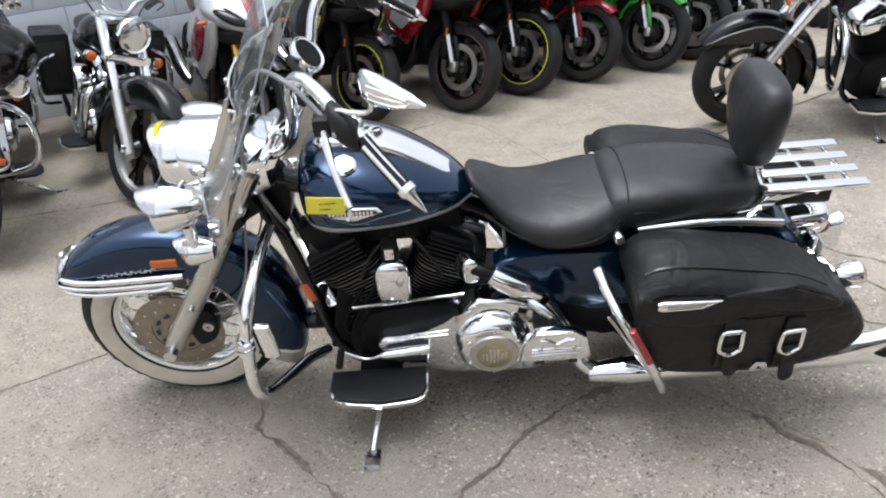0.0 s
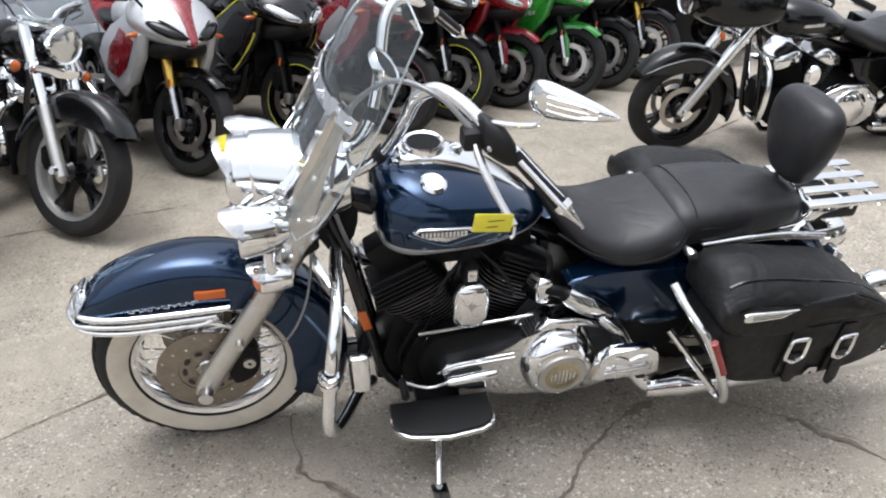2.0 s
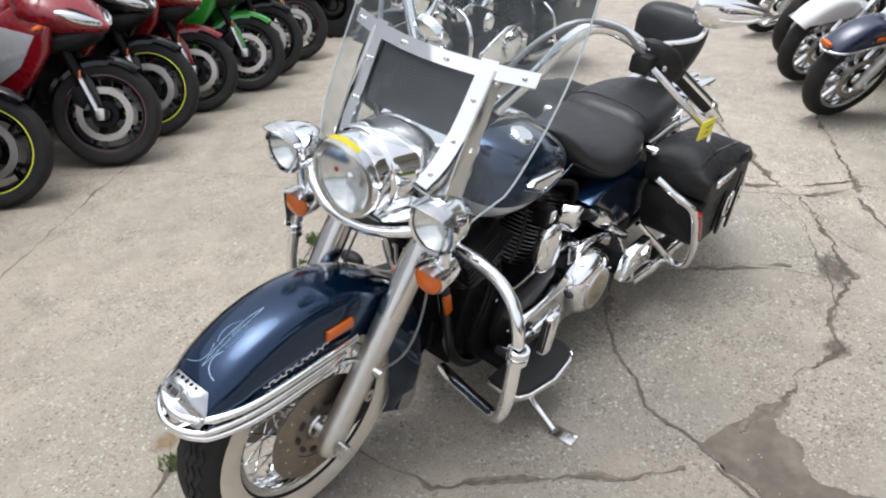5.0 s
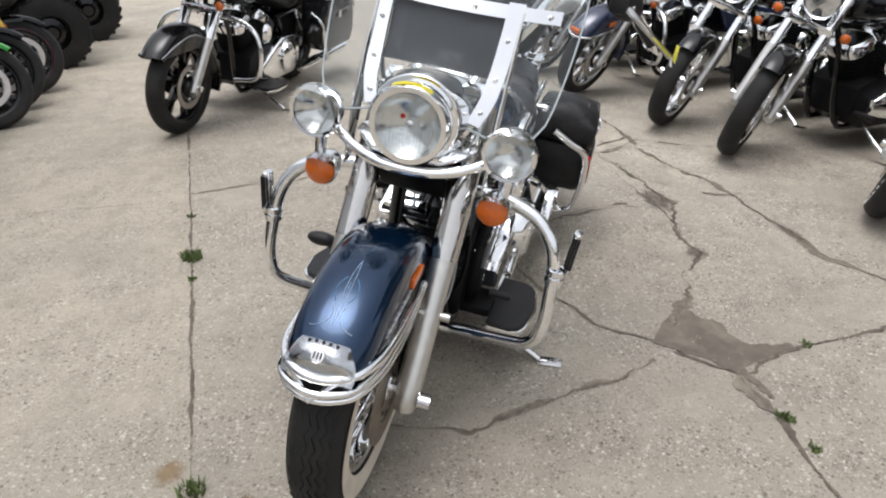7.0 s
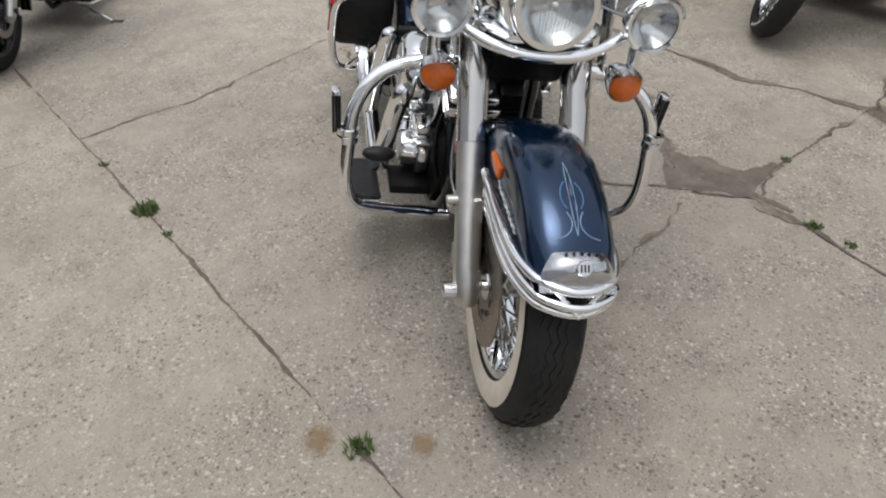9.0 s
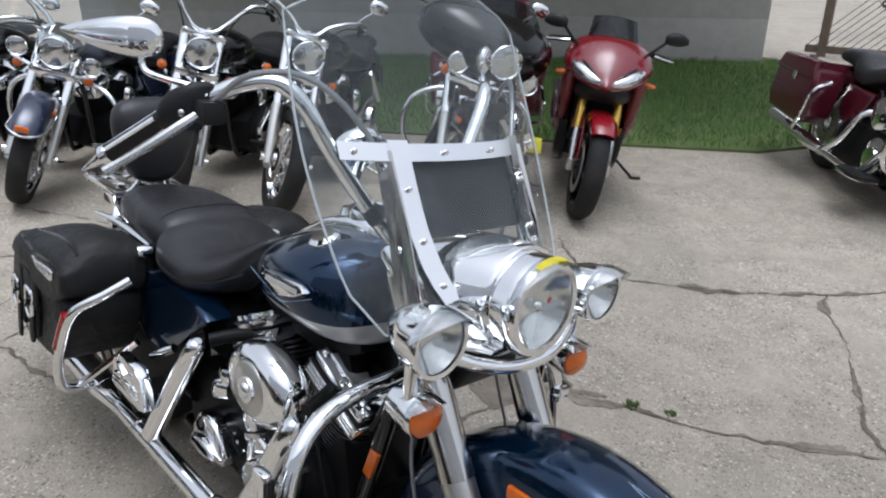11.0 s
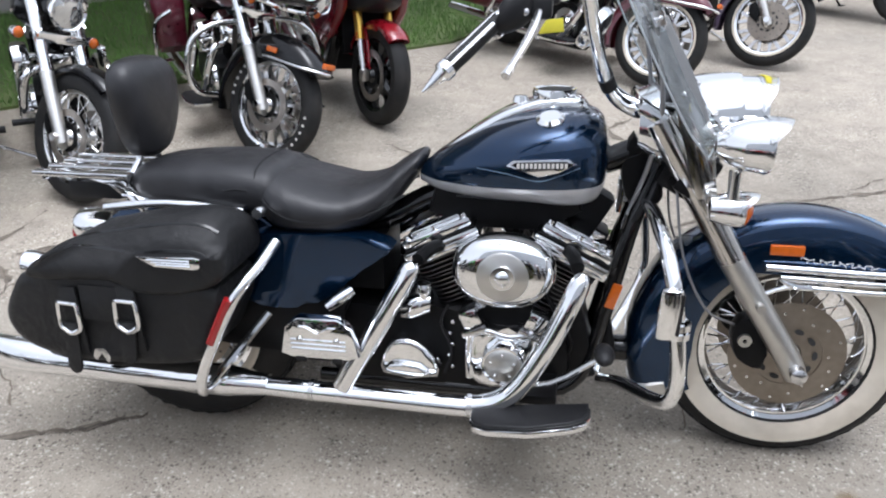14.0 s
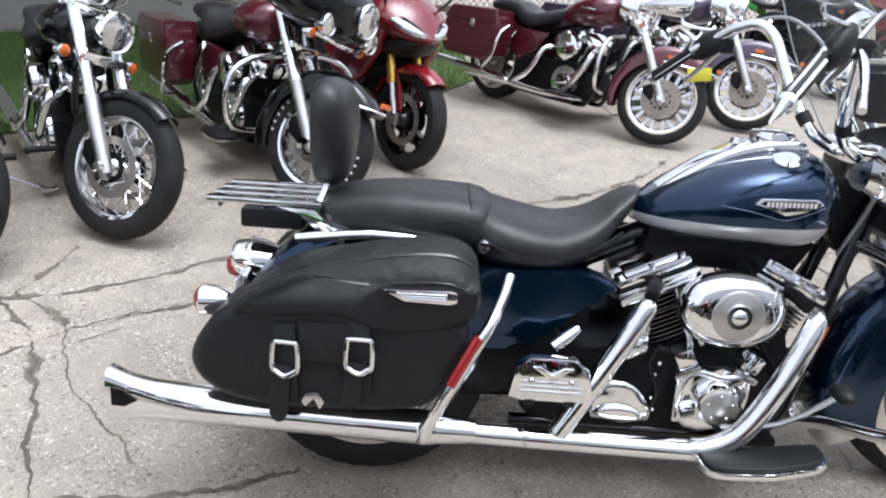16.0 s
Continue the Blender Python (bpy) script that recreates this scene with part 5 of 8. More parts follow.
part("ignition_coil", block((-0.262, -0.045, 0.690), (0.10, 0.085, 0.11), 0.014, turn=Matrix.Rotation(radians(-30), 4, "Y")), IRON, bike, "black ignition coil beside the front head")
part("spark_plug_lead", tube([(-0.12, -0.105, 0.56), (-0.15, -0.165, 0.57), (-0.11, -0.17, 0.66), (-0.04, -0.12, 0.71)], 0.005, 6, 4), MATT_BLACK, bike)
part("spark_plug_lead", tube([(0.06, -0.105, 0.56), (0.10, -0.165, 0.57), (0.06, -0.17, 0.66), (0.0, -0.12, 0.71)], 0.005, 6, 4), MATT_BLACK, bike)
# air cleaner
ac = part("air_cleaner", loft([(0.150, -0.045, 0.570, 0.105, 0.075, 2.1), (0.165, -0.045, 0.570, 0.134, 0.098, 2.1), (0.20, -0.045, 0.570, 0.138, 0.102, 2.1), (0.225, -0.045, 0.570, 0.128, 0.094, 2.1), (0.240, -0.045, 0.570, 0.105, 0.076, 2.1), (0.246, -0.045, 0.570, 0.075, 0.056, 2.0)], 44, 3, axis="y"), CHROME, bike, "oval chrome air cleaner cover")
part("cover_ring", spin([(0.0, 0.254), (0.022, 0.254), (0.028, 0.250), (0.062, 0.250), (0.068, 0.246), (0.068, 0.24)], (-0.045, 0, 0.570), "y", 32), ALLOY, ac, "brushed centre insert")
part("cover_bolt", ball((-0.045, 0.256, 0.570), (0.020, 0.010, 0.020)), CHROME, ac)
part("cover_medallion", spin([(0.012, 0.256), (0.032, 0.256), (0.034, 0.25), (0.012, 0.25)], (-0.045, 0, 0.570), "y", 24, closed_profile=True), CHROME, ac)
# cam cover, tappets, right side
cc = part("cam_cover", slab(rounded([(0.050, 0.235), (0.045, 0.36), (0.01, 0.385), (-0.06, 0.375), (-0.11, 0.385), (-0.145, 0.36), (-0.14, 0.27), (-0.10, 0.225), (-0.02, 0.20)], 2), 0.13, 0.180, 0.02, segs=4), CHROME, bike, "chrome cam cover with round timer cap")
part("cover_flange", tube([(0.046, 0.170, 0.23), (0.048, 0.172, 0.30), (0.042, 0.172, 0.36), (0.005, 0.174, 0.380), (-0.055, 0.174, 0.366), (-0.10, 0.174, 0.372), (-0.13, 0.172, 0.385)], 0.012, 10, 4), CHROME, cc)
part("timer_ring", spin([(0.050, 0.19), (0.050, 0.222), (0.056, 0.222), (0.060, 0.21), (0.062, 0.18)], (-0.05, 0, 0.300), "y", 32), CHROME, cc)
part("timer_cover", spin([(0.0, 0.228), (0.042, 0.227), (0.049, 0.222), (0.050, 0.19)], (-0.05, 0, 0.300), "y", 32), ALLOY, cc)
for k in range(5):
    a = 2 * math.pi * k / 5 + 0.3
    part("timer_bolt", ball((-0.05 + 0.034 * math.cos(a), 0.228, 0.300 + 0.034 * math.sin(a)), (0.004, 0.003, 0.004), None, 8), CHROME, cc)
for x, sgn in ((-0.135, -1), (0.045, 1)):
    part("lifter_block", block((x, 0.155, 0.415), (0.055, 0.065, 0.055), 0.012, turn=Matrix.Rotation(radians(26 * sgn), 4, "Y")), CHROME, cc)
    part("lifter_base", block((x * 0.86 - 0.006, 0.150, 0.375), (0.075, 0.07, 0.022), 0.008, turn=Matrix.Rotation(radians(26 * sgn), 4, "Y")), CHROME_DULL, cc)
gc = part("transmission_cover", slab(rounded([(0.288, 0.240), (0.284, 0.300), (0.262, 0.345), (0.205, 0.352), (0.165, 0.330), (0.142, 0.296), (0.130, 0.240)], 2), 0.12, 0.215, 0.016, segs=4), CHROME, bike, "stepped chrome transmission side cover")
part("cover_step", slab(rounded([(0.275, 0.248), (0.262, 0.285), (0.18, 0.285), (0.150, 0.248)], 2), 0.20, 0.232, 0.012, segs=3), CHROME, gc)
part("oil_filler", spin([(0.0, 0.512), (0.020, 0.510), (0.024, 0.50), (0.024, 0.485), (0.018, 0.48), (0.018, 0.44)], (0.175, 0.175, 0), "z", 18), CHROME, bike)
part("oil_spout", loft([(0.155, 0.16, 0.45, 0.03, 0.028, 3), (0.20, 0.17, 0.44, 0.036, 0.034, 3), (0.235, 0.165, 0.425, 0.026, 0.026, 3)], 16, 3), CHROME, bike)
for k in range(5):
    part("case_bolt", ball((0.10 + 0.008 * (k % 2), 0.138, 0.24 + 0.035 * k), (0.007, 0.005, 0.007), None, 8), CHROME_DULL, bike)
part("brake_line", tube([(0.12, 0.145, 0.22), (0.10, 0.15, 0.30), (0.13, 0.15, 0.38), (0.11, 0.15, 0.44)], 0.005, 6, 4), MATT_BLACK, bike)
# floorboards with pedals
for s in (1, -1):
    e = 0.022 if s > 0 else 0.0
    o = [(x, s * (y + e)) for x, y in ((-0.29, 0.245 + 1.4 * e), (-0.29, 0.325), (-0.275, 0.352), (-0.24, 0.370), (-0.13, 0.388), (-0.02, 0.376), (0.012, 0.360), (0.025, 0.335), (0.025, 0.245 + 1.4 * e))]
    drop = -0.018 if s > 0 else 0.0
    fb = part("floorboard", slab(o, 0.222 + drop, 0.240 + drop, 0.005, axis="z"), CHROME, bike, "rider floorboard with chrome edge")
    o2 = [(x * 0.97 - 0.004, y * (1 - 0.018)) for x, y in o]
    part("floorboard_rubber", slab(o2, 0.2405 + drop, 0.252 + drop, 0.006, axis="z", segs=3), MATT_BLACK, fb, "smooth black rubber pad")
    if s > 0:
        c = Matrix.Translation((-0.13, 0, 0.23))
        fb.matrix_basis = c @ Matrix.Rotation(radians(7), 4, "Y") @ c.inverted()
    part("floorboard_mount", block((-0.13, s * 0.19, 0.225), (0.14, 0.14, 0.03), 0.01), IRON, bike)
    pf = part("passenger_footboard", slab([(0.315, 0.355), (0.335, 0.435), (0.37, 0.462), (0.48, 0.462), (0.515, 0.435), (0.53, 0.355), (0.50, 0.345), (0.345, 0.345)], s * 0.31, s * 0.345, 0.008), CHROME, bike, "folded chrome passenger footboard")
    part("footboard_emblem", slab([(0.375, 0.44), (0.425, 0.405), (0.475, 0.44), (0.455, 0.44), (0.425, 0.42), (0.395, 0.44)], s * 0.345, s * 0.352, 0.001), CHROME, pf)
    for k in range(3):
        part("footboard_rib", block((0.425, s * 0.347, 0.372 + 0.013 * k), (0.15, 0.005, 0.006), 0.001), CHROME, pf)
    for x in (0.375, 0.475):
        part("footboard_bolt", ball((x, s * 0.346, 0.40), (0.009, 0.006, 0.009), None, 10), CHROME_DULL, pf)
        part("footboard_foot", block((x, s * 0.33, 0.342), (0.028, 0.03, 0.018), 0.004), MATT_BLACK, pf)
    part("footboard_hinge", tube([(0.355, s * 0.240, 0.505), (0.385, s * 0.255, 0.485), (0.42, s * 0.270, 0.462)], [0.013, 0.017, 0.015], 12, 2), CHROME, bike)
    part("footboard_mount", block((0.425, s * 0.27, 0.345), (0.10, 0.10, 0.04), 0.008), IRON, bike)
part("brake_pedal", tube([(-0.05, 0.25, 0.26), (-0.18, 0.29, 0.30), (-0.305, 0.31, 0.398)], 0.008, 8, 3), CHROME_DULL, bike)
part("brake_pedal_pad", ball((-0.311, 0.314, 0.408), (0.026, 0.048, 0.022)), MATT_BLACK, bike, "black rubber brake pedal pad")
part("shift_lever", tube([(-0.10, -0.255, 0.330), (-0.17, -0.245, 0.305), (-0.245, -0.235, 0.335)], 0.0055, 8, 3), CHROME_DULL, bike)
part("shift_peg", tube([(-0.245, -0.23, 0.335), (-0.245, -0.30, 0.335)], 0.012, 10, 1), MATT_BLACK, bike)
part("shift_rod", tube([(-0.09, -0.243, 0.375), (0.10, -0.243, 0.388)], 0.0035, 8, 1), CHROME_DULL, bike)
part("shift_cover", tube([(-0.106, -0.262, 0.338), (-0.098, -0.264, 0.339), (0.026, -0.264, 0.350), (0.034, -0.262, 0.351)], [0.010, 0.0165, 0.0165, 0.010], 14, 2), CHROME, bike, "rounded chrome shift shaft cover")
# primary side
pc = part("primary_cover", slab([(-0.10, 0.270), (-0.125, 0.345), (-0.105, 0.372), (0.03, 0.398), (0.10, 0.412), (0.135, 0.440), (0.165, 0.485), (0.20, 0.508), (0.30, 0.500), (0.40, 0.46), (0.46, 0.42), (0.50, 0.34), (0.48, 0.24), (0.38, 0.19), (0.24, 0.185), (0.10, 0.215)], -0.235, -0.145, 0.018, segs=4), CHROME, bike, "polished chrome primary cover")
part("clutch_dome", spin([(0.0, -0.292), (0.085, -0.29), (0.10, -0.284), (0.115, -0.265), (0.12, -0.23)], (0.24, 0, 0.345), "y", 40), CHROME, pc, "round chrome clutch cover")
part("clutch_disc", spin([(0.0, -0.297), (0.074, -0.296), (0.078, -0.288)], (0.24, 0, 0.338), "y", 32), ALLOY, pc)
part("emblem_ring", spin([(0.0, -0.2985), (0.052, -0.2980), (0.055, -0.2965)], (0.24, 0, 0.335), "y", 28), PALE_GOLD, pc, "worn pale gold clutch emblem")
for k in range(7):
    part("emblem_bar", block((0.204 + 0.012 * k, -0.2992, 0.335), (0.007, 0.002, 0.028 + 0.03 * (k in (2, 3, 4))), 0.0008), CHROME_DULL, pc)
for k in range(6):
    a = 2 * math.pi * k / 6 + 0.5
    part("clutch_bolt", ball((0.24 + 0.088 * math.cos(a), -0.291, 0.342 + 0.088 * math.sin(a)), (0.006, 0.004, 0.006), None, 8), CHROME_DULL, pc)
part("horn_cover", loft([(-0.19, -0.046, 0.595, 0.03, 0.05, 2.8), (-0.205, -0.046, 0.598, 0.050, 0.074, 3.0), (-0.232, -0.046, 0.600, 0.052, 0.078, 3.0), (-0.246, -0.046, 0.600, 0.038, 0.060, 2.8)], 28, 3, axis="y"), CHROME, bike, "waterfall chrome horn cover")
part("horn_bracket", block((-0.046, -0.19, 0.70), (0.045, 0.05, 0.06), 0.008), IRON, bike)
part("horn_clip", block((-0.046, -0.218, 0.705), (0.028, 0.012, 0.035), 0.004), CHROME, bike)
part("exhaust_crossover", tube([(0.245, -0.210, 0.592), (0.28, -0.218, 0.570), (0.33, -0.222, 0.540), (0.385, -0.218, 0.505)], [0.028, 0.033, 0.033, 0.026], 16, 3), CHROME, bike, "chrome exhaust crossover shield")
part("crossover_inner", tube([(0.15, -0.12, 0.56), (0.20, -0.19, 0.60), (0.26, -0.205, 0.58)], 0.019, 12, 4), IRON, bike)
part("ignition_cable", tube([(0.14, -0.10, 0.70), (0.20, -0.15, 0.69), (0.21, -0.15, 0.58)], 0.010, 8, 4), IRON, bike)
part("engine_rail", tube([(-0.19, -0.190, 0.478), (0.16, -0.190, 0.505)], 0.005, 8, 1), CHROME_DULL, bike)
for k in range(4):
    part("case_bolt", ball((-0.12 + 0.06 * k, -0.188, 0.30 + 0.035 * (k % 2)), (0.007, 0.005, 0.007), None, 8), CHROME_DULL, bike)
part("starter_cover", loft([(-0.15, 0.17, 0.585, 0.03, 0.05, 3), (-0.19, 0.185, 0.59, 0.026, 0.045, 3), (-0.20, 0.185, 0.59, 0.018, 0.032, 3)], 16, 3, axis="y"), CHROME, bike)
part("battery_tray", block((0.45, 0, 0.53), (0.30, 0.22, 0.16), 0.015), IRON, bike)
for s in (1, -1):
    part("inner_panel", slab(rounded([(0.40, 0.50), (0.84, 0.50), (0.86, 0.36), (0.80, 0.29), (0.50, 0.28), (0.43, 0.36)] if s > 0 else [(0.40, 0.50), (0.72, 0.50), (0.72, 0.32), (0.64, 0.27), (0.50, 0.28), (0.43, 0.36)], 3), 0.168 if s > 0 else -0.11, s * (0.190 if s > 0 else 0.165), 0.02, segs=3), IRON, bike, "dark plain panel below the side cover")
part("swingarm", tube([(0.42, 0.13, 0.30), (0.88, 0.14, 0.318)], 0.028, 10, 1), IRON, bike)
part("swingarm", tube([(0.42, -0.13, 0.30), (0.88, -0.14, 0.318)], 0.028, 10, 1), IRON, bike)
# exhaust
part("front_header", tube([(-0.250, 0.243, 0.592), (-0.243, 0.249, 0.572), (-0.222, 0.262, 0.52), (-0.172, 0.275, 0.405), (-0.105, 0.284, 0.285), (-0.05, 0.285, 0.232), (0.02, 0.285, 0.208), (0.10, 0.285, 0.204), (0.66, 0.285, 0.214)], [0.014, 0.026, 0.0285, 0.0285, 0.0285, 0.0285, 0.0285, 0.0285, 0.0285], 18, 5), CHROME, bike, "chrome exhaust header with heat shield")
part("front_port", tube([(-0.17, 0.09, 0.60), (-0.215, 0.14, 0.61), (-0.235, 0.21, 0.595)], 0.018, 12, 4), IRON, bike)
part("rear_header", tube([(0.186, 0.257, 0.602), (0.192, 0.259, 0.585), (0.225, 0.268, 0.52), (0.30, 0.28, 0.385), (0.385, 0.29, 0.235)], [0.012, 0.025, 0.028, 0.029, 0.028], 18, 3), CHROME, bike, "chrome rear exhaust shield")
part("rear_port", tube([(0.12, 0.10, 0.60), (0.15, 0.16, 0.61), (0.178, 0.23, 0.60)], 0.018, 12, 4), IRON, bike)
for k in range(2):
    part("pipe_clamp", spin([(0.028, -0.006), (0.033, -0.006), (0.033, 0.006), (0.028, 0.006)], ((0.03, 0.47)[k], 0.285, (0.207, 0.211)[k]), "x", 18, closed_profile=True), CHROME_DULL, bike)
for s in (1, -1):
    mu = part("muffler", loft([(0.60, s * 0.285, 0.216, 0.030, 0.030, 2), (0.70, s * 0.285, 0.219, 0.042, 0.042, 2), (0.76, s * 0.287, 0.222, 0.046, 0.046, 2), (1.20, s * 0.292, 0.240, 0.048, 0.048, 2), (1.34, s * 0.292, 0.246, 0.047, 0.052, 2.1), (1.42, s * 0.29, 0.250, 0.040, 0.054, 2.3)], 24, 4), CHROME, bike, "chrome fishtail muffler")
    mu.location.x = -0.065 if s < 0 else 0.0
    part("fishtail", loft([(1.36, s * 0.29, 0.248, 0.044, 0.050, 2.2), (1.42, s * 0.29, 0.250, 0.039, 0.052, 2.4), (1.48, s * 0.29, 0.254, 0.035, 0.058, 2.9), (1.52, s * 0.29, 0.259, 0.036, 0.066, 3.3), (1.548, s * 0.29, 0.264, 0.040, 0.074, 3.6)], 28, 4), CHROME, mu, "flared fishtail end")
    part("fishtail_mouth", loft([(1.542, s * 0.29, 0.264, 0.033, 0.066, 3.4), (1.5500, s * 0.29, 0.264, 0.033, 0.066, 3.4)], 24, 1), IRON, mu)
    part("fishtail_slot", slab([(1.534, 0.296), (1.534, 0.246), (1.500, 0.244), (1.468, 0.262), (1.504, 0.290)], s * 0.318, s * 0.3305, 0.003), IRON, mu, "dark slot in the flared end")
part("crossover_pipe", tube([(0.40, -0.21, 0.47), (0.46, -0.235, 0.38), (0.495, -0.26, 0.28), (0.545, -0.278, 0.228), (0.62, -0.285, 0.216)], 0.027, 14, 4), CHROME, bike)
# side stand
sd = part("side_stand", tube([(-0.10, -0.16, 0.19), (-0.14, -0.30, 0.135), (-0.165, -0.435, 0.082)], [0.014, 0.012, 0.011], 10, 3), CHROME_DULL, bike, "chrome side stand")
part("stand_foot", block((-0.165, -0.47, 0.081), (0.05, 0.085, 0.012), 0.004, turn=Matrix.Rotation(radians(-9), 4, "X")), CHROME_DULL, sd)


# ---- the other motorcycles ----
def steering(deg, slope):
    """A turn to the left by deg about a raked steering axis."""
    p = Vector((-0.43, 0, 0.90))
    return Matrix.Translation(p) @ Matrix.Rotation(radians(deg), 4, Vector((slope, 0, 1)).normalized()) @ Matrix.Translation(-p)


def stand_at(fx, fy, heading, lean=8.0, steer=0.0, slope=0.62, size=1.0):
    """The pose of a bike whose front tyre touches the ground at (fx, fy); heading: degrees of the way from front to rear."""
    R, r = (0.302, 0.05) if slope < 0.5 else (0.318, 0.05)
    turn = pose(0, 0, 0, 0, 0, heading) @ pose(0, 0, 0, lean, 0, 0) @ Matrix.Scale(size, 4)
    front = turn @ steering(steer, slope)
    axle = (front.to_3x3() @ Vector((0, 1, 0))).normalized()
    down = (axle * axle.z - Vector((0, 0, 1))).normalized()
    foot = front @ Vector((-0.8, 0, R)) + (down * (R - r) - Vector((0, 0, r))) * size
    return Matrix.Translation((fx - foot.x, fy - foot.y, 0)) @ turn


FRONT_END = ("front_wheel", "front_fender", "fork_leg", "fork_tube", "fork_slider", "triple_clamp", "upper_clamp", "brake_caliper", "headlamp", "passing_lamp",
             "lamp_bar", "nacelle", "handlebar", "turn_signal", "brake_line", "windshield", "fairing", "fork_reflector", "clip_on", "grip", "lever")


def turn_front(b, deg, slope, keep=()):
    """Turns the front end of a parked bike to the left."""
    s = steering(deg, slope)
    for o in b.children:
        base = o.name.split(".")[0]
        if base in FRONT_END and base not in keep:
            o.matrix_basis = s @ o.matrix_basis


def round_lamp(parent, name, x, y, z, r, label, shell=None, seg=22):
    k = r / 0.09
    ob = part(name, spin([(0.0, 0.12 * k), (0.05 * k, 0.10 * k), (0.085 * k, 0.03 * k), (0.095 * k, -0.01 * k), (0.09 * k, -0.02 * k), (0.082 * k, -0.012 * k)], (x, y, z), "x", seg), shell or CHROME, parent, label)
    part("lamp_glass", spin([(0.0, -0.024 * k), (0.045 * k, -0.022 * k), (0.083 * k, -0.010 * k), (0.0, 0.0)], (x, y, z), "x", seg), LENS, ob)
    return ob


def signal(parent, x, y, z, r=0.03):
    ob = part("turn_signal", spin([(0.0, 0.05), (r * 0.8, 0.04), (r, 0.0), (r * 0.95, -0.005)], (x, y, z), "x", 14), CHROME, parent)
    part("signal_lens", spin([(0.0, -0.018), (r * 0.6, -0.014), (r * 0.95, -0.002)], (x, y, z), "x", 14), AMBER, ob, "amber signal lens")


def side_mirror(parent, x, y, z, s, shell):
    m = part("mirror", loft([(y - 0.062, x, z, 0.010, 0.012, 2), (y - 0.045, x, z, 0.020, 0.036, 2.2), (y, x, z + 0.003, 0.024, 0.044, 2.2), (y + 0.045, x, z, 0.020, 0.036, 2.2), (y + 0.062, x, z, 0.010, 0.012, 2)], 14, 2, axis="y"), shell, parent)
    part("mirror_stem", tube([(x, y - s * 0.02, z - 0.03), (x + 0.01, y - s * 0.08, z - 0.10), (x + 0.02, y - s * 0.10, z - 0.15)], 0.006, 6, 3), shell, m)
    return m


def twin_engine(b, case, shine):
    part("crankcase", slab([(-0.24, 0.22), (-0.22, 0.40), (-0.12, 0.45), (0.06, 0.45), (0.18, 0.42), (0.40, 0.44), (0.48, 0.36), (0.48, 0.20), (0.36, 0.15), (-0.12, 0.15)], -0.18, 0.17, 0.02), case, b)
    for sgn in (-1, 1):
        turn = Matrix.Translation((-0.03, 0, 0.30)) @ Matrix.Rotation(radians(24 * sgn), 4, "Y")
        bm = bmesh.new()
        rings = []
        for k in range(11):
            h = 0.13 + 0.0165 * k
            for hh, w in ((h, 0.082), (h + 0.001, 0.104), (h + 0.007, 0.104), (h + 0.008, 0.082)):
                rings.append([(w * math.copysign(abs(math.cos(a)) ** 0.66, math.cos(a)), w * 1.05 * math.copysign(abs(math.sin(a)) ** 0.66, math.sin(a)), hh) for a in (2 * math.pi * q / 20 for q in range(20))])
        skin(bm, rings)
        bm.transform(turn)
        cyl = part("cylinder", bm, case, b, "finned engine cylinder")
        bm = loft([(0.312, 0, 0, 0.104, 0.12, 3.4), (0.35, 0, 0, 0.104, 0.12, 3.4), (0.385, 0, 0, 0.088, 0.105, 3.4), (0.393, 0, 0, 0.06, 0.08, 3)], 20, 2, "z")
        bm.transform(turn)
        part("rocker_cover", bm, shine, cyl)
        bm = tube([(0.0, 0.112, 0.08), (0.0, 0.115, 0.32)], 0.012, 8, 1)
        bm.transform(turn)
        part("pushrod_tube", bm, CHROME, cyl)
    part("air_cleaner", spin([(0.0, 0.25), (0.07, 0.248), (0.095, 0.235), (0.10, 0.20), (0.09, 0.16), (0.0, 0.15)], (-0.04, 0, 0.56), "y", 26), CHROME, b, "round chrome air cleaner")
    part("cam_cover", spin([(0.0, 0.225), (0.06, 0.222), (0.07, 0.20), (0.12, 0.19), (0.125, 0.16)], (-0.05, 0, 0.30), "y", 24), shine, b)
    pcv = part("primary_cover", slab([(-0.13, 0.24), (-0.13, 0.34), (0.06, 0.42), (0.17, 0.48), (0.34, 0.48), (0.45, 0.40), (0.46, 0.26), (0.36, 0.19), (0.10, 0.20)], -0.235, -0.165, 0.025, segs=3), shine, b, "smooth primary cover")
    part("clutch_dome", spin([(0.0, -0.28), (0.08, -0.277), (0.11, -0.26), (0.115, -0.23)], (0.24, 0, 0.34), "y", 26), shine, pcv)
    part("horn_cover", loft([(-0.19, -0.055, 0.545, 0.03, 0.045, 2.4), (-0.21, -0.055, 0.548, 0.05, 0.068, 2.5), (-0.235, -0.055, 0.55, 0.035, 0.05, 2.4)], 16, 2, axis="y"), CHROME, b)


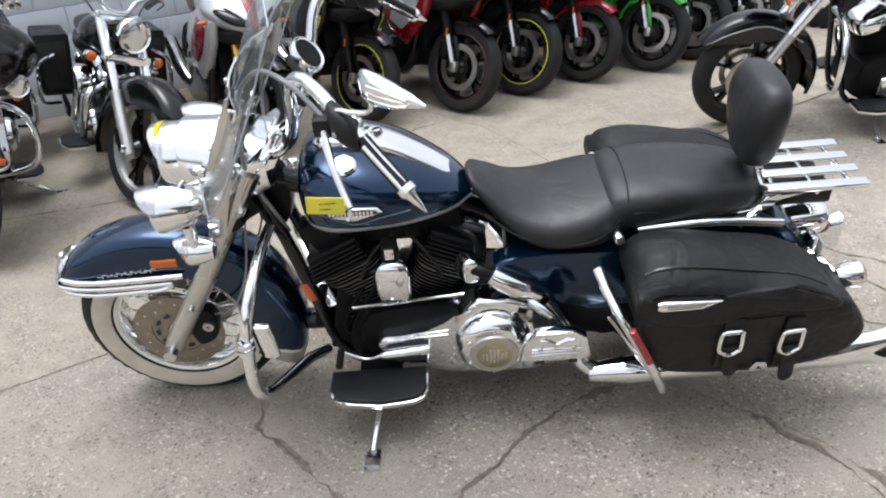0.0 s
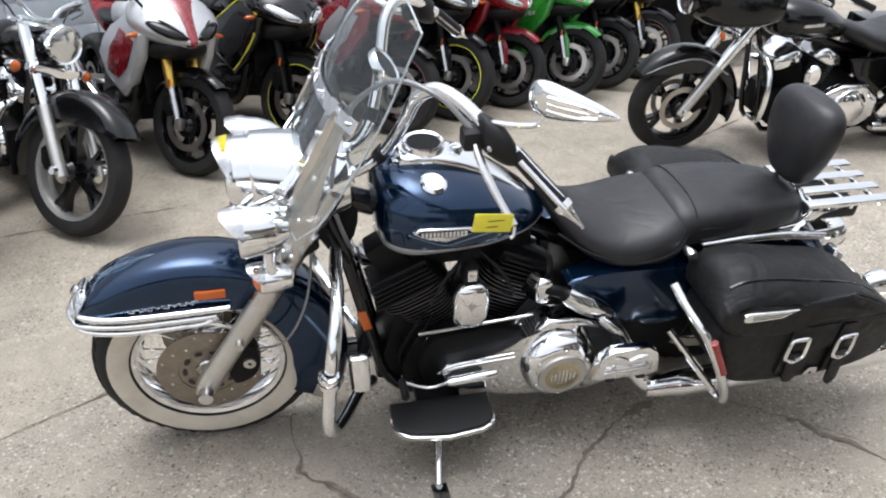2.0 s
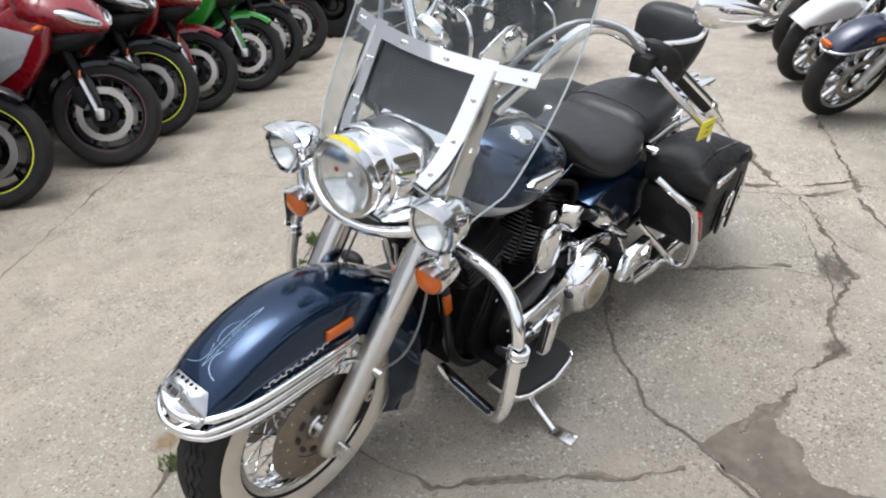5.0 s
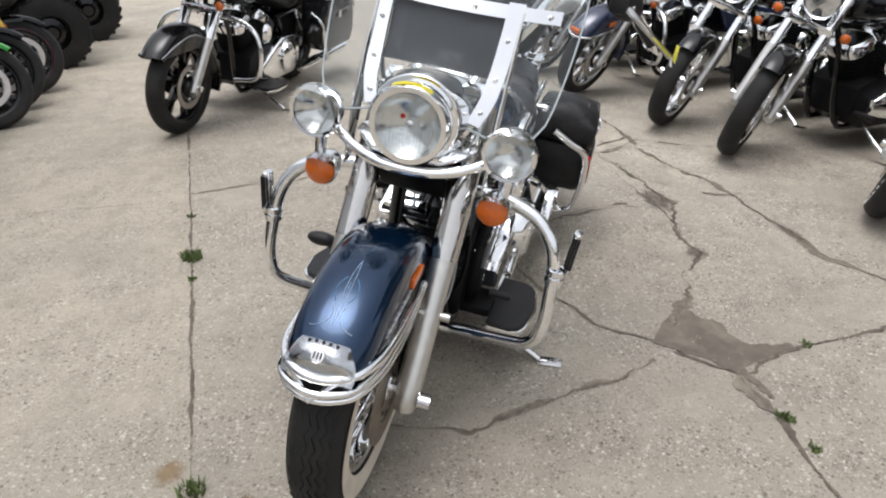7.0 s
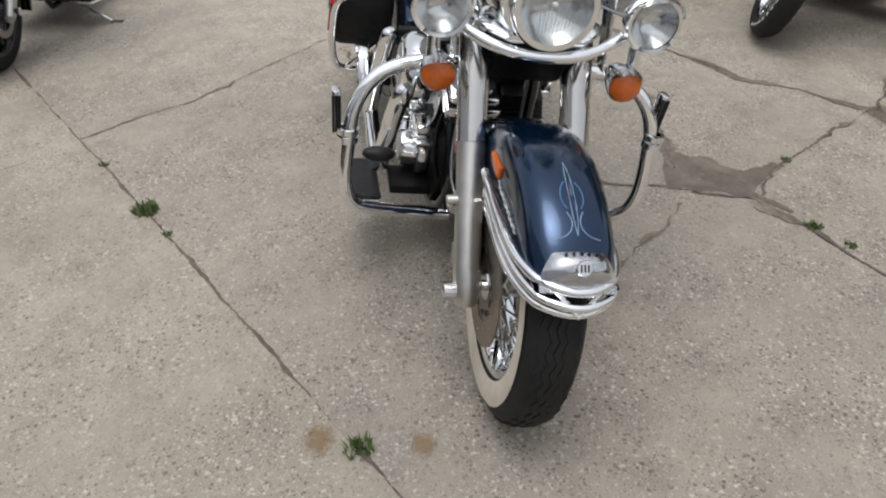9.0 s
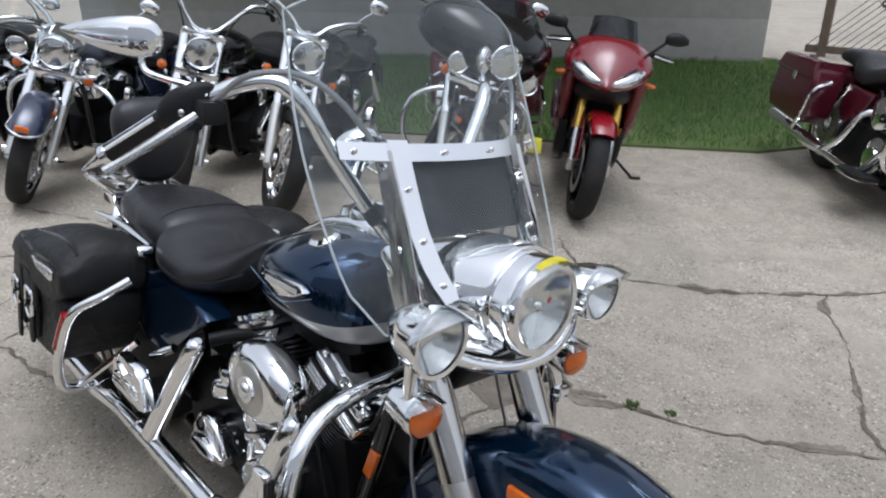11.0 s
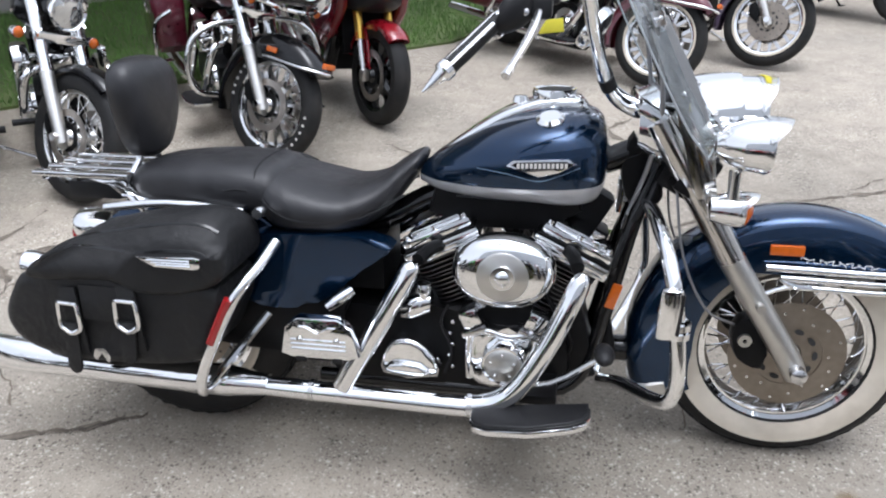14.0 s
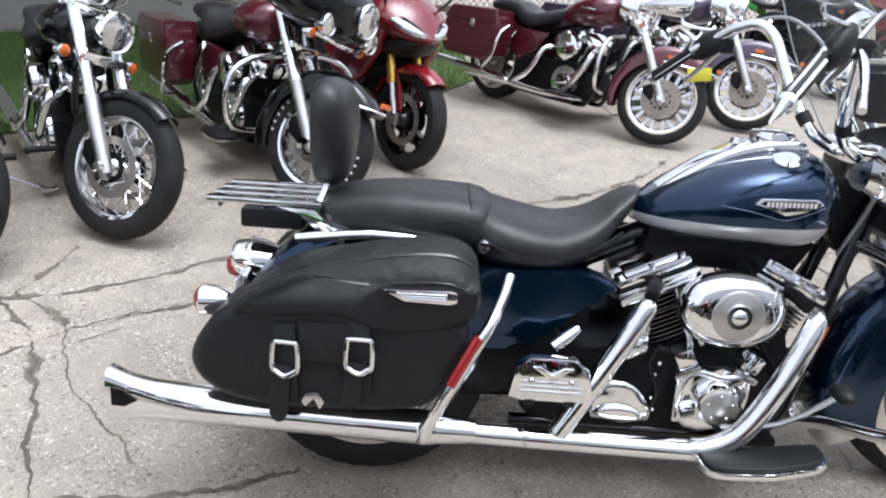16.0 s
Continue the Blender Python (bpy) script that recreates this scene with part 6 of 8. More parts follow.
def cruiser(name, m, label, paint, group, fork=CHROME, front_style="cast", fairing=None, bags=None, guard=False, deep_fender=True, shine=CHROME, case=IRON,
            screen=False, lamps=1, whitewall=False, high_bars=False, markers=False, rotor=0.14, top_box=False, pin=None, fender_paint=None, R=0.315, saddle=None, wheel_mat=None, letters=False, steer=0.0, rim=None, bead=0.228):
    """A V-twin cruiser or tourer with its main parts."""
    b = thing(name, m, label, "motorcycle", group)
    kw = dict(cast=9, rim_mat=wheel_mat or CHROME, spoke_mat=wheel_mat or CHROME_DULL) if front_style == "cast" else dict(spokes=32)
    if front_style == "five":
        kw = dict(cast=5, rim_mat=rim or wheel_mat or GLOSS_BLACK, spoke_mat=wheel_mat or GLOSS_BLACK)
    wheel(b, "front_wheel", (-0.80, 0, R), R, 0.056, bead, whitewall, rotor=rotor, rotor_y=0.07, letters=letters, seg=40, **kw)
    kw2 = dict(kw)
    if "spokes" in kw2:
        kw2["spokes"] = 20
    wheel(b, "rear_wheel", (0.80, 0, R), R, 0.070, 0.210, whitewall, rotor=0.13, rotor_y=-0.08, seg=36, **kw2)
    fp = fender_paint or paint
    if deep_fender:
        fender = part("front_fender", fender_shell(-0.80, R, -18, 142, R + 0.072, lambda a: min(R + 0.06, 0.235 / max(math.sin(radians(a)), 0.3)) if a > 62 else R - 0.04 + (62 - a) / 62 * 0.05, 0.088, 28), fp, b, "deep painted front fender")
        if pin:
            for s in (1, -1):
                part("fender_stripe", tube([(-1.08, s * 0.072, R + 0.235), (-0.95, s * 0.0905, R + 0.30), (-0.75, s * 0.0905, R + 0.325), (-0.55, s * 0.0905, R + 0.22)], 0.004, 5, 3), pin, fender)
        if markers:
            for s in (1, -1):
                part("side_marker", block((-0.79, s * 0.092, R + 0.295), (0.07, 0.012, 0.028), 0.004), AMBER, fender)
            part("fender_rail", rail_round(R + 0.255, -0.74, 0.098, -1.12, 0.008), CHROME, fender)
            part("tip_lamp", block((-1.115, 0, R + 0.285), (0.03, 0.075, 0.03), 0.008), AMBER, fender, "amber fender tip lamp")
    else:
        part("front_fender", fender_shell(-0.80, R, 25, 125, R + 0.035, lambda a: R - 0.01, 0.068, 22), fp, b, "short front fender")
    rakex = lambda z: -0.80 + (z - R) * 0.62
    for s in (1, -1):
        leg = part("fork_leg", tube([(rakex(R - 0.03) - 0.005, s * 0.105, R - 0.03), (rakex(R), s * 0.105, R), (rakex(0.60), s * 0.105, 0.60)], [0.026, 0.032, 0.033], 14, 2), ALLOY if fork is CHROME else fork, b, "fork lower leg")
        part("fork_tube", tube([(rakex(0.59), s * 0.105, 0.59), (rakex(0.98), s * 0.105, 0.98)], 0.0275 if not fairing else 0.034, 14, 1), fork, b, "chrome fork tube")
        part("axle_cap", spin([(0.0, -0.012), (0.02, -0.012), (0.02, 0.012), (0.0, 0.012)], (rakex(R), s * 0.142, R), "y", 12), CHROME, leg)
        part("brake_caliper", slab([(-0.73, 0.29), (-0.66, 0.33), (-0.645, 0.40), (-0.68, 0.43), (-0.735, 0.38)], s * 0.06, s * 0.105, 0.01), IRON, b)
    part("triple_clamp", block((rakex(0.76), 0, 0.76), (0.08, 0.26, 0.05), 0.014), fork, b)
    part("upper_clamp", block((rakex(0.97), 0, 0.97), (0.08, 0.27, 0.035), 0.012), CHROME, b)
    hz = 0.90 if not fairing else 0.98
    hx = rakex(hz) - 0.13
    if fairing:
        fr = part("fairing", loft([(-0.86, 0, 0.985, 0.10, 0.07, 2.2), (-0.83, 0, 0.99, 0.19, 0.11, 2.4), (-0.77, 0, 1.00, 0.275, 0.145, 2.5), (-0.68, 0, 1.02, 0.36, 0.17, 2.6), (-0.58, 0, 1.03, 0.405, 0.165, 2.6), (-0.50, 0, 1.03, 0.40, 0.145, 2.6)], 36, 4), fairing, b, "batwing front fairing")
        part("inner_fairing", loft([(-0.51, 0, 1.03, 0.375, 0.125, 2.6), (-0.47, 0, 1.03, 0.35, 0.11, 2.6)], 30, 1), MATT_BLACK, fr)
        bm = bmesh.new()
        rings = []
        for j in range(6):
            v = j / 5
            rings.append([(-0.72 + 0.16 * v + 1.0 * (u * (0.26 - 0.05 * v * v)) ** 2, u * (0.26 - 0.05 * v * v), 1.145 + 0.13 * v) for u in (i / 8 - 1 for i in range(17))])
        skin(bm, rings, closed=False, caps=False)
        bmesh.ops.solidify(bm, geom=bm.faces[:], thickness=0.004)
        part("screen", bm, SMOKE, fr, "smoked wind screen")
        round_lamp(b, "headlamp", -0.875, 0, 0.985, 0.088, "round headlamp in the fairing")
        if lamps > 1:
            for s in (1, -1):
                round_lamp(b, "passing_lamp", -0.80, s * 0.22, 0.90, 0.055, "round chrome passing lamp")
            part("lamp_bar", tube([(-0.74, 0.25, 0.845), (-0.79, 0.12, 0.83), (-0.80, 0, 0.825), (-0.79, -0.12, 0.83), (-0.74, -0.25, 0.845)], 0.012, 8, 3), CHROME, b)
    else:
        round_lamp(b, "headlamp", hx, 0, hz, 0.092, "round chrome headlamp", shine)
        if lamps > 1:
            for s in (1, -1):
                round_lamp(b, "passing_lamp", hx + 0.03, s * 0.21, hz - 0.035, 0.056, "round chrome passing lamp")
            part("lamp_bar", tube([(hx + 0.06, 0.24, hz - 0.10), (hx + 0.03, 0.10, hz - 0.13), (hx + 0.03, -0.10, hz - 0.13), (hx + 0.06, -0.24, hz - 0.10)], 0.012, 8, 3), CHROME, b)
            part("nacelle", loft([(hx + 0.03, 0, hz, 0.10, 0.10, 2), (hx + 0.12, 0, hz, 0.13, 0.12, 2.3), (hx + 0.24, 0, hz + 0.02, 0.13, 0.10, 2.6)], 24, 2), CHROME, b)
    top = 1.16 if high_bars else 1.08
    hb = [(-0.40, 0.05, 1.0), (-0.37, 0.12, 1.06), (-0.34, 0.24, top + 0.04), (-0.27, 0.33, top + 0.05), (-0.12, 0.40, top), (0.0, 0.43, top - 0.05)]
    bar2 = part("handlebar", tube(both(hb[::-1]) + hb, 0.0135, 10, 4), CHROME, b, "chrome handlebar")
    for s in (1, -1):
        part("grip", tube([(-0.13, s * 0.395, top + 0.003), (0.01, s * 0.432, top - 0.053)], 0.019, 10, 1), MATT_BLACK, bar2)
        part("switch_housing", block((-0.16, s * 0.375, top + 0.015), (0.05, 0.05, 0.045), 0.01), MATT_BLACK, bar2)
        part("lever", tube([(-0.19, s * 0.38, top + 0.015), (-0.15, s * 0.44, top - 0.01), (-0.03, s * 0.475, top - 0.06)], 0.006, 6, 3), CHROME, bar2)
        side_mirror(bar2, -0.20, s * 0.43, top + 0.17, s, CHROME)
        signal(b, hx + 0.05 if not fairing else -0.74, s * (0.20 if not fairing else 0.25), hz - 0.14)
        part("brake_line", tube([(-0.17, s * 0.36, top), (-0.33, s * 0.20, top - 0.02), (-0.42, s * 0.09, 0.90), (-0.48, s * 0.06, 0.70)], 0.005, 6, 3), MATT_BLACK, b)
    if screen:
        bm = bmesh.new()
        rings = [[(-0.58 + 0.24 * v + 0.8 * (u * 0.25) ** 2, u * 0.25 * (1 - 0.25 * v ** 4), 0.95 + 0.44 * v) for u in (i / 8 - 1 for i in range(17))] for v in (j / 8 for j in range(9))]
        skin(bm, rings, closed=False, caps=False)
        bmesh.ops.solidify(bm, geom=bm.faces[:], thickness=0.004)
        part("windshield", bm, SHIELD, b, "clear windshield")
    for s in (1, -1):
        part("down_tube", tube([(-0.42, s * 0.04, 0.86), (-0.34, s * 0.08, 0.60), (-0.26, s * 0.10, 0.20), (-0.08, s * 0.12, 0.15), (0.5, s * 0.12, 0.15)], 0.017, 8, 3), GLOSS_BLACK, b)
    part("backbone", tube([(-0.46, 0, 0.90), (-0.30, 0, 0.83), (0.35, 0, 0.60)], 0.035, 10, 2), GLOSS_BLACK, b)
    twin_engine(b, case, shine)
    tk = part("fuel_tank", loft([(-0.33, 0, 0.86, 0.05, 0.035, 2.2), (-0.31, 0, 0.855, 0.11, 0.085, 2.3), (-0.24, 0, 0.855, 0.165, 0.115, 2.2), (-0.12, 0, 0.85, 0.185, 0.120, 2.2), (0.02, 0, 0.825, 0.165, 0.10, 2.2), (0.14, 0, 0.79, 0.11, 0.07, 2.2), (0.19, 0, 0.775, 0.06, 0.035, 2.1)], 32, 4), paint, b, "teardrop fuel tank")
    part("fuel_cap", spin([(0.0, 0.015), (0.03, 0.012), (0.036, -0.01)], (-0.15, 0.06, 0.965), "z", 16), CHROME, tk)
    part("tank_console", loft([(-0.22, 0, 0.965, 0.04, 0.014, 3), (-0.1, 0, 0.968, 0.05, 0.018, 3), (0.05, 0, 0.925, 0.04, 0.012, 3)], 16, 2), CHROME, tk)
    for s in (1, -1):
        part("tank_badge", slab([(-0.20, 0.86), (-0.06, 0.865), (-0.07, 0.845), (-0.19, 0.84)], s * 0.176, s * 0.188, 0.003), CHROME_DULL, tk)
    part("seat", loft([(0.15, 0, 0.80, 0.05, 0.03, 2.3), (0.25, 0, 0.755, 0.12, 0.055, 2.5), (0.40, 0, 0.70, 0.175, 0.068, 2.5), (0.52, 0, 0.715, 0.175, 0.08, 2.5), (0.60, 0, 0.755, 0.14, 0.07, 2.5), (0.75, 0, 0.775, 0.135, 0.06, 2.5), (0.90, 0, 0.765, 0.10, 0.045, 2.3), (0.94, 0, 0.76, 0.04, 0.02, 2)], 24, 3), VINYL, b, "black stepped seat")
    part("rear_fender", fender_shell(0.80, R, 10, 160, R + 0.085, lambda a: R - 0.02, 0.105, 24), fp, b, "painted rear fender")
    part("tail_lamp", loft([(1.13, 0, 0.58, 0.05, 0.045, 2.4), (1.18, 0, 0.58, 0.055, 0.05, 2.4), (1.21, 0, 0.58, 0.04, 0.035, 2.2)], 14, 2), RED_LENS, b)
    for s in (1, -1):
        part("side_cover", slab([(0.22, 0.62), (0.55, 0.63), (0.60, 0.45), (0.48, 0.38), (0.32, 0.46)], s * 0.12, s * 0.16, 0.02, segs=3), paint, b)
        part("shock_absorber", tube([(0.55, s * 0.15, 0.60), (0.76, s * 0.155, 0.36)], 0.026, 10, 1), CHROME, b)
    if bags:
        for s in (1, -1):
            o = [(0.56, 0.72), (0.52, 0.62), (0.56, 0.38), (0.64, 0.32), (1.10, 0.33), (1.16, 0.42), (1.14, 0.60), (1.06, 0.70)]
            bg = part("saddlebag", slab(o, s * 0.20, s * 0.40, 0.03, segs=3), bags, b, "saddlebag")
            part("bag_lid", slab([(0.54, 0.60), (0.55, 0.735), (1.06, 0.72), (1.15, 0.61)], s * 0.195, s * 0.412, 0.025, segs=3), bags, bg)
            part("bag_latch", block((0.80, s * 0.413, 0.60), (0.05, 0.012, 0.06), 0.005), CHROME, bg)
            rl = [(0.50, 0.30, 0.62), (0.50, 0.40, 0.55), (0.53, 0.42, 0.38), (0.62, 0.40, 0.28), (0.72, 0.30, 0.25)]
            part("bag_guard", tube([(x, s * y, z) for x, y, z in rl], 0.0125, 8, 4), CHROME, b)
    if top_box:
        tb = part("top_box", loft([(0.88, 0, 0.96, 0.20, 0.13, 4), (0.92, 0, 0.97, 0.24, 0.15, 4), (1.20, 0, 0.97, 0.24, 0.15, 4), (1.26, 0, 0.96, 0.19, 0.11, 4)], 28, 2), paint, b, "painted hard luggage box")
        part("box_rack", tube([(0.85, 0.2, 0.80), (1.2, 0.2, 0.80), (1.25, 0, 0.80), (1.2, -0.2, 0.80), (0.85, -0.2, 0.80)], 0.011, 8, 3), CHROME, tb)
        part("box_backrest", block((0.87, 0, 1.0), (0.06, 0.32, 0.18), 0.025), VINYL, tb)
    if guard:
        g = [(-0.40, 0.05, 0.70), (-0.42, 0.22, 0.69), (-0.44, 0.34, 0.62), (-0.45, 0.38, 0.48), (-0.44, 0.34, 0.34), (-0.38, 0.15, 0.28)]
        for s in (1, -1):
            part("engine_guard", tube([(x, s * y, z) for x, y, z in g], 0.0165, 10, 4), CHROME, b, "chrome engine guard bar")
    for s in (1, -1):
        if guard or bags:
            o = [(-0.28, s * 0.24), (-0.28, s * 0.35), (-0.20, s * 0.385), (-0.05, s * 0.385), (0.0, s * 0.35), (0.0, s * 0.24)]
            fb2 = part("floorboard", slab(o, 0.20, 0.215, 0.004, axis="z"), CHROME, b)
            part("floorboard_rubber", slab([(x * 0.95, y * 0.98) for x, y in o], 0.2155, 0.226, 0.003, axis="z"), MATT_BLACK, fb2)
            part("floorboard_mount", block((-0.14, s * 0.19, 0.205), (0.10, 0.14, 0.025), 0.008), IRON, b)
        else:
            part("foot_peg", tube([(-0.20, s * 0.13, 0.26), (-0.20, s * 0.31, 0.26)], [0.012, 0.02], 10, 1), MATT_BLACK, b)
    part("exhaust_header", tube([(-0.20, 0.12, 0.54), (-0.25, 0.19, 0.52), (-0.20, 0.23, 0.38), (-0.08, 0.25, 0.22), (0.10, 0.25, 0.19), (0.55, 0.25, 0.20)], 0.025, 12, 4), CHROME, b, "chrome exhaust pipe")
    part("rear_exhaust_header", tube([(0.15, 0.12, 0.53), (0.20, 0.20, 0.50), (0.26, 0.24, 0.33), (0.40, 0.25, 0.215)], 0.024, 12, 3), CHROME, b)
    for s in ((1, -1) if bags else (1,)):
        part("muffler", loft([(0.45, s * 0.25, 0.20, 0.028, 0.028, 2), (0.58, s * 0.255, 0.205, 0.043, 0.043, 2), (1.20, s * 0.27, 0.235, 0.046, 0.046, 2), (1.25, s * 0.27, 0.238, 0.036, 0.036, 2)], 16, 2), CHROME, b, "chrome muffler")
    sd2 = part("side_stand", tube([(-0.10, -0.15, 0.19), (-0.14, -0.29, 0.13), (-0.165, -0.42, 0.070)], 0.011, 8, 2), CHROME_DULL, b)
    part("stand_foot", block((-0.165, -0.45, 0.066), (0.05, 0.075, 0.012), 0.003, turn=Matrix.Rotation(radians(-8), 4, "X")), CHROME_DULL, sd2)
    if saddle:
        part("passenger_backrest", loft([(0.86, 0, 0.95, 0.06, 0.03, 2.4), (0.96, 0, 0.96, 0.11, 0.04, 2.4), (1.04, 0, 0.97, 0.10, 0.03, 2.3)], 18, 2, "z"), VINYL, b)
    turn_front(b, steer, 0.62)
    return b


def sport(name, m, label, paint, second, group, fork=IRON, tape=None, accent=None, lamp_style=2, wheel_mat=None, disc_mat=None, tail=None, steer=0.0, belly=None, stripe=None, lamp_mat=None, trim=None):
    """A full-fairing sport motorcycle with its main parts."""
    b = thing(name, m, label, "motorcycle", group)
    wm = wheel_mat or GLOSS_BLACK
    R = 0.302
    wheel(b, "front_wheel", (-0.80, 0, R), R, 0.060, 0.216, cast=5, rotor=0.155, rotor_y=0.062, rim_mat=wm, spoke_mat=wm, rim_tape=tape, seg=44)
    wheel(b, "rear_wheel", (0.62, 0, R + 0.008), R + 0.008, 0.090, 0.216, cast=5, rotor=0.11, rotor_y=-0.08, rim_mat=wm, spoke_mat=wm, rim_tape=tape, seg=36)
    fd = part("front_fender", fender_shell(-0.80, R, 12, 128, R + 0.034, lambda a: R - 0.03 if 40 < a < 100 else R - 0.002, 0.074, 26), accent or paint, b, "short front fender")
    fork_x = lambda z: -0.785 + (z - R) * 0.45
    for s in (1, -1):
        part("fender_mount", slab([(-0.80, 0.34), (-0.72, 0.36), (-0.655, 0.52), (-0.70, 0.56), (-0.76, 0.48)], s * 0.070, s * 0.080, 0.003), accent or paint, fd)
        leg = part("fork_slider", tube([(fork_x(R), s * 0.105, R - 0.02), (fork_x(0.55), s * 0.105, 0.55)], 0.021, 12, 1), IRON if trim else CHROME_DULL, b)
        part("fork_foot", block((-0.79, s * 0.105, R), (0.05, 0.045, 0.07), 0.012), ALLOY, leg)
        part("fork_tube", tube([(fork_x(0.50), s * 0.105, 0.50), (fork_x(0.92), s * 0.105, 0.92)], 0.028, 14, 1), fork, b, "upside down fork tube")
        part("brake_caliper", slab([(-0.70, 0.33), (-0.645, 0.37), (-0.65, 0.45), (-0.70, 0.46), (-0.725, 0.38)], s * 0.068, s * 0.12, 0.01), IRON, b, "black brake caliper")
        part("fork_reflector", block((fork_x(0.52) - 0.02, s * 0.138, 0.52), (0.012, 0.008, 0.05), 0.003), AMBER, b)
    # nose fairing
    nose = [(-0.905, 0, 0.788, 0.012, 0.010, 1.6), (-0.875, 0, 0.797, 0.065, 0.034, 1.55), (-0.83, 0, 0.815, 0.140, 0.070, 1.55), (-0.76, 0, 0.842, 0.205, 0.112, 1.6), (-0.66, 0, 0.868, 0.250, 0.142, 1.8), (-0.56, 0, 0.885, 0.245, 0.135, 2.2), (-0.50, 0, 0.89, 0.225, 0.11, 2.6)]
    ns = part("nose_fairing", loft(nose, 32, 4), paint, b, "pointed nose fairing")
    if stripe:
        part("nose_stripe", loft([(-0.912, 0, 0.784, 0.014, 0.016, 1.8), (-0.88, 0, 0.800, 0.034, 0.038, 1.7), (-0.83, 0, 0.828, 0.060, 0.068, 1.7), (-0.76, 0, 0.868, 0.105, 0.096, 1.7), (-0.68, 0, 0.902, 0.150, 0.116, 1.8)], 18, 3), stripe, ns, "centre stripe of the nose")
    part("chin", loft([(-0.845, 0, 0.765, 0.06, 0.02, 2.4), (-0.78, 0, 0.74, 0.13, 0.045, 2.4), (-0.66, 0, 0.72, 0.17, 0.07, 2.4), (-0.55, 0, 0.72, 0.17, 0.08, 2.4)], 20, 3), MATT_BLACK, ns)
    part("nose_intake", block((-0.868, 0, 0.775), (0.03, 0.07, 0.03), 0.008), MATT_BLACK, ns)
    for s in (1, -1):
        part("headlamp", loft([(-0.890, s * 0.045, 0.808, 0.020, 0.012, 2), (-0.866, s * 0.080, 0.820, 0.038, 0.024, 2.2), (-0.814, s * 0.126, 0.842, 0.046, 0.030, 2.2), (-0.764, s * 0.168, 0.862, 0.034, 0.024, 2.2), (-0.725, s * 0.196, 0.87, 0.014, 0.012, 2)], 18, 3), lamp_mat or LENS, ns, "slanted headlamp")
        part("lamp_brow", tube([(-0.878, s * 0.05, 0.828), (-0.845, s * 0.09, 0.858), (-0.78, s * 0.14, 0.888), (-0.71, s * 0.185, 0.89)], 0.007, 6, 3), MATT_BLACK, ns)
    bm = bmesh.new()
    rings = [[(-0.73 + 0.27 * v + 2.2 * (u * 0.15) ** 2, u * (0.155 - 0.03 * v), 0.945 + 0.17 * v - 0.9 * (u * 0.15) ** 2) for u in (i / 6 - 1 for i in range(13))] for v in (j / 6 for j in range(7))]
    skin(bm, rings, closed=False, caps=False)
    bmesh.ops.solidify(bm, geom=bm.faces[:], thickness=0.004)
    part("screen", bm, SMOKE, ns, "dark smoked wind screen")
    # side fairings and belly
    for s in (1, -1):
        upper = [(-0.70, 0.80), (-0.66, 0.66), (-0.52, 0.50), (-0.40, 0.40), (-0.14, 0.48), (-0.02, 0.60), (-0.12, 0.72), (-0.28, 0.80), (-0.50, 0.90)]
        sf = part("side_fairing", slab(upper, s * 0.165, s * 0.232, 0.028, segs=3), paint, b, "painted side fairing")
        low = [(-0.52, 0.49), (-0.42, 0.26), (-0.30, 0.17), (0.10, 0.15), (0.24, 0.19), (0.20, 0.28), (-0.04, 0.34), (-0.14, 0.44), (-0.36, 0.42)]
        part("belly_fairing", slab(low, s * 0.13, s * 0.205, 0.026, segs=3), belly or GLOSS_BLACK, b, "lower side fairing")
        panel = [(-0.62, 0.755), (-0.50, 0.585), (-0.36, 0.50), (-0.17, 0.545), (-0.25, 0.67), (-0.42, 0.80)]
        part("fairing_panel", slab(panel, s * 0.231, s * 0.238, 0.004), second, sf)
        bm = bmesh.new()
        for k in range(6):
            block((-0.54 + 0.045 * k, s * 0.2395, 0.665 - 0.012 * k), (0.030, 0.003, 0.032), 0.001, bm)
        part("fairing_marking", bm, paint if second is WHITE else second if second is not paint else SILVER, sf, "row of plain coloured bars")
        if trim:
            for line in ([(-0.69, 0.815), (-0.50, 0.885), (-0.28, 0.785), (-0.13, 0.705), (-0.035, 0.60)], [(-0.665, 0.70), (-0.645, 0.66), (-0.52, 0.52), (-0.40, 0.425)]):
                part("trim_line", tube([(x, s * 0.229, z) for x, z in line], 0.006, 6, 4), trim, sf, "yellow edge line")
        part("radiator_vent", slab([(-0.36, 0.60), (-0.30, 0.50), (-0.18, 0.52), (-0.22, 0.62)], s * 0.2305, s * 0.235, 0.002), MATT_BLACK, sf)
        part("clip_on", tube([(-0.52, s * 0.12, 0.93), (-0.45, s * 0.25, 0.94), (-0.40, s * 0.34, 0.925)], 0.012, 8, 2), IRON, b)
        part("grip", tube([(-0.45, s * 0.25, 0.94), (-0.39, s * 0.36, 0.92)], 0.018, 8, 1), MATT_BLACK, b)
        part("lever", tube([(-0.51, s * 0.25, 0.945), (-0.50, s * 0.31, 0.935), (-0.44, s * 0.38, 0.92)], 0.006, 6, 2), CHROME_DULL, b)
        mir2 = part("mirror", loft([(s * 0.27, -0.67, 1.06, 0.012, 0.018, 2), (s * 0.30, -0.67, 1.065, 0.024, 0.034, 2.2), (s * 0.36, -0.66, 1.065, 0.024, 0.034, 2.2), (s * 0.40, -0.65, 1.06, 0.010, 0.014, 2)], 14, 2, "y"), MATT_BLACK, b, "black fairing mirror")
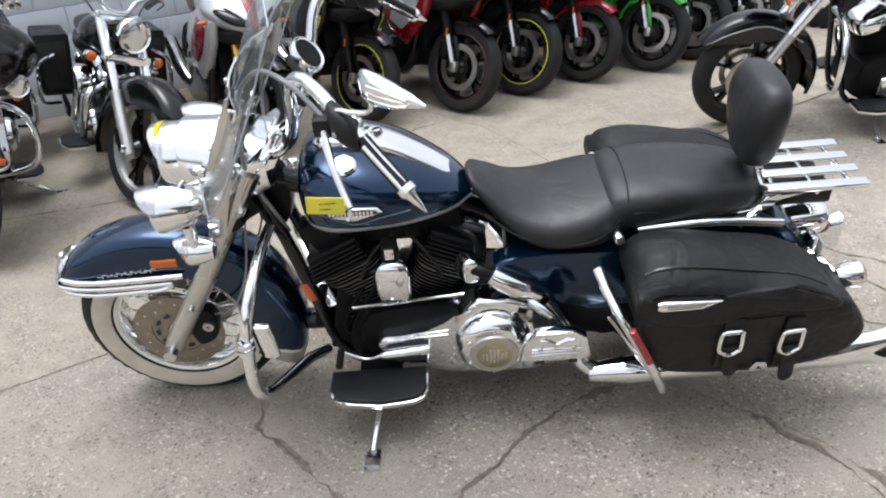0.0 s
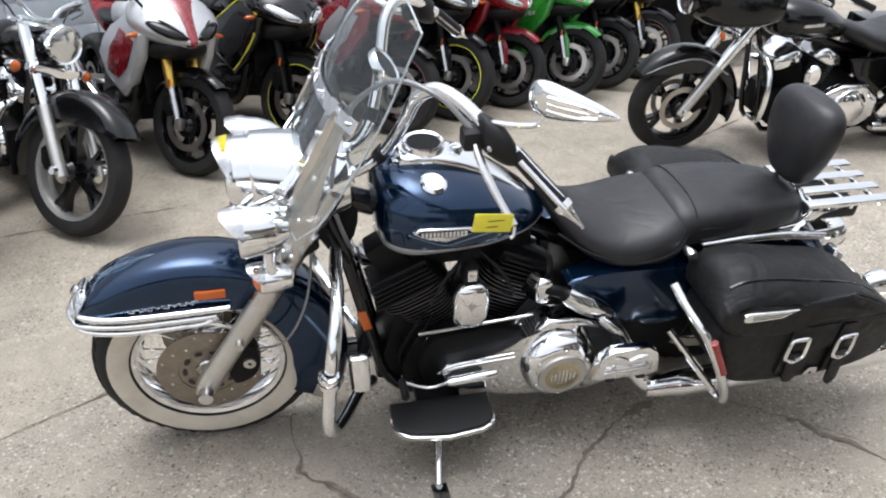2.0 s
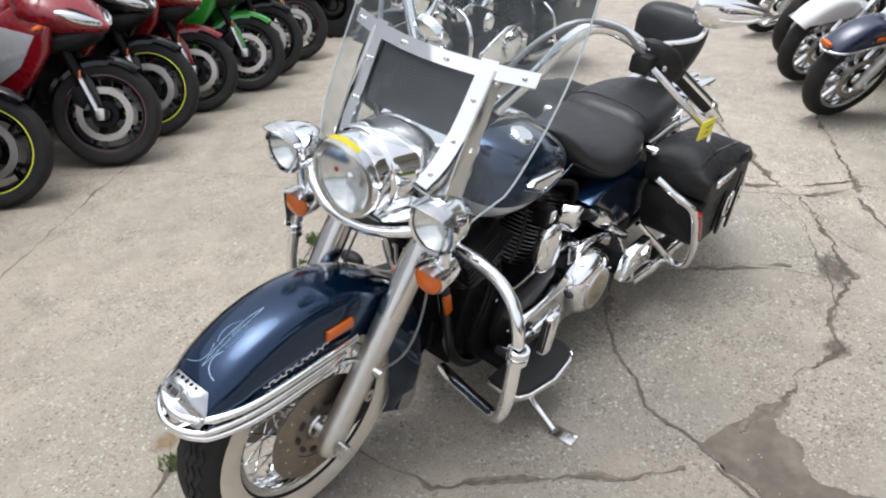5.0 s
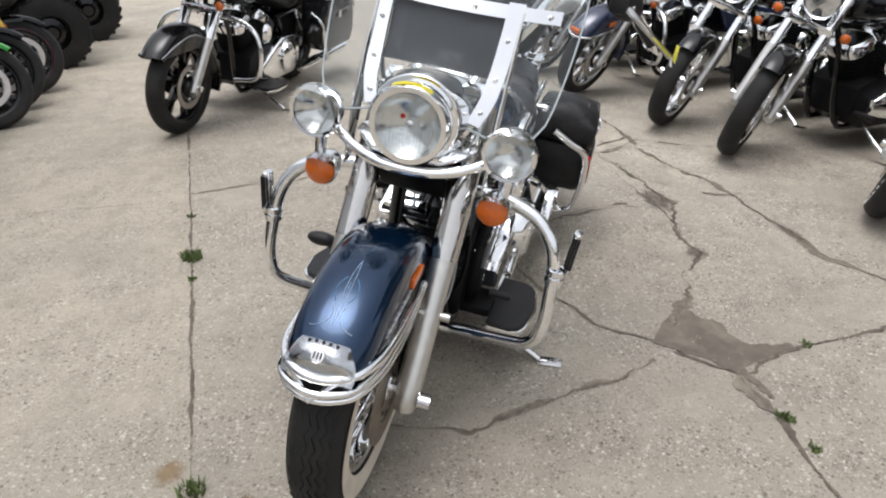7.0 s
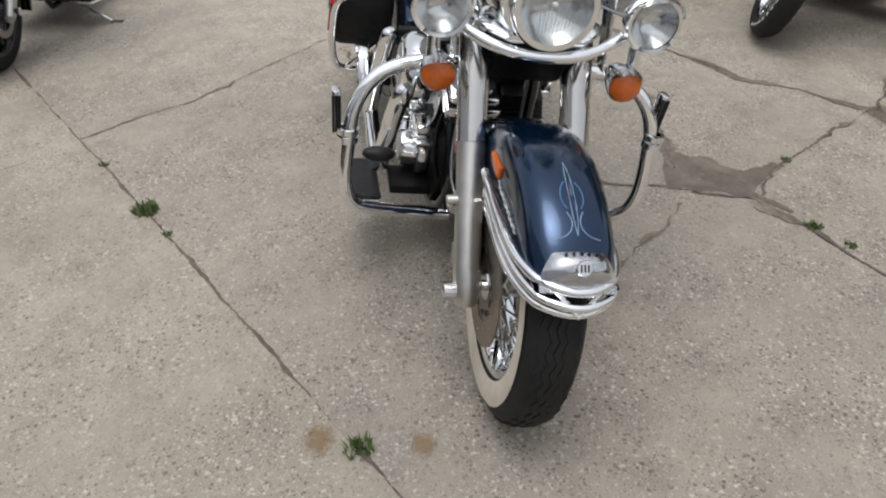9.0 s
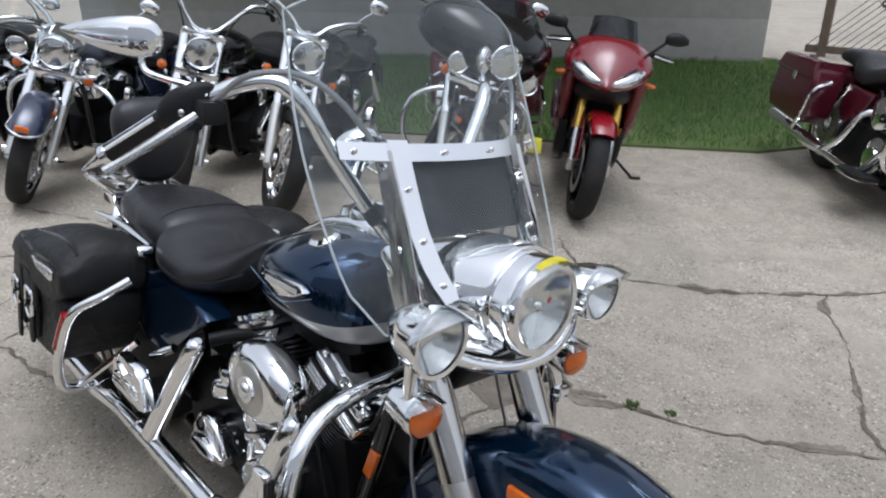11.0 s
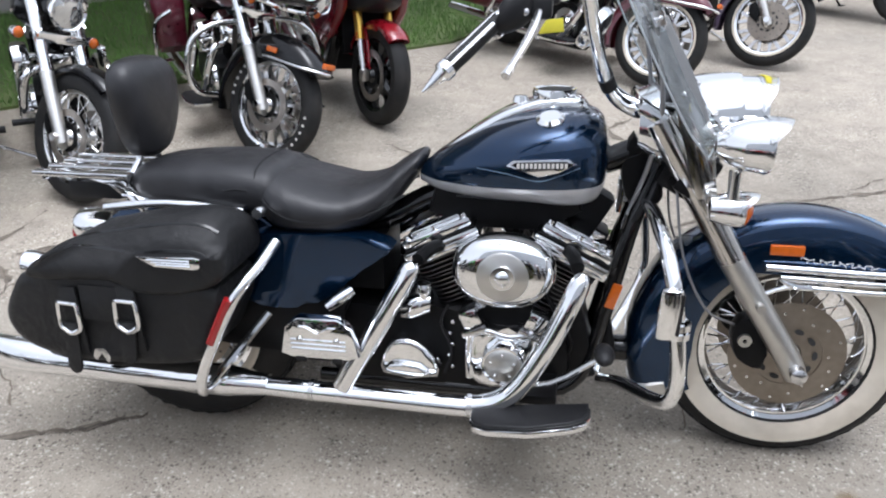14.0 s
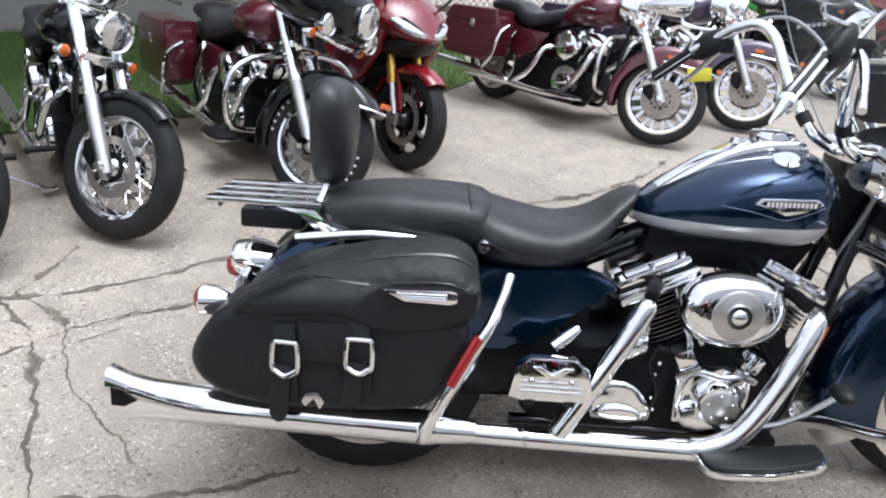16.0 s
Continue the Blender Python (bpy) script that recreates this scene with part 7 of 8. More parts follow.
        part("mirror_stem", tube([(-0.66, s * 0.19, 0.95), (-0.67, s * 0.24, 1.0), (-0.665, s * 0.29, 1.05)], 0.009, 6, 2), MATT_BLACK, mir2)
        sg = part("turn_signal", loft([(s * 0.215, -0.66, 0.80, 0.012, 0.010, 2), (s * 0.25, -0.66, 0.795, 0.022, 0.016, 2), (s * 0.285, -0.655, 0.79, 0.010, 0.008, 2)], 12, 2, "y"), AMBER, b, "amber turn signal")
    part("radiator", block((-0.47, 0, 0.52), (0.05, 0.27, 0.30), 0.008, turn=Matrix.Rotation(radians(18), 4, "Y")), IRON, b)
    part("engine_block", slab([(-0.40, 0.25), (-0.38, 0.55), (-0.1, 0.60), (0.12, 0.50), (0.16, 0.25)], -0.16, 0.16, 0.02), IRON, b)
    part("frame_spar", tube([(-0.50, 0.05, 0.82), (-0.28, 0.17, 0.70), (0.14, 0.14, 0.50)], 0.038, 8, 3), IRON, b)
    part("frame_spar", tube([(-0.50, -0.05, 0.82), (-0.28, -0.17, 0.70), (0.14, -0.14, 0.50)], 0.038, 8, 3), IRON, b)
    part("fuel_tank", loft([(-0.42, 0, 0.86, 0.08, 0.05, 2.3), (-0.38, 0, 0.86, 0.15, 0.095, 2.4), (-0.28, 0, 0.87, 0.19, 0.115, 2.4), (-0.14, 0, 0.85, 0.18, 0.11, 2.3), (0.0, 0, 0.80, 0.12, 0.075, 2.3), (0.05, 0, 0.775, 0.06, 0.04, 2.2)], 26, 3), paint, b, "sculpted fuel tank")
    part("rider_seat", loft([(0.02, 0, 0.775, 0.06, 0.03, 2.4), (0.15, 0, 0.765, 0.13, 0.035, 2.6), (0.30, 0, 0.79, 0.12, 0.04, 2.6), (0.34, 0, 0.81, 0.08, 0.03, 2.4)], 20, 3), VINYL, b, "black rider seat")
    tl2 = part("tail_fairing", loft([(0.20, 0, 0.72, 0.12, 0.05, 2.6), (0.36, 0, 0.79, 0.125, 0.07, 2.6), (0.55, 0, 0.87, 0.095, 0.06, 2.5), (0.72, 0, 0.92, 0.05, 0.035, 2.3), (0.78, 0, 0.93, 0.02, 0.015, 2)], 22, 3), tail or paint, b, "upswept tail fairing")
    part("passenger_pad", loft([(0.36, 0, 0.85, 0.06, 0.025, 2.5), (0.46, 0, 0.90, 0.085, 0.03, 2.5), (0.60, 0, 0.935, 0.06, 0.025, 2.5)], 16, 2), VINYL, tl2)
    part("tail_lamp", block((0.765, 0, 0.92), (0.03, 0.07, 0.03), 0.008), RED_LENS, tl2)
    part("swingarm", tube([(0.10, 0.12, 0.40), (0.62, 0.13, R + 0.01)], 0.03, 8, 1), ALLOY, b)
    part("swingarm", tube([(0.10, -0.12, 0.40), (0.62, -0.13, R + 0.01)], 0.03, 8, 1), ALLOY, b)
    part("muffler", tube([(0.10, 0.16, 0.22), (0.30, 0.20, 0.30), (0.62, 0.22, 0.48)], [0.025, 0.055, 0.05], 14, 3), CHROME_DULL, b)
    sd3 = part("side_stand", tube([(0.02, -0.14, 0.22), (-0.02, -0.28, 0.12), (-0.04, -0.36, 0.060)], 0.010, 8, 2), IRON, b)
    part("stand_foot", block((-0.04, -0.39, 0.058), (0.045, 0.07, 0.010), 0.003, turn=Matrix.Rotation(radians(-8), 4, "X")), IRON, sd3)
    turn_front(b, steer, 0.45, ("headlamp", "turn_signal"))
    return b


def quad(name, m, label, paint, group):
    """An all-terrain vehicle with four chunky tyres and racks."""
    b = thing(name, m, label, "all-terrain vehicle", group)
    for x in (-0.62, 0.62):
        for s in (1, -1):
            wheel_hub = part("wheel", spin([(0.0, s * 0.46), (0.05, s * 0.46), (0.07, s * 0.43), (0.14, s * 0.41), (0.152, s * 0.46), (0.152, s * 0.30), (0.0, s * 0.30)], (x, 0, 0.31), "y", 24), GLOSS_BLACK, b)
            part("tyre", spin([(0.15, s * 0.29), (0.25, s * 0.275), (0.295, s * 0.29), (0.305, s * 0.33), (0.305, s * 0.43), (0.295, s * 0.475), (0.25, s * 0.49), (0.15, s * 0.475)], (x, 0, 0.31), "y", 36, closed_profile=True), RUBBER, wheel_hub, "chunky black tyre")
            bm = bmesh.new()
            for k in range(22):
                a = 2 * math.pi * k / 22
                for q in (0.31, 0.38, 0.45):
                    t = Matrix.Translation((x, s * q, 0.31)) @ Matrix.Rotation(-a - (0.14 if q == 0.38 else 0), 4, "Y") @ Matrix.Translation((0.308, 0, 0))
                    block((0, 0, 0), (0.022, 0.055, 0.04), 0, bm, t)
            part("tread", bm, RUBBER, wheel_hub)
    part("body", loft([(-0.85, 0, 0.62, 0.20, 0.10, 3), (-0.75, 0, 0.66, 0.30, 0.14, 3), (-0.45, 0, 0.72, 0.28, 0.16, 3), (-0.2, 0, 0.72, 0.16, 0.14, 3), (0.2, 0, 0.68, 0.17, 0.12, 3), (0.5, 0, 0.72, 0.28, 0.13, 3), (0.8, 0, 0.70, 0.24, 0.09, 3)], 26, 3), paint, b, "dark plastic bodywork")
    part("seat", loft([(-0.12, 0, 0.86, 0.10, 0.05, 2.6), (0.1, 0, 0.86, 0.15, 0.06, 2.6), (0.45, 0, 0.90, 0.16, 0.06, 2.6), (0.58, 0, 0.92, 0.10, 0.04, 2.4)], 20, 2), VINYL, b)
    for x in (-0.62, 0.62):
        for s in (1, -1):
            part("fender", loft([(x - 0.34, s * 0.33, 0.60, 0.12, 0.02, 3), (x - 0.22, s * 0.34, 0.69, 0.14, 0.025, 3), (x, s * 0.34, 0.72, 0.15, 0.025, 3), (x + 0.22, s * 0.34, 0.69, 0.14, 0.025, 3), (x + 0.34, s * 0.33, 0.60, 0.12, 0.02, 3)], 14, 2), paint, b)
        rk = part("cargo_rack", tube([(x - 0.2, 0.34, 0.86), (x + 0.2, 0.34, 0.86), (x + 0.2, -0.34, 0.86), (x - 0.2, -0.34, 0.86), (x - 0.2, 0.34, 0.86)], 0.012, 6, 1), IRON, b)
        for k in range(4):
            part("rack_bar", tube([(x - 0.12 + 0.08 * k, 0.34, 0.86), (x - 0.12 + 0.08 * k, -0.34, 0.86)], 0.009, 6, 1), IRON, rk)
        for s in (1, -1):
            part("rack_post", tube([(x, s * 0.2, 0.74), (x, s * 0.2, 0.86)], 0.012, 6, 1), IRON, rk)
    part("engine", block((0.0, 0, 0.42), (0.7, 0.34, 0.30), 0.03), IRON, b)
    part("handlebar", tube([(-0.18, -0.38, 1.02), (-0.26, -0.2, 1.04), (-0.30, 0, 0.98), (-0.26, 0.2, 1.04), (-0.18, 0.38, 1.02)], 0.013, 8, 3), IRON, b)
    for s in (1, -1):
        part("headlamp", ball((-0.86, s * 0.17, 0.66), (0.03, 0.07, 0.05)), LENS, b)
        part("axle_arm", tube([(-0.62, s * 0.1, 0.36), (-0.62, s * 0.36, 0.31)], 0.02, 6, 1), IRON, b)
        part("axle_arm", tube([(0.62, s * 0.1, 0.36), (0.62, s * 0.36, 0.31)], 0.02, 6, 1), IRON, b)
    return b


ROW_A, ROW_B = "row along the white wall", "row beside the grass"
NA, SB = 121, -52
cruiser("motorcycle", stand_at(-2.38, 1.10, NA, 8, 26, 0.62), "black touring cruiser with fairing parked along the white wall", GLOSS_BLACK, ROW_A, fairing=GLOSS_BLACK, bags=GLOSS_BLACK, guard=True, front_style="cast", markers=True, lamps=2, steer=26)
cruiser("motorcycle", stand_at(-1.65, 1.62, NA, 8, 26, 0.62), "black cruiser with bright-rimmed five-spoke wheel and leather bags", GLOSS_BLACK, ROW_A, front_style="five", rim=ALLOY, bead=0.240, rotor=0.0, R=0.325, bags=LEATHER, deep_fender=True, screen=True, saddle=True, steer=26)
sport("motorcycle", stand_at(-1.17, 2.38, NA, 8, 22, 0.45), "silver and red sport motorcycle with gold fork tubes", SILVER, RED, ROW_A, fork=GOLD, accent=GLOSS_BLACK, tail=RED, steer=22, belly=GLOSS_BLACK, stripe=RED, lamp_mat=GLOSS_BLACK)
sport("motorcycle", stand_at(-0.55, 2.80, NA, 8, 22, 0.45), "black sport motorcycle with yellow rim stripes and trim", GLOSS_BLACK, MATT_BLACK, ROW_A, tape=YELLOW, accent=GLOSS_BLACK, steer=22, trim=YELLOW)
sport("motorcycle", stand_at(0.13, 2.89, NA, 8, 22, 0.45), "red and silver sport motorcycle with dark red rim stripes", RED, SILVER, ROW_A, tape=MAROON, accent=GLOSS_BLACK, steer=22)
sport("motorcycle", stand_at(0.565, 3.17, NA, 8, 22, 0.45), "black sport motorcycle with thin yellow rim stripes", GLOSS_BLACK, GLOSS_BLACK, ROW_A, tape=YELLOW, steer=22)
sport("motorcycle", stand_at(1.035, 3.38, NA, 8, 22, 0.45, 0.94), "red sport motorcycle with red front fender", RED, GLOSS_BLACK, ROW_A, accent=RED, steer=22)
sport("motorcycle", stand_at(1.565, 3.52, NA, 8, 22, 0.45, 0.93), "bright green sport motorcycle with black wheels", GREEN, GREEN, ROW_A, accent=GREEN, steer=22, belly=GREEN)
sport("motorcycle", stand_at(1.93, 3.745, NA, 8, 22, 0.45, 0.94), "plain black sport motorcycle in the row", GLOSS_BLACK, MATT_BLACK, ROW_A, accent=GLOSS_BLACK, steer=22)
sport("motorcycle", stand_at(2.395, 3.975, NA, 8, 22, 0.45, 0.94), "black sport motorcycle with gold fork and maroon rims", GLOSS_BLACK, IRON, ROW_A, fork=GOLD, tape=MAROON, accent=GLOSS_BLACK, steer=22)
cruiser("motorcycle", stand_at(1.845, 2.30, 0), "black bagger motorcycle with black fairing and hard bags", GLOSS_BLACK, "", fairing=GLOSS_BLACK, bags=GLOSS_BLACK, guard=True, front_style="five", wheel_mat=GLOSS_BLACK, shine=CHROME, pin=SILVER)
quad("all_terrain_vehicle", pose(3.05, 5.15, 0, 0, 0, 137), "black all-terrain vehicle with chunky tyres", MATT_BLACK, "all-terrain vehicles")
quad("all_terrain_vehicle", pose(4.25, 5.75, 0, 0, 0, 137), "black all-terrain vehicle with chunky tyres", MATT_BLACK, "all-terrain vehicles")

cruiser("motorcycle", stand_at(5.65, 1.12, SB, 8, 26, 0.62), "black cruiser at the far end of the grass-side row", GLOSS_BLACK, ROW_B, front_style="spoke", deep_fender=False, steer=26)
cruiser("motorcycle", stand_at(4.86, 0.58, SB, 8, 26, 0.62), "black cruiser with short fender and chrome fork", GLOSS_BLACK, ROW_B, front_style="cast", deep_fender=False, steer=26)
cruiser("motorcycle", stand_at(4.20, 0.31, SB, 8, 26, 0.62), "black cruiser with deep fender and chrome lamps", GLOSS_BLACK, ROW_B, front_style="cast", screen=True, lamps=2, fender_paint=WHITE, steer=26)
cruiser("motorcycle", stand_at(3.49, -0.09, SB, 8, 26, 0.62), "navy blue touring motorcycle with amber fender lamp", NAVY, ROW_B, guard=True, bags=NAVY, markers=True, screen=True, lamps=2, steer=26)
cruiser("motorcycle", stand_at(2.80, -0.745, SB, 3, 32, 0.62), "black cruiser with long chrome fork and round headlamp", GLOSS_BLACK, ROW_B, front_style="spoke", deep_fender=False, high_bars=True, steer=32)
cruiser("motorcycle", stand_at(2.265, -1.13, SB, 3, 36, 0.62), "black cruiser with wire spoke wheel and chrome fork", GLOSS_BLACK, ROW_B, front_style="spoke", deep_fender=False, R=0.325, steer=36)
cruiser("motorcycle", stand_at(1.485, -1.75, SB, 3, 34, 0.62), "maroon touring motorcycle with black fairing and amber lamps", MAROON, ROW_B, fairing=GLOSS_BLACK, bags=MAROON, guard=True, markers=True, lamps=2, top_box=True, letters=True, fender_paint=GLOSS_BLACK, steer=34)
sport("motorcycle", stand_at(1.07, -2.47, SB, 8, 6, 0.45), "red sport motorcycle with gold fork beside the grass", DEEP_RED, MAROON, ROW_B, fork=GOLD, accent=RED, steer=6)
cruiser("motorcycle", stand_at(-0.665, -3.37, -44, 8, 26, 0.62), "maroon touring motorcycle with whitewall tyres and hard bags", MAROON, ROW_B, bags=MAROON, guard=True, whitewall=0.36, lamps=2, markers=True, steer=26)
cruiser("motorcycle", stand_at(-1.47, -3.96, -44, 8, 26, 0.62), "dark purple touring motorcycle with whitewall tyres", PURPLE, ROW_B, bags=PURPLE, guard=True, whitewall=0.36, lamps=2, markers=True, steer=26)
sport("motorcycle", stand_at(-2.92, -5.45, -44, 8, 22, 0.45), "black sport motorcycle with green tail and markings", GLOSS_BLACK, GLOSS_BLACK, ROW_B, tail=GREEN, steer=22)
sport("motorcycle", stand_at(-3.80, -6.20, -44, 8, 22, 0.45), "red sport motorcycle at the far end of the row", RED, GLOSS_BLACK, ROW_B, accent=RED, steer=22)


# ---- ground details ----
def crack(points, width=0.010, wander=0.02, seed=1, name="crack", material=None, z=0.0035, step=0.018):
    """A ragged dirt-filled crack along the ground."""
    rnd = random.Random(seed)
    line = []
    for (ax, ay), (bx, by) in zip(points, points[1:]):
        n = max(2, int(math.hypot(bx - ax, by - ay) / step))
        for k in range(n):
            line.append((ax + (bx - ax) * k / n, ay + (by - ay) * k / n))
    line.append(points[-1])
    z += 0.000037 * seed
    left, right, worn = [], [], []
    for i, (x, y) in enumerate(line):
        p, q = line[max(i - 1, 0)], line[min(i + 1, len(line) - 1)]
        d = Vector((q[0] - p[0], q[1] - p[1])).normalized()
        nx, ny = -d.y, d.x
        off = wander * (noise.noise((x * 3.1 + seed, y * 3.1, seed)) + 0.6 * noise.noise((x * 11 + seed, y * 11, seed * 2)) + 0.42 * noise.noise((x * 34, y * 34, seed)))
        w = (0.74 if width > 0.012 else 0.52) * width * max(0.06, 0.42 + 1.2 * noise.noise((x * 5, y * 5, seed + 7)) + 0.5 * noise.noise((x * 21, y * 21, seed + 8)) + 0.45 * rnd.random())
        cx, cy = x + nx * off, y + ny * off
        left.append((cx + nx * w * (0.4 + 0.5 * rnd.random()), cy + ny * w * (0.4 + 0.5 * rnd.random()), z))
        right.append((cx - nx * w * (0.4 + 0.5 * rnd.random()), cy - ny * w * (0.4 + 0.5 * rnd.random()), z))
        g = noise.noise((x * 4.3 + 9, y * 4.3, seed + 3)) + 0.5 * noise.noise((x * 13, y * 13, seed + 5)) - 0.05
        g = width * min(3.2, 8.0 * max(0.0, g))
        side = 0.5 + 0.5 * noise.noise((x * 3, y * 3, seed + 11))
        a, c = g * side * (0.7 + 0.6 * rnd.random()), g * (1 - side) * (0.7 + 0.6 * rnd.random())
        worn.append(((cx + nx * a, cy + ny * a, z - 0.0004), (cx - nx * c, cy - ny * c, z - 0.0004), g))
    bm = bmesh.new()
    skin(bm, list(zip(left, right)), closed=False, caps=False)
    if name == "crack":
        spall = bmesh.new()
        for p, q in zip(worn, worn[1:]):
            if p[2] > 0 or q[2] > 0:
                spall.faces.new([spall.verts.new(v) for v in (p[0], q[0], q[1], p[1])])
        part("broken_edge", spall, SPALL, ground)
    return part(name, bm, material or CRACK, ground)


def ragged_fill(points, seed):
    """A shallow filled hole in the concrete with a broken outline."""
    out = []
    for (ax, ay), (bx, by) in zip(points, points[1:] + points[:1]):
        n = max(2, int(math.hypot(bx - ax, by - ay) / 0.012))
        for k in range(n):
            x, y = ax + (bx - ax) * k / n, ay + (by - ay) * k / n
            d = 0.016 * noise.noise((x * 17, y * 17, seed)) + 0.009 * noise.noise((x * 55, y * 55, seed + 2))
            out.append((x + d, y - d * 0.7, 0.0028 - 0.0001 * (seed == 5)))
    bm = bmesh.new()
    bmesh.ops.triangulate(bm, faces=[bm.faces.new([bm.verts.new(p) for p in out])])
    return part("filled_hole", bm, FILL, ground, "dark dirt-filled hole in the concrete")


def patch(x, y, rx, ry, material, seed, name="stain", z=0.0062, turn=0.0):
    bm = bmesh.new()
    bm.faces.new([bm.verts.new((1.3 * math.cos(a), 1.3 * math.sin(a), 0)) for a in (2 * math.pi * k / 32 for k in range(32))])
    ob = part(name, bm, material, ground)
    ob.matrix_basis = Matrix.Translation((x, y, z + 0.0001 * (seed % 7))) @ Matrix.Rotation(turn, 4, "Z") @ Matrix.Diagonal((rx * 1.5, ry * 1.5, 1, 1))
    return ob


# the paler slab past the long joint
bm = slab([(-9.5, -4.9), (-1.45, 0.15), (-1.0, 0.43), (0.22, 1.205), (0.88, 1.63), (2.22, 2.50), (14.0, 10.2), (10.0, 40.0), (-30.0, 40.0), (-40.0, -4.9)], -0.05, 0.0025, 0, axis="z")
tagged(part("pavement", bm, CONCRETE_PALE), "smoother pale concrete slab", "pavement", kind="structure")
crack([(-9.5, -4.9), (-1.45, 0.16), (-1.0, 0.43)], 0.016, 0.010, 3, "joint")
crack([(-1.0, 0.43), (0.22, 1.205), (0.88, 1.63), (2.22, 2.50), (6.0, 4.97)], 0.014, 0.008, 4, "joint")
crack([(-2.6, 7.4), (-0.18, 3.01), (0.28, 2.54), (0.69, 1.81), (0.88, 1.62)], 0.008, 0.012, 5, "joint")
crack([(0.88, 1.62), (1.35, 1.05), (1.89, 0.60), (2.30, 0.20)], 0.006, 0.03, 6)
crack([(-2.6, 1.55), (-1.87, 1.72), (-0.98, 1.95), (-0.41, 2.38), (0.23, 2.88), (1.4, 3.7)], 0.009, 0.02, 7)
crack([(6.0, 2.40), (5.19, 1.82), (4.18, 1.46), (3.27, 0.79), (2.72, 0.20), (2.22, -0.17), (2.10, -0.40), (1.75, -0.60), (1.41, -0.79), (1.03, -0.84), (0.85, -0.90), (0.69, -0.87), (0.41, -0.85), (0.20, -0.82)], 0.020, 0.04, 8)
crack([(2.10, -0.40), (1.90, -0.02), (1.55, 0.30)], 0.008, 0.03, 9)
crack([(2.10, -0.40), (2.40, -0.60), (2.37, -1.03)], 0.012, 0.03, 10)
crack([(0.81, 0.0), (0.58, -0.13), (0.36, -0.29), (0.13, -0.53), (0.06, -0.78)], 0.013, 0.03, 11)
crack([(-0.60, 0.06), (-0.56, -0.22), (-0.40, -0.37), (-0.25, -0.54), (-0.04, -0.74)], 0.009, 0.03, 12)
crack([(0.80, -0.05), (1.08, -0.27), (1.26, -0.52), (1.36, -0.78)], 0.008, 0.03, 13)
crack([(0.03, -0.80), (-0.04, -1.00), (-0.27, -1.11), (-0.48, -1.18), (-0.66, -1.27), (-0.98, -1.48), (-1.23, -1.62), (-2.2, -2.0)], 0.016, 0.025, 14)
crack([(1.83, -0.47), (1.33, -0.73), (1.03, -0.84)], 0.008, 0.03, 15)
crack([(4.00, 0.22), (3.08, -0.23), (2.18, -0.64), (1.74, -1.01), (1.30, -1.26), (0.99, -1.42), (0.80, -1.60), (0.53, -1.84)], 0.014, 0.035, 16)
crack([(2.00, -0.38), (1.69, -0.72), (1.57, -1.01), (1.65, -1.36)], 0.007, 0.03, 17)
crack([(-0.04, -1.02), (0.16, -1.20), (0.34, -1.47), (0.53, -1.84), (0.92, -2.11)], 0.015, 0.03, 18)
crack([(0.53, -1.84), (0.29, -2.02), (0.09, -2.13), (-0.10, -2.24), (-0.36, -2.53), (-0.73, -3.05)], 0.015, 0.03, 19)
crack([(-0.36, -2.53), (-0.62, -2.11), (-0.87, -1.62), (-1.07, -1.43), (-1.23, -1.09), (-1.6, -0.5)], 0.014, 0.03, 20)
crack([(-1.07, -1.45), (-1.39, -1.63), (-2.1, -2.3)], 0.010, 0.03, 21)
crack([(2.46, -0.53), (2.25, -0.39), (1.97, 0.06), (1.75, 0.49), (1.28, 0.36), (1.08, 0.26)], 0.013, 0.035, 22)
crack([(2.03, -0.27), (1.85, -0.46), (1.73, -0.61)], 0.009, 0.03, 23)
crack([(1.05, -0.28), (1.23, -0.43), (1.34, -0.58)], 0.008, 0.03, 24)
ragged_fill([(0.345, -0.825), (0.20, -0.755), (0.06, -0.735), (0.035, -0.80), (0.025, -0.865), (-0.01, -0.94), (-0.045, -1.00), (0.03, -1.06), (0.12, -1.17), (0.155, -1.23), (0.185, -1.19), (0.135, -1.05), (0.19, -0.995), (0.275, -0.96), (0.28, -0.90)], 3)
ragged_fill([(-0.035, -1.00), (-0.01, -1.03), (-0.10, -1.075), (-0.17, -1.10), (-0.17, -1.085), (-0.10, -1.05)], 5)
patch(1.42, -0.72, 0.15, 0.07, DAMP, 33, turn=0.4)
patch(0.84, -0.90, 0.07, 0.05, DAMP, 34)
patch(0.50, -1.83, 0.11, 0.06, DAMP, 35, turn=-0.6)
patch(0.10, -2.13, 0.08, 0.04, DAMP, 39, turn=0.5)
patch(-0.04, -2.21, 0.05, 0.03, DAMP, 40, turn=0.5)
patch(1.16, -1.33, 0.12, 0.03, DAMP, 41, turn=0.5)
RUST = soft_stain("rust_stain", (0.27, 0.175, 0.085), 0.55)
patch(-0.945, 0.535, 0.055, 0.04, RUST, 36)
patch(-0.995, 0.278, 0.042, 0.035, RUST, 37)

WEED = mat("weed_green", (0.105, 0.150, 0.045), 0.7, 0, 60, 0.35)
GRASS = mat("lawn_green", (0.125, 0.235, 0.055), 0.7, 0, 8, 0.35)


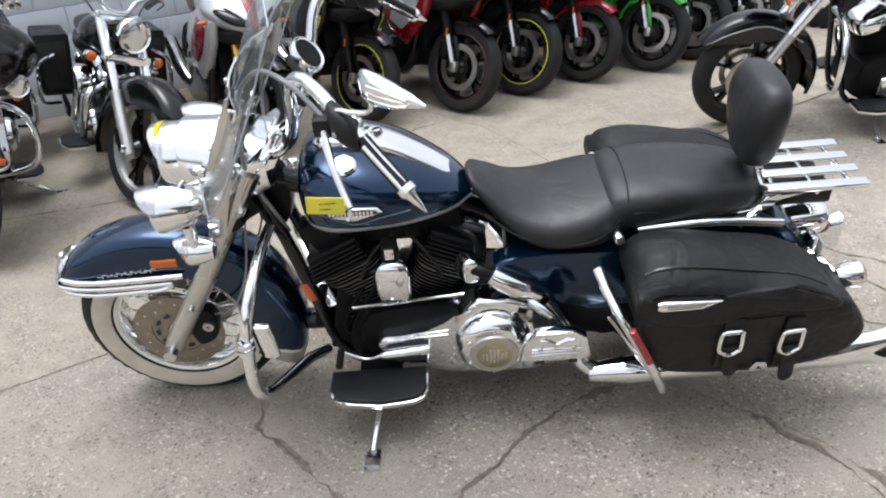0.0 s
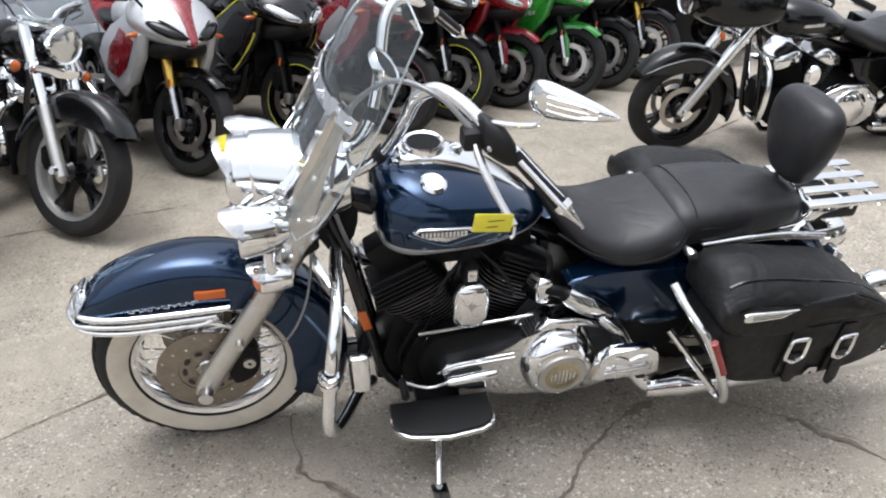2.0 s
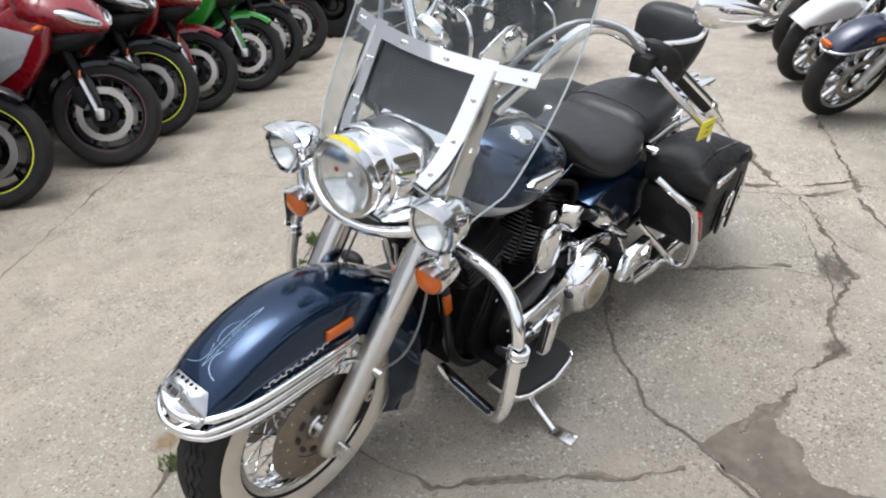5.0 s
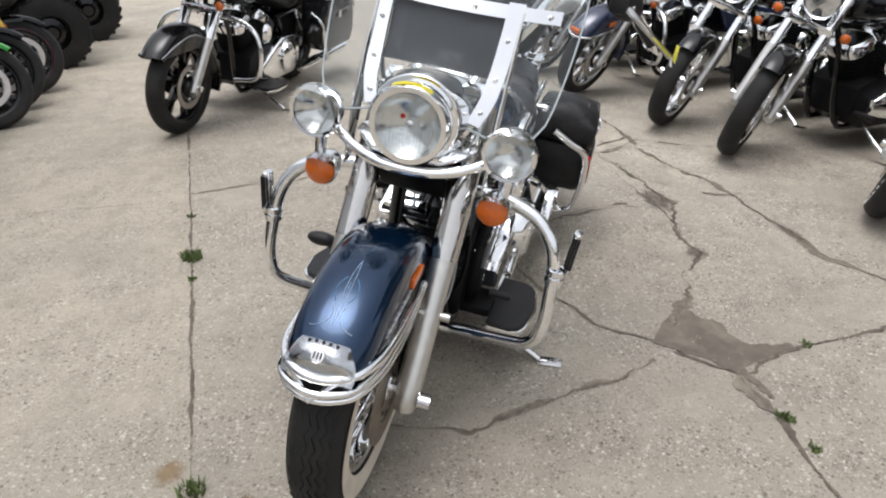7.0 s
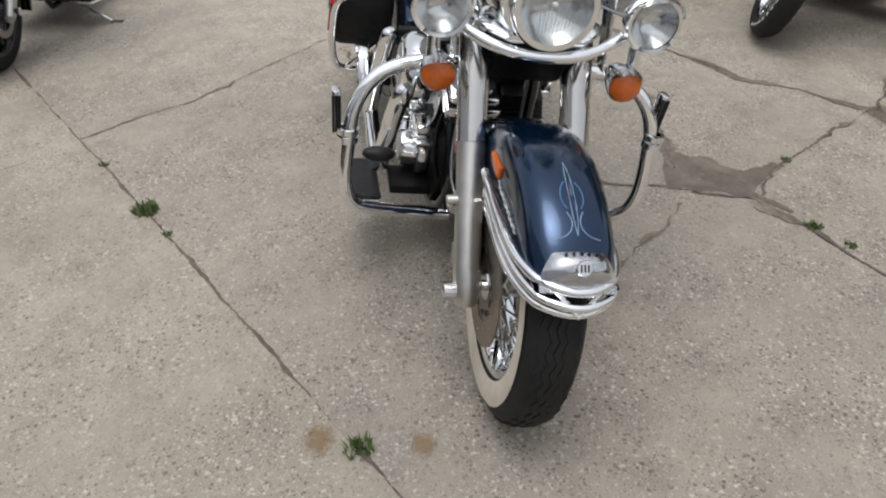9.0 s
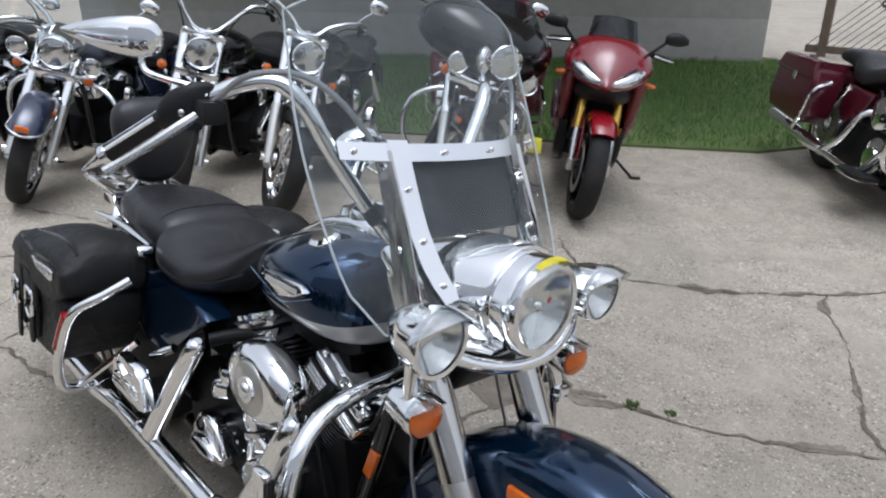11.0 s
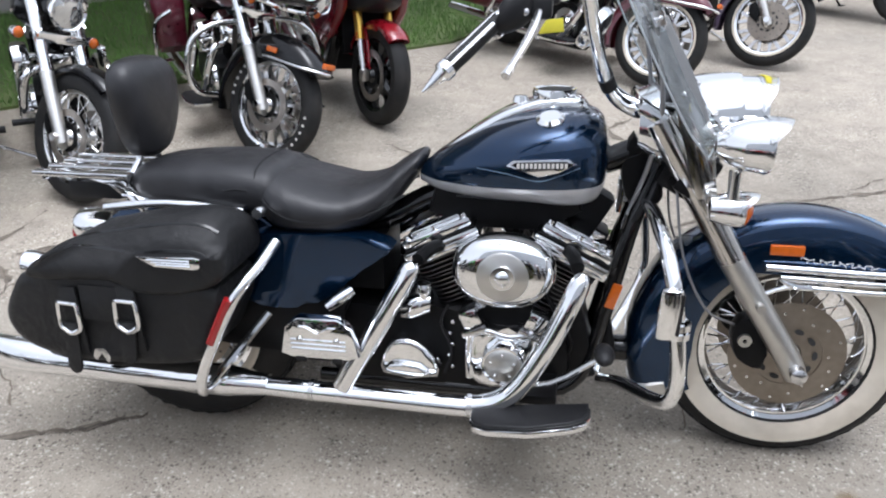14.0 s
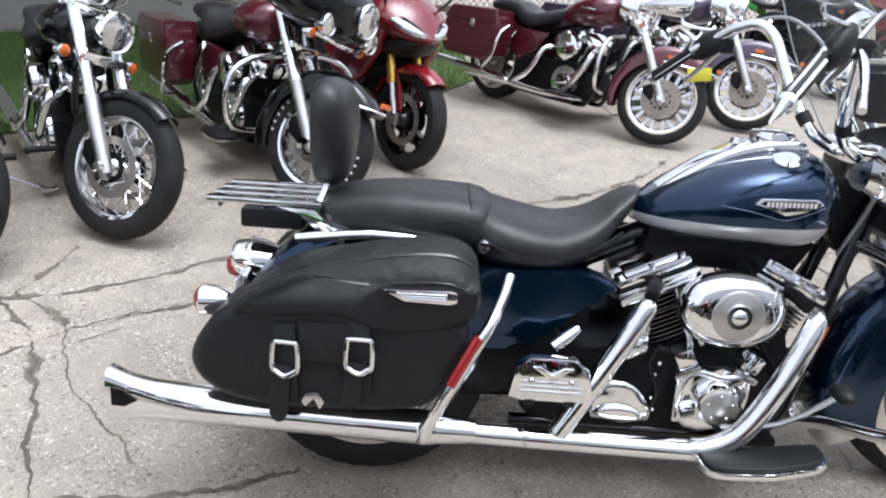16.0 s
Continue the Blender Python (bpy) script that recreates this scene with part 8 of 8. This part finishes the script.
def tuft(x, y, spread, height, n, seed, bm=None, z=0.0):
    rnd = random.Random(seed)
    bm = bm or bmesh.new()
    for k in range(n):
        a, r = rnd.uniform(0, 2 * math.pi), spread * rnd.random() ** 0.7
        px, py = x + r * math.cos(a), y + r * math.sin(a)
        h, w = height * rnd.uniform(0.4, 1.1), 0.0025 + 0.002 * rnd.random()
        t = rnd.uniform(0, math.pi)
        lx, ly = rnd.uniform(-1, 1) * h * 0.7, rnd.uniform(-1, 1) * h * 0.7
        c, s = math.cos(t) * w, math.sin(t) * w
        v = [bm.verts.new(p) for p in ((px - c, py - s, z), (px + c, py + s, z), (px + lx * 0.5 + c * 0.7, py + ly * 0.5 + s * 0.7, z + h * 0.65), (px + lx * 0.5 - c * 0.7, py + ly * 0.5 - s * 0.7, z + h * 0.65), (px + lx, py + ly, z + h))]
        bm.faces.new(v[:4])
        bm.faces.new((v[3], v[2], v[4]))
    return bm


for k, (x, y, sp, h, n) in enumerate(((0.22, 1.20, 0.045, 0.045, 150), (-0.99, 0.435, 0.035, 0.035, 90), (-0.258, -1.125, 0.028, 0.022, 70), (-0.375, -1.185, 0.022, 0.016, 45), (0.190, -1.245, 0.022, 0.016, 40), (0.62, 1.46, 0.02, 0.02, 30), (0.05, 1.09, 0.02, 0.02, 30))):
    tagged(part("weed", tuft(x, y, sp, h, n, 50 + k), WEED), "small green weed tuft growing in a concrete joint", "weed", "weeds in the joints", "stuff")

# loose grit on the concrete
rnd = random.Random(9)
bm = bmesh.new()
for k in range(2600):
    x, y = rnd.uniform(-2.6, 2.6), rnd.uniform(-2.6, 2.4)
    r = rnd.uniform(0.0012, 0.0038)
    a = rnd.uniform(0, 3)
    pts = [(x + r * math.cos(a + q), y + r * math.sin(a + q), 0.0026) for q in (0, 2.1, 4.2)]
    vs = [bm.verts.new(p) for p in pts] + [bm.verts.new((x, y, 0.0026 + r))]
    for f in ((0, 1, 3), (1, 2, 3), (2, 0, 3)):
        bm.faces.new([vs[i] for i in f])
GRIT = mat("pale_grit", (0.42, 0.38, 0.32), 0.9, 0, 20, 0.35)
tagged(part("grit", bm, GRIT), "loose pale grit and pebbles on concrete", "grit", kind="stuff")

# lawn strip beside the row
lawn = [(9.0, 1.75), (3.6, -2.53), (1.65, -3.97), (0.95, -4.50), (0.62, -5.2), (1.10, -8.1), (3.2, -8.4), (4.6, -6.6), (12.0, 0.4)]
bm = slab(lawn, -0.05, 0.02, 0, axis="z")
tagged(part("lawn", bm, SOIL), "strip of mown green grass beside the lot", "lawn", kind="structure")


def inside(x, y, poly):
    c = False
    for (ax, ay), (bx, by) in zip(poly, poly[1:] + poly[:1]):
        if (ay > y) != (by > y) and x < (bx - ax) * (y - ay) / (by - ay) + ax:
            c = not c
    return c


rnd = random.Random(21)
verts, faces = [], []
while len(verts) < 3 * 42000:
    x, y = rnd.uniform(0.4, 8.0), rnd.uniform(-8.5, 0.8)
    if not inside(x, y, lawn):
        continue
    h, w, t = rnd.uniform(0.03, 0.085), rnd.uniform(0.003, 0.006), rnd.uniform(0, math.pi)
    lx, ly = rnd.uniform(-0.04, 0.04), rnd.uniform(-0.04, 0.04)
    i = len(verts)
    verts += [(x - w * math.cos(t), y - w * math.sin(t), 0.018), (x + w * math.cos(t), y + w * math.sin(t), 0.018), (x + lx, y + ly, 0.018 + h)]
    faces.append((i, i + 1, i + 2))
me = bpy.data.meshes.new("grass")
me.from_pydata(verts, [], faces)
me.materials.append(GRASS)
tagged(new("grass", me), "short green lawn grass blades", "grass", kind="stuff")


# ---- buildings ----
def wall_frame(ax, ay, bx, by):
    """Pose whose x runs along the wall from a to b, and whose y points to its right-hand back."""
    return Matrix.Translation((ax, ay, 0)) @ Matrix.Rotation(math.atan2(by - ay, bx - ax), 4, "Z"), math.hypot(bx - ax, by - ay)


# white painted block wall behind the sport bikes
m, length = wall_frame(-10.0, -0.75, 2.2, 6.73)
bm = block((length / 2, 0.078, 2.0), (length, 0.22, 4.0), 0)
w1 = part("wall_north", bm, WALL_WHITE)
w1.matrix_world = m
tagged(w1, "white painted concrete block wall", "wall", kind="structure")
row_mesh = {}
for r in range(14):
    for k in range(30):
        x0 = 0.6 + k * 0.40 + (0.2 if r % 2 else 0)
        if x0 > length - 0.45:
            continue
        if "b" not in row_mesh:
            blk = part("block", block((0.196, 0.0, 0.096), (0.39, 0.09, 0.19), 0.006), WALL_WHITE, w1)
            row_mesh["b"] = blk.data
        else:
            if r > 8 or k > 26:
                continue
            blk = new("block", row_mesh["b"])
            blk.parent = w1
        blk.location = (x0, 0.0, 0.002 + r * 0.20)
bm = bmesh.new()
for r in range(20):
    for k in range(34):
        x0 = k * 0.40 + (0.2 if r % 2 else 0)
        if x0 > length - 0.45 or (r <= 8 and 2 <= k + 0 <= 26 and 0.6 <= x0 <= 11.4):
            continue
        block((x0 + 0.196, 0.004, 0.098 + r * 0.20), (0.39, 0.082, 0.19), 0, bm)
tagged(part("block_courses", bm, WALL_WHITE, w1), kind="stuff")

# cream house with lap siding on a grey foundation, past the lawn
m, length = wall_frame(9.5, -2.6, 2.9, -8.35)
house = thing("house", m, "cream lap-sided house on a grey foundation beyond the lawn", "house")
part("foundation", block((length / 2, -0.12, 0.25), (length, 0.24, 0.56), 0.004), FOUND, house)
part("wall", block((length / 2, -0.16, 2.0), (length, 0.16, 2.96), 0.004), FOUND, house)
side = part("siding_board", block((length / 2, 0, 0), (length, 0.014, 0.125), 0.003, turn=Matrix.Rotation(radians(-5), 4, "X")), SIDING, house, "cream lap siding board")
side.location = (0, -0.06, 0.57)
for k in range(1, 24):
    ob = new("siding_board", side.data)
    ob.parent = house
    ob.location = (0, -0.06, 0.57 + 0.112 * k)
part("downspout", tube([(length - 1.9, 0.02, 0.25), (length - 1.9, 0.02, 2.9)], 0.035, 8, 1), SIDING, house)
part("roof", slab([(-0.4, 0.35), (length + 0.4, 0.35), (length + 0.4, -4.0), (-0.4, -4.0)], 3.28, 3.40, 0.01, axis="z"), FOUND, house)

# wooden fence with wire mesh and a concrete walk behind it
WOOD = mat("weathered_wood", (0.17, 0.13, 0.10), 0.85, 0, 12, 0.25, 0.3, 60)
m, length = wall_frame(2.6, -9.0, -9.0, -11.5)
fence = thing("fence", m, "dark wire mesh fence on wooden posts", "fence")
for k in range(6):
    part("post", block((0.2 + 2.3 * k, 0, 0.75), (0.10, 0.10, 1.5), 0.008), WOOD, fence)
part("rail", block((length / 2, 0.02, 1.45), (length, 0.05, 0.09), 0.005), WOOD, fence)
part("rail", block((length / 2, 0.02, 0.12), (length, 0.05, 0.09), 0.005), WOOD, fence)
bm = bmesh.new()
n = int(length / 0.10)
for k in range(n + 14):
    for s in (1, -1):
        x0 = 0.10 * k - 0.7
        a, b_ = (x0, 0.15), (x0 + 1.3, 1.42)
        if s < 0:
            a, b_ = (x0 + 1.3, 0.15), (x0, 1.42)
        if min(a[0], b_[0]) < 0 or max(a[0], b_[0]) > length:
            continue
        skin(bm, [[(a[0] - 0.006, 0.03, a[1]), (a[0] + 0.006, 0.03, a[1]), (a[0], 0.036, a[1])], [(b_[0] - 0.006, 0.03, b_[1]), (b_[0] + 0.006, 0.03, b_[1]), (b_[0], 0.036, b_[1])]])
tagged(part("wire_mesh", bm, IRON, fence), kind="stuff")
bm = slab([(0.7, -8.2), (3.0, -8.5), (2.8, -9.4), (0.4, -9.2)], -0.03, 0.03, 0, axis="z")
tagged(part("walkway", bm, CONCRETE_PALE), "pale concrete walkway by the fence", "pavement", kind="structure")
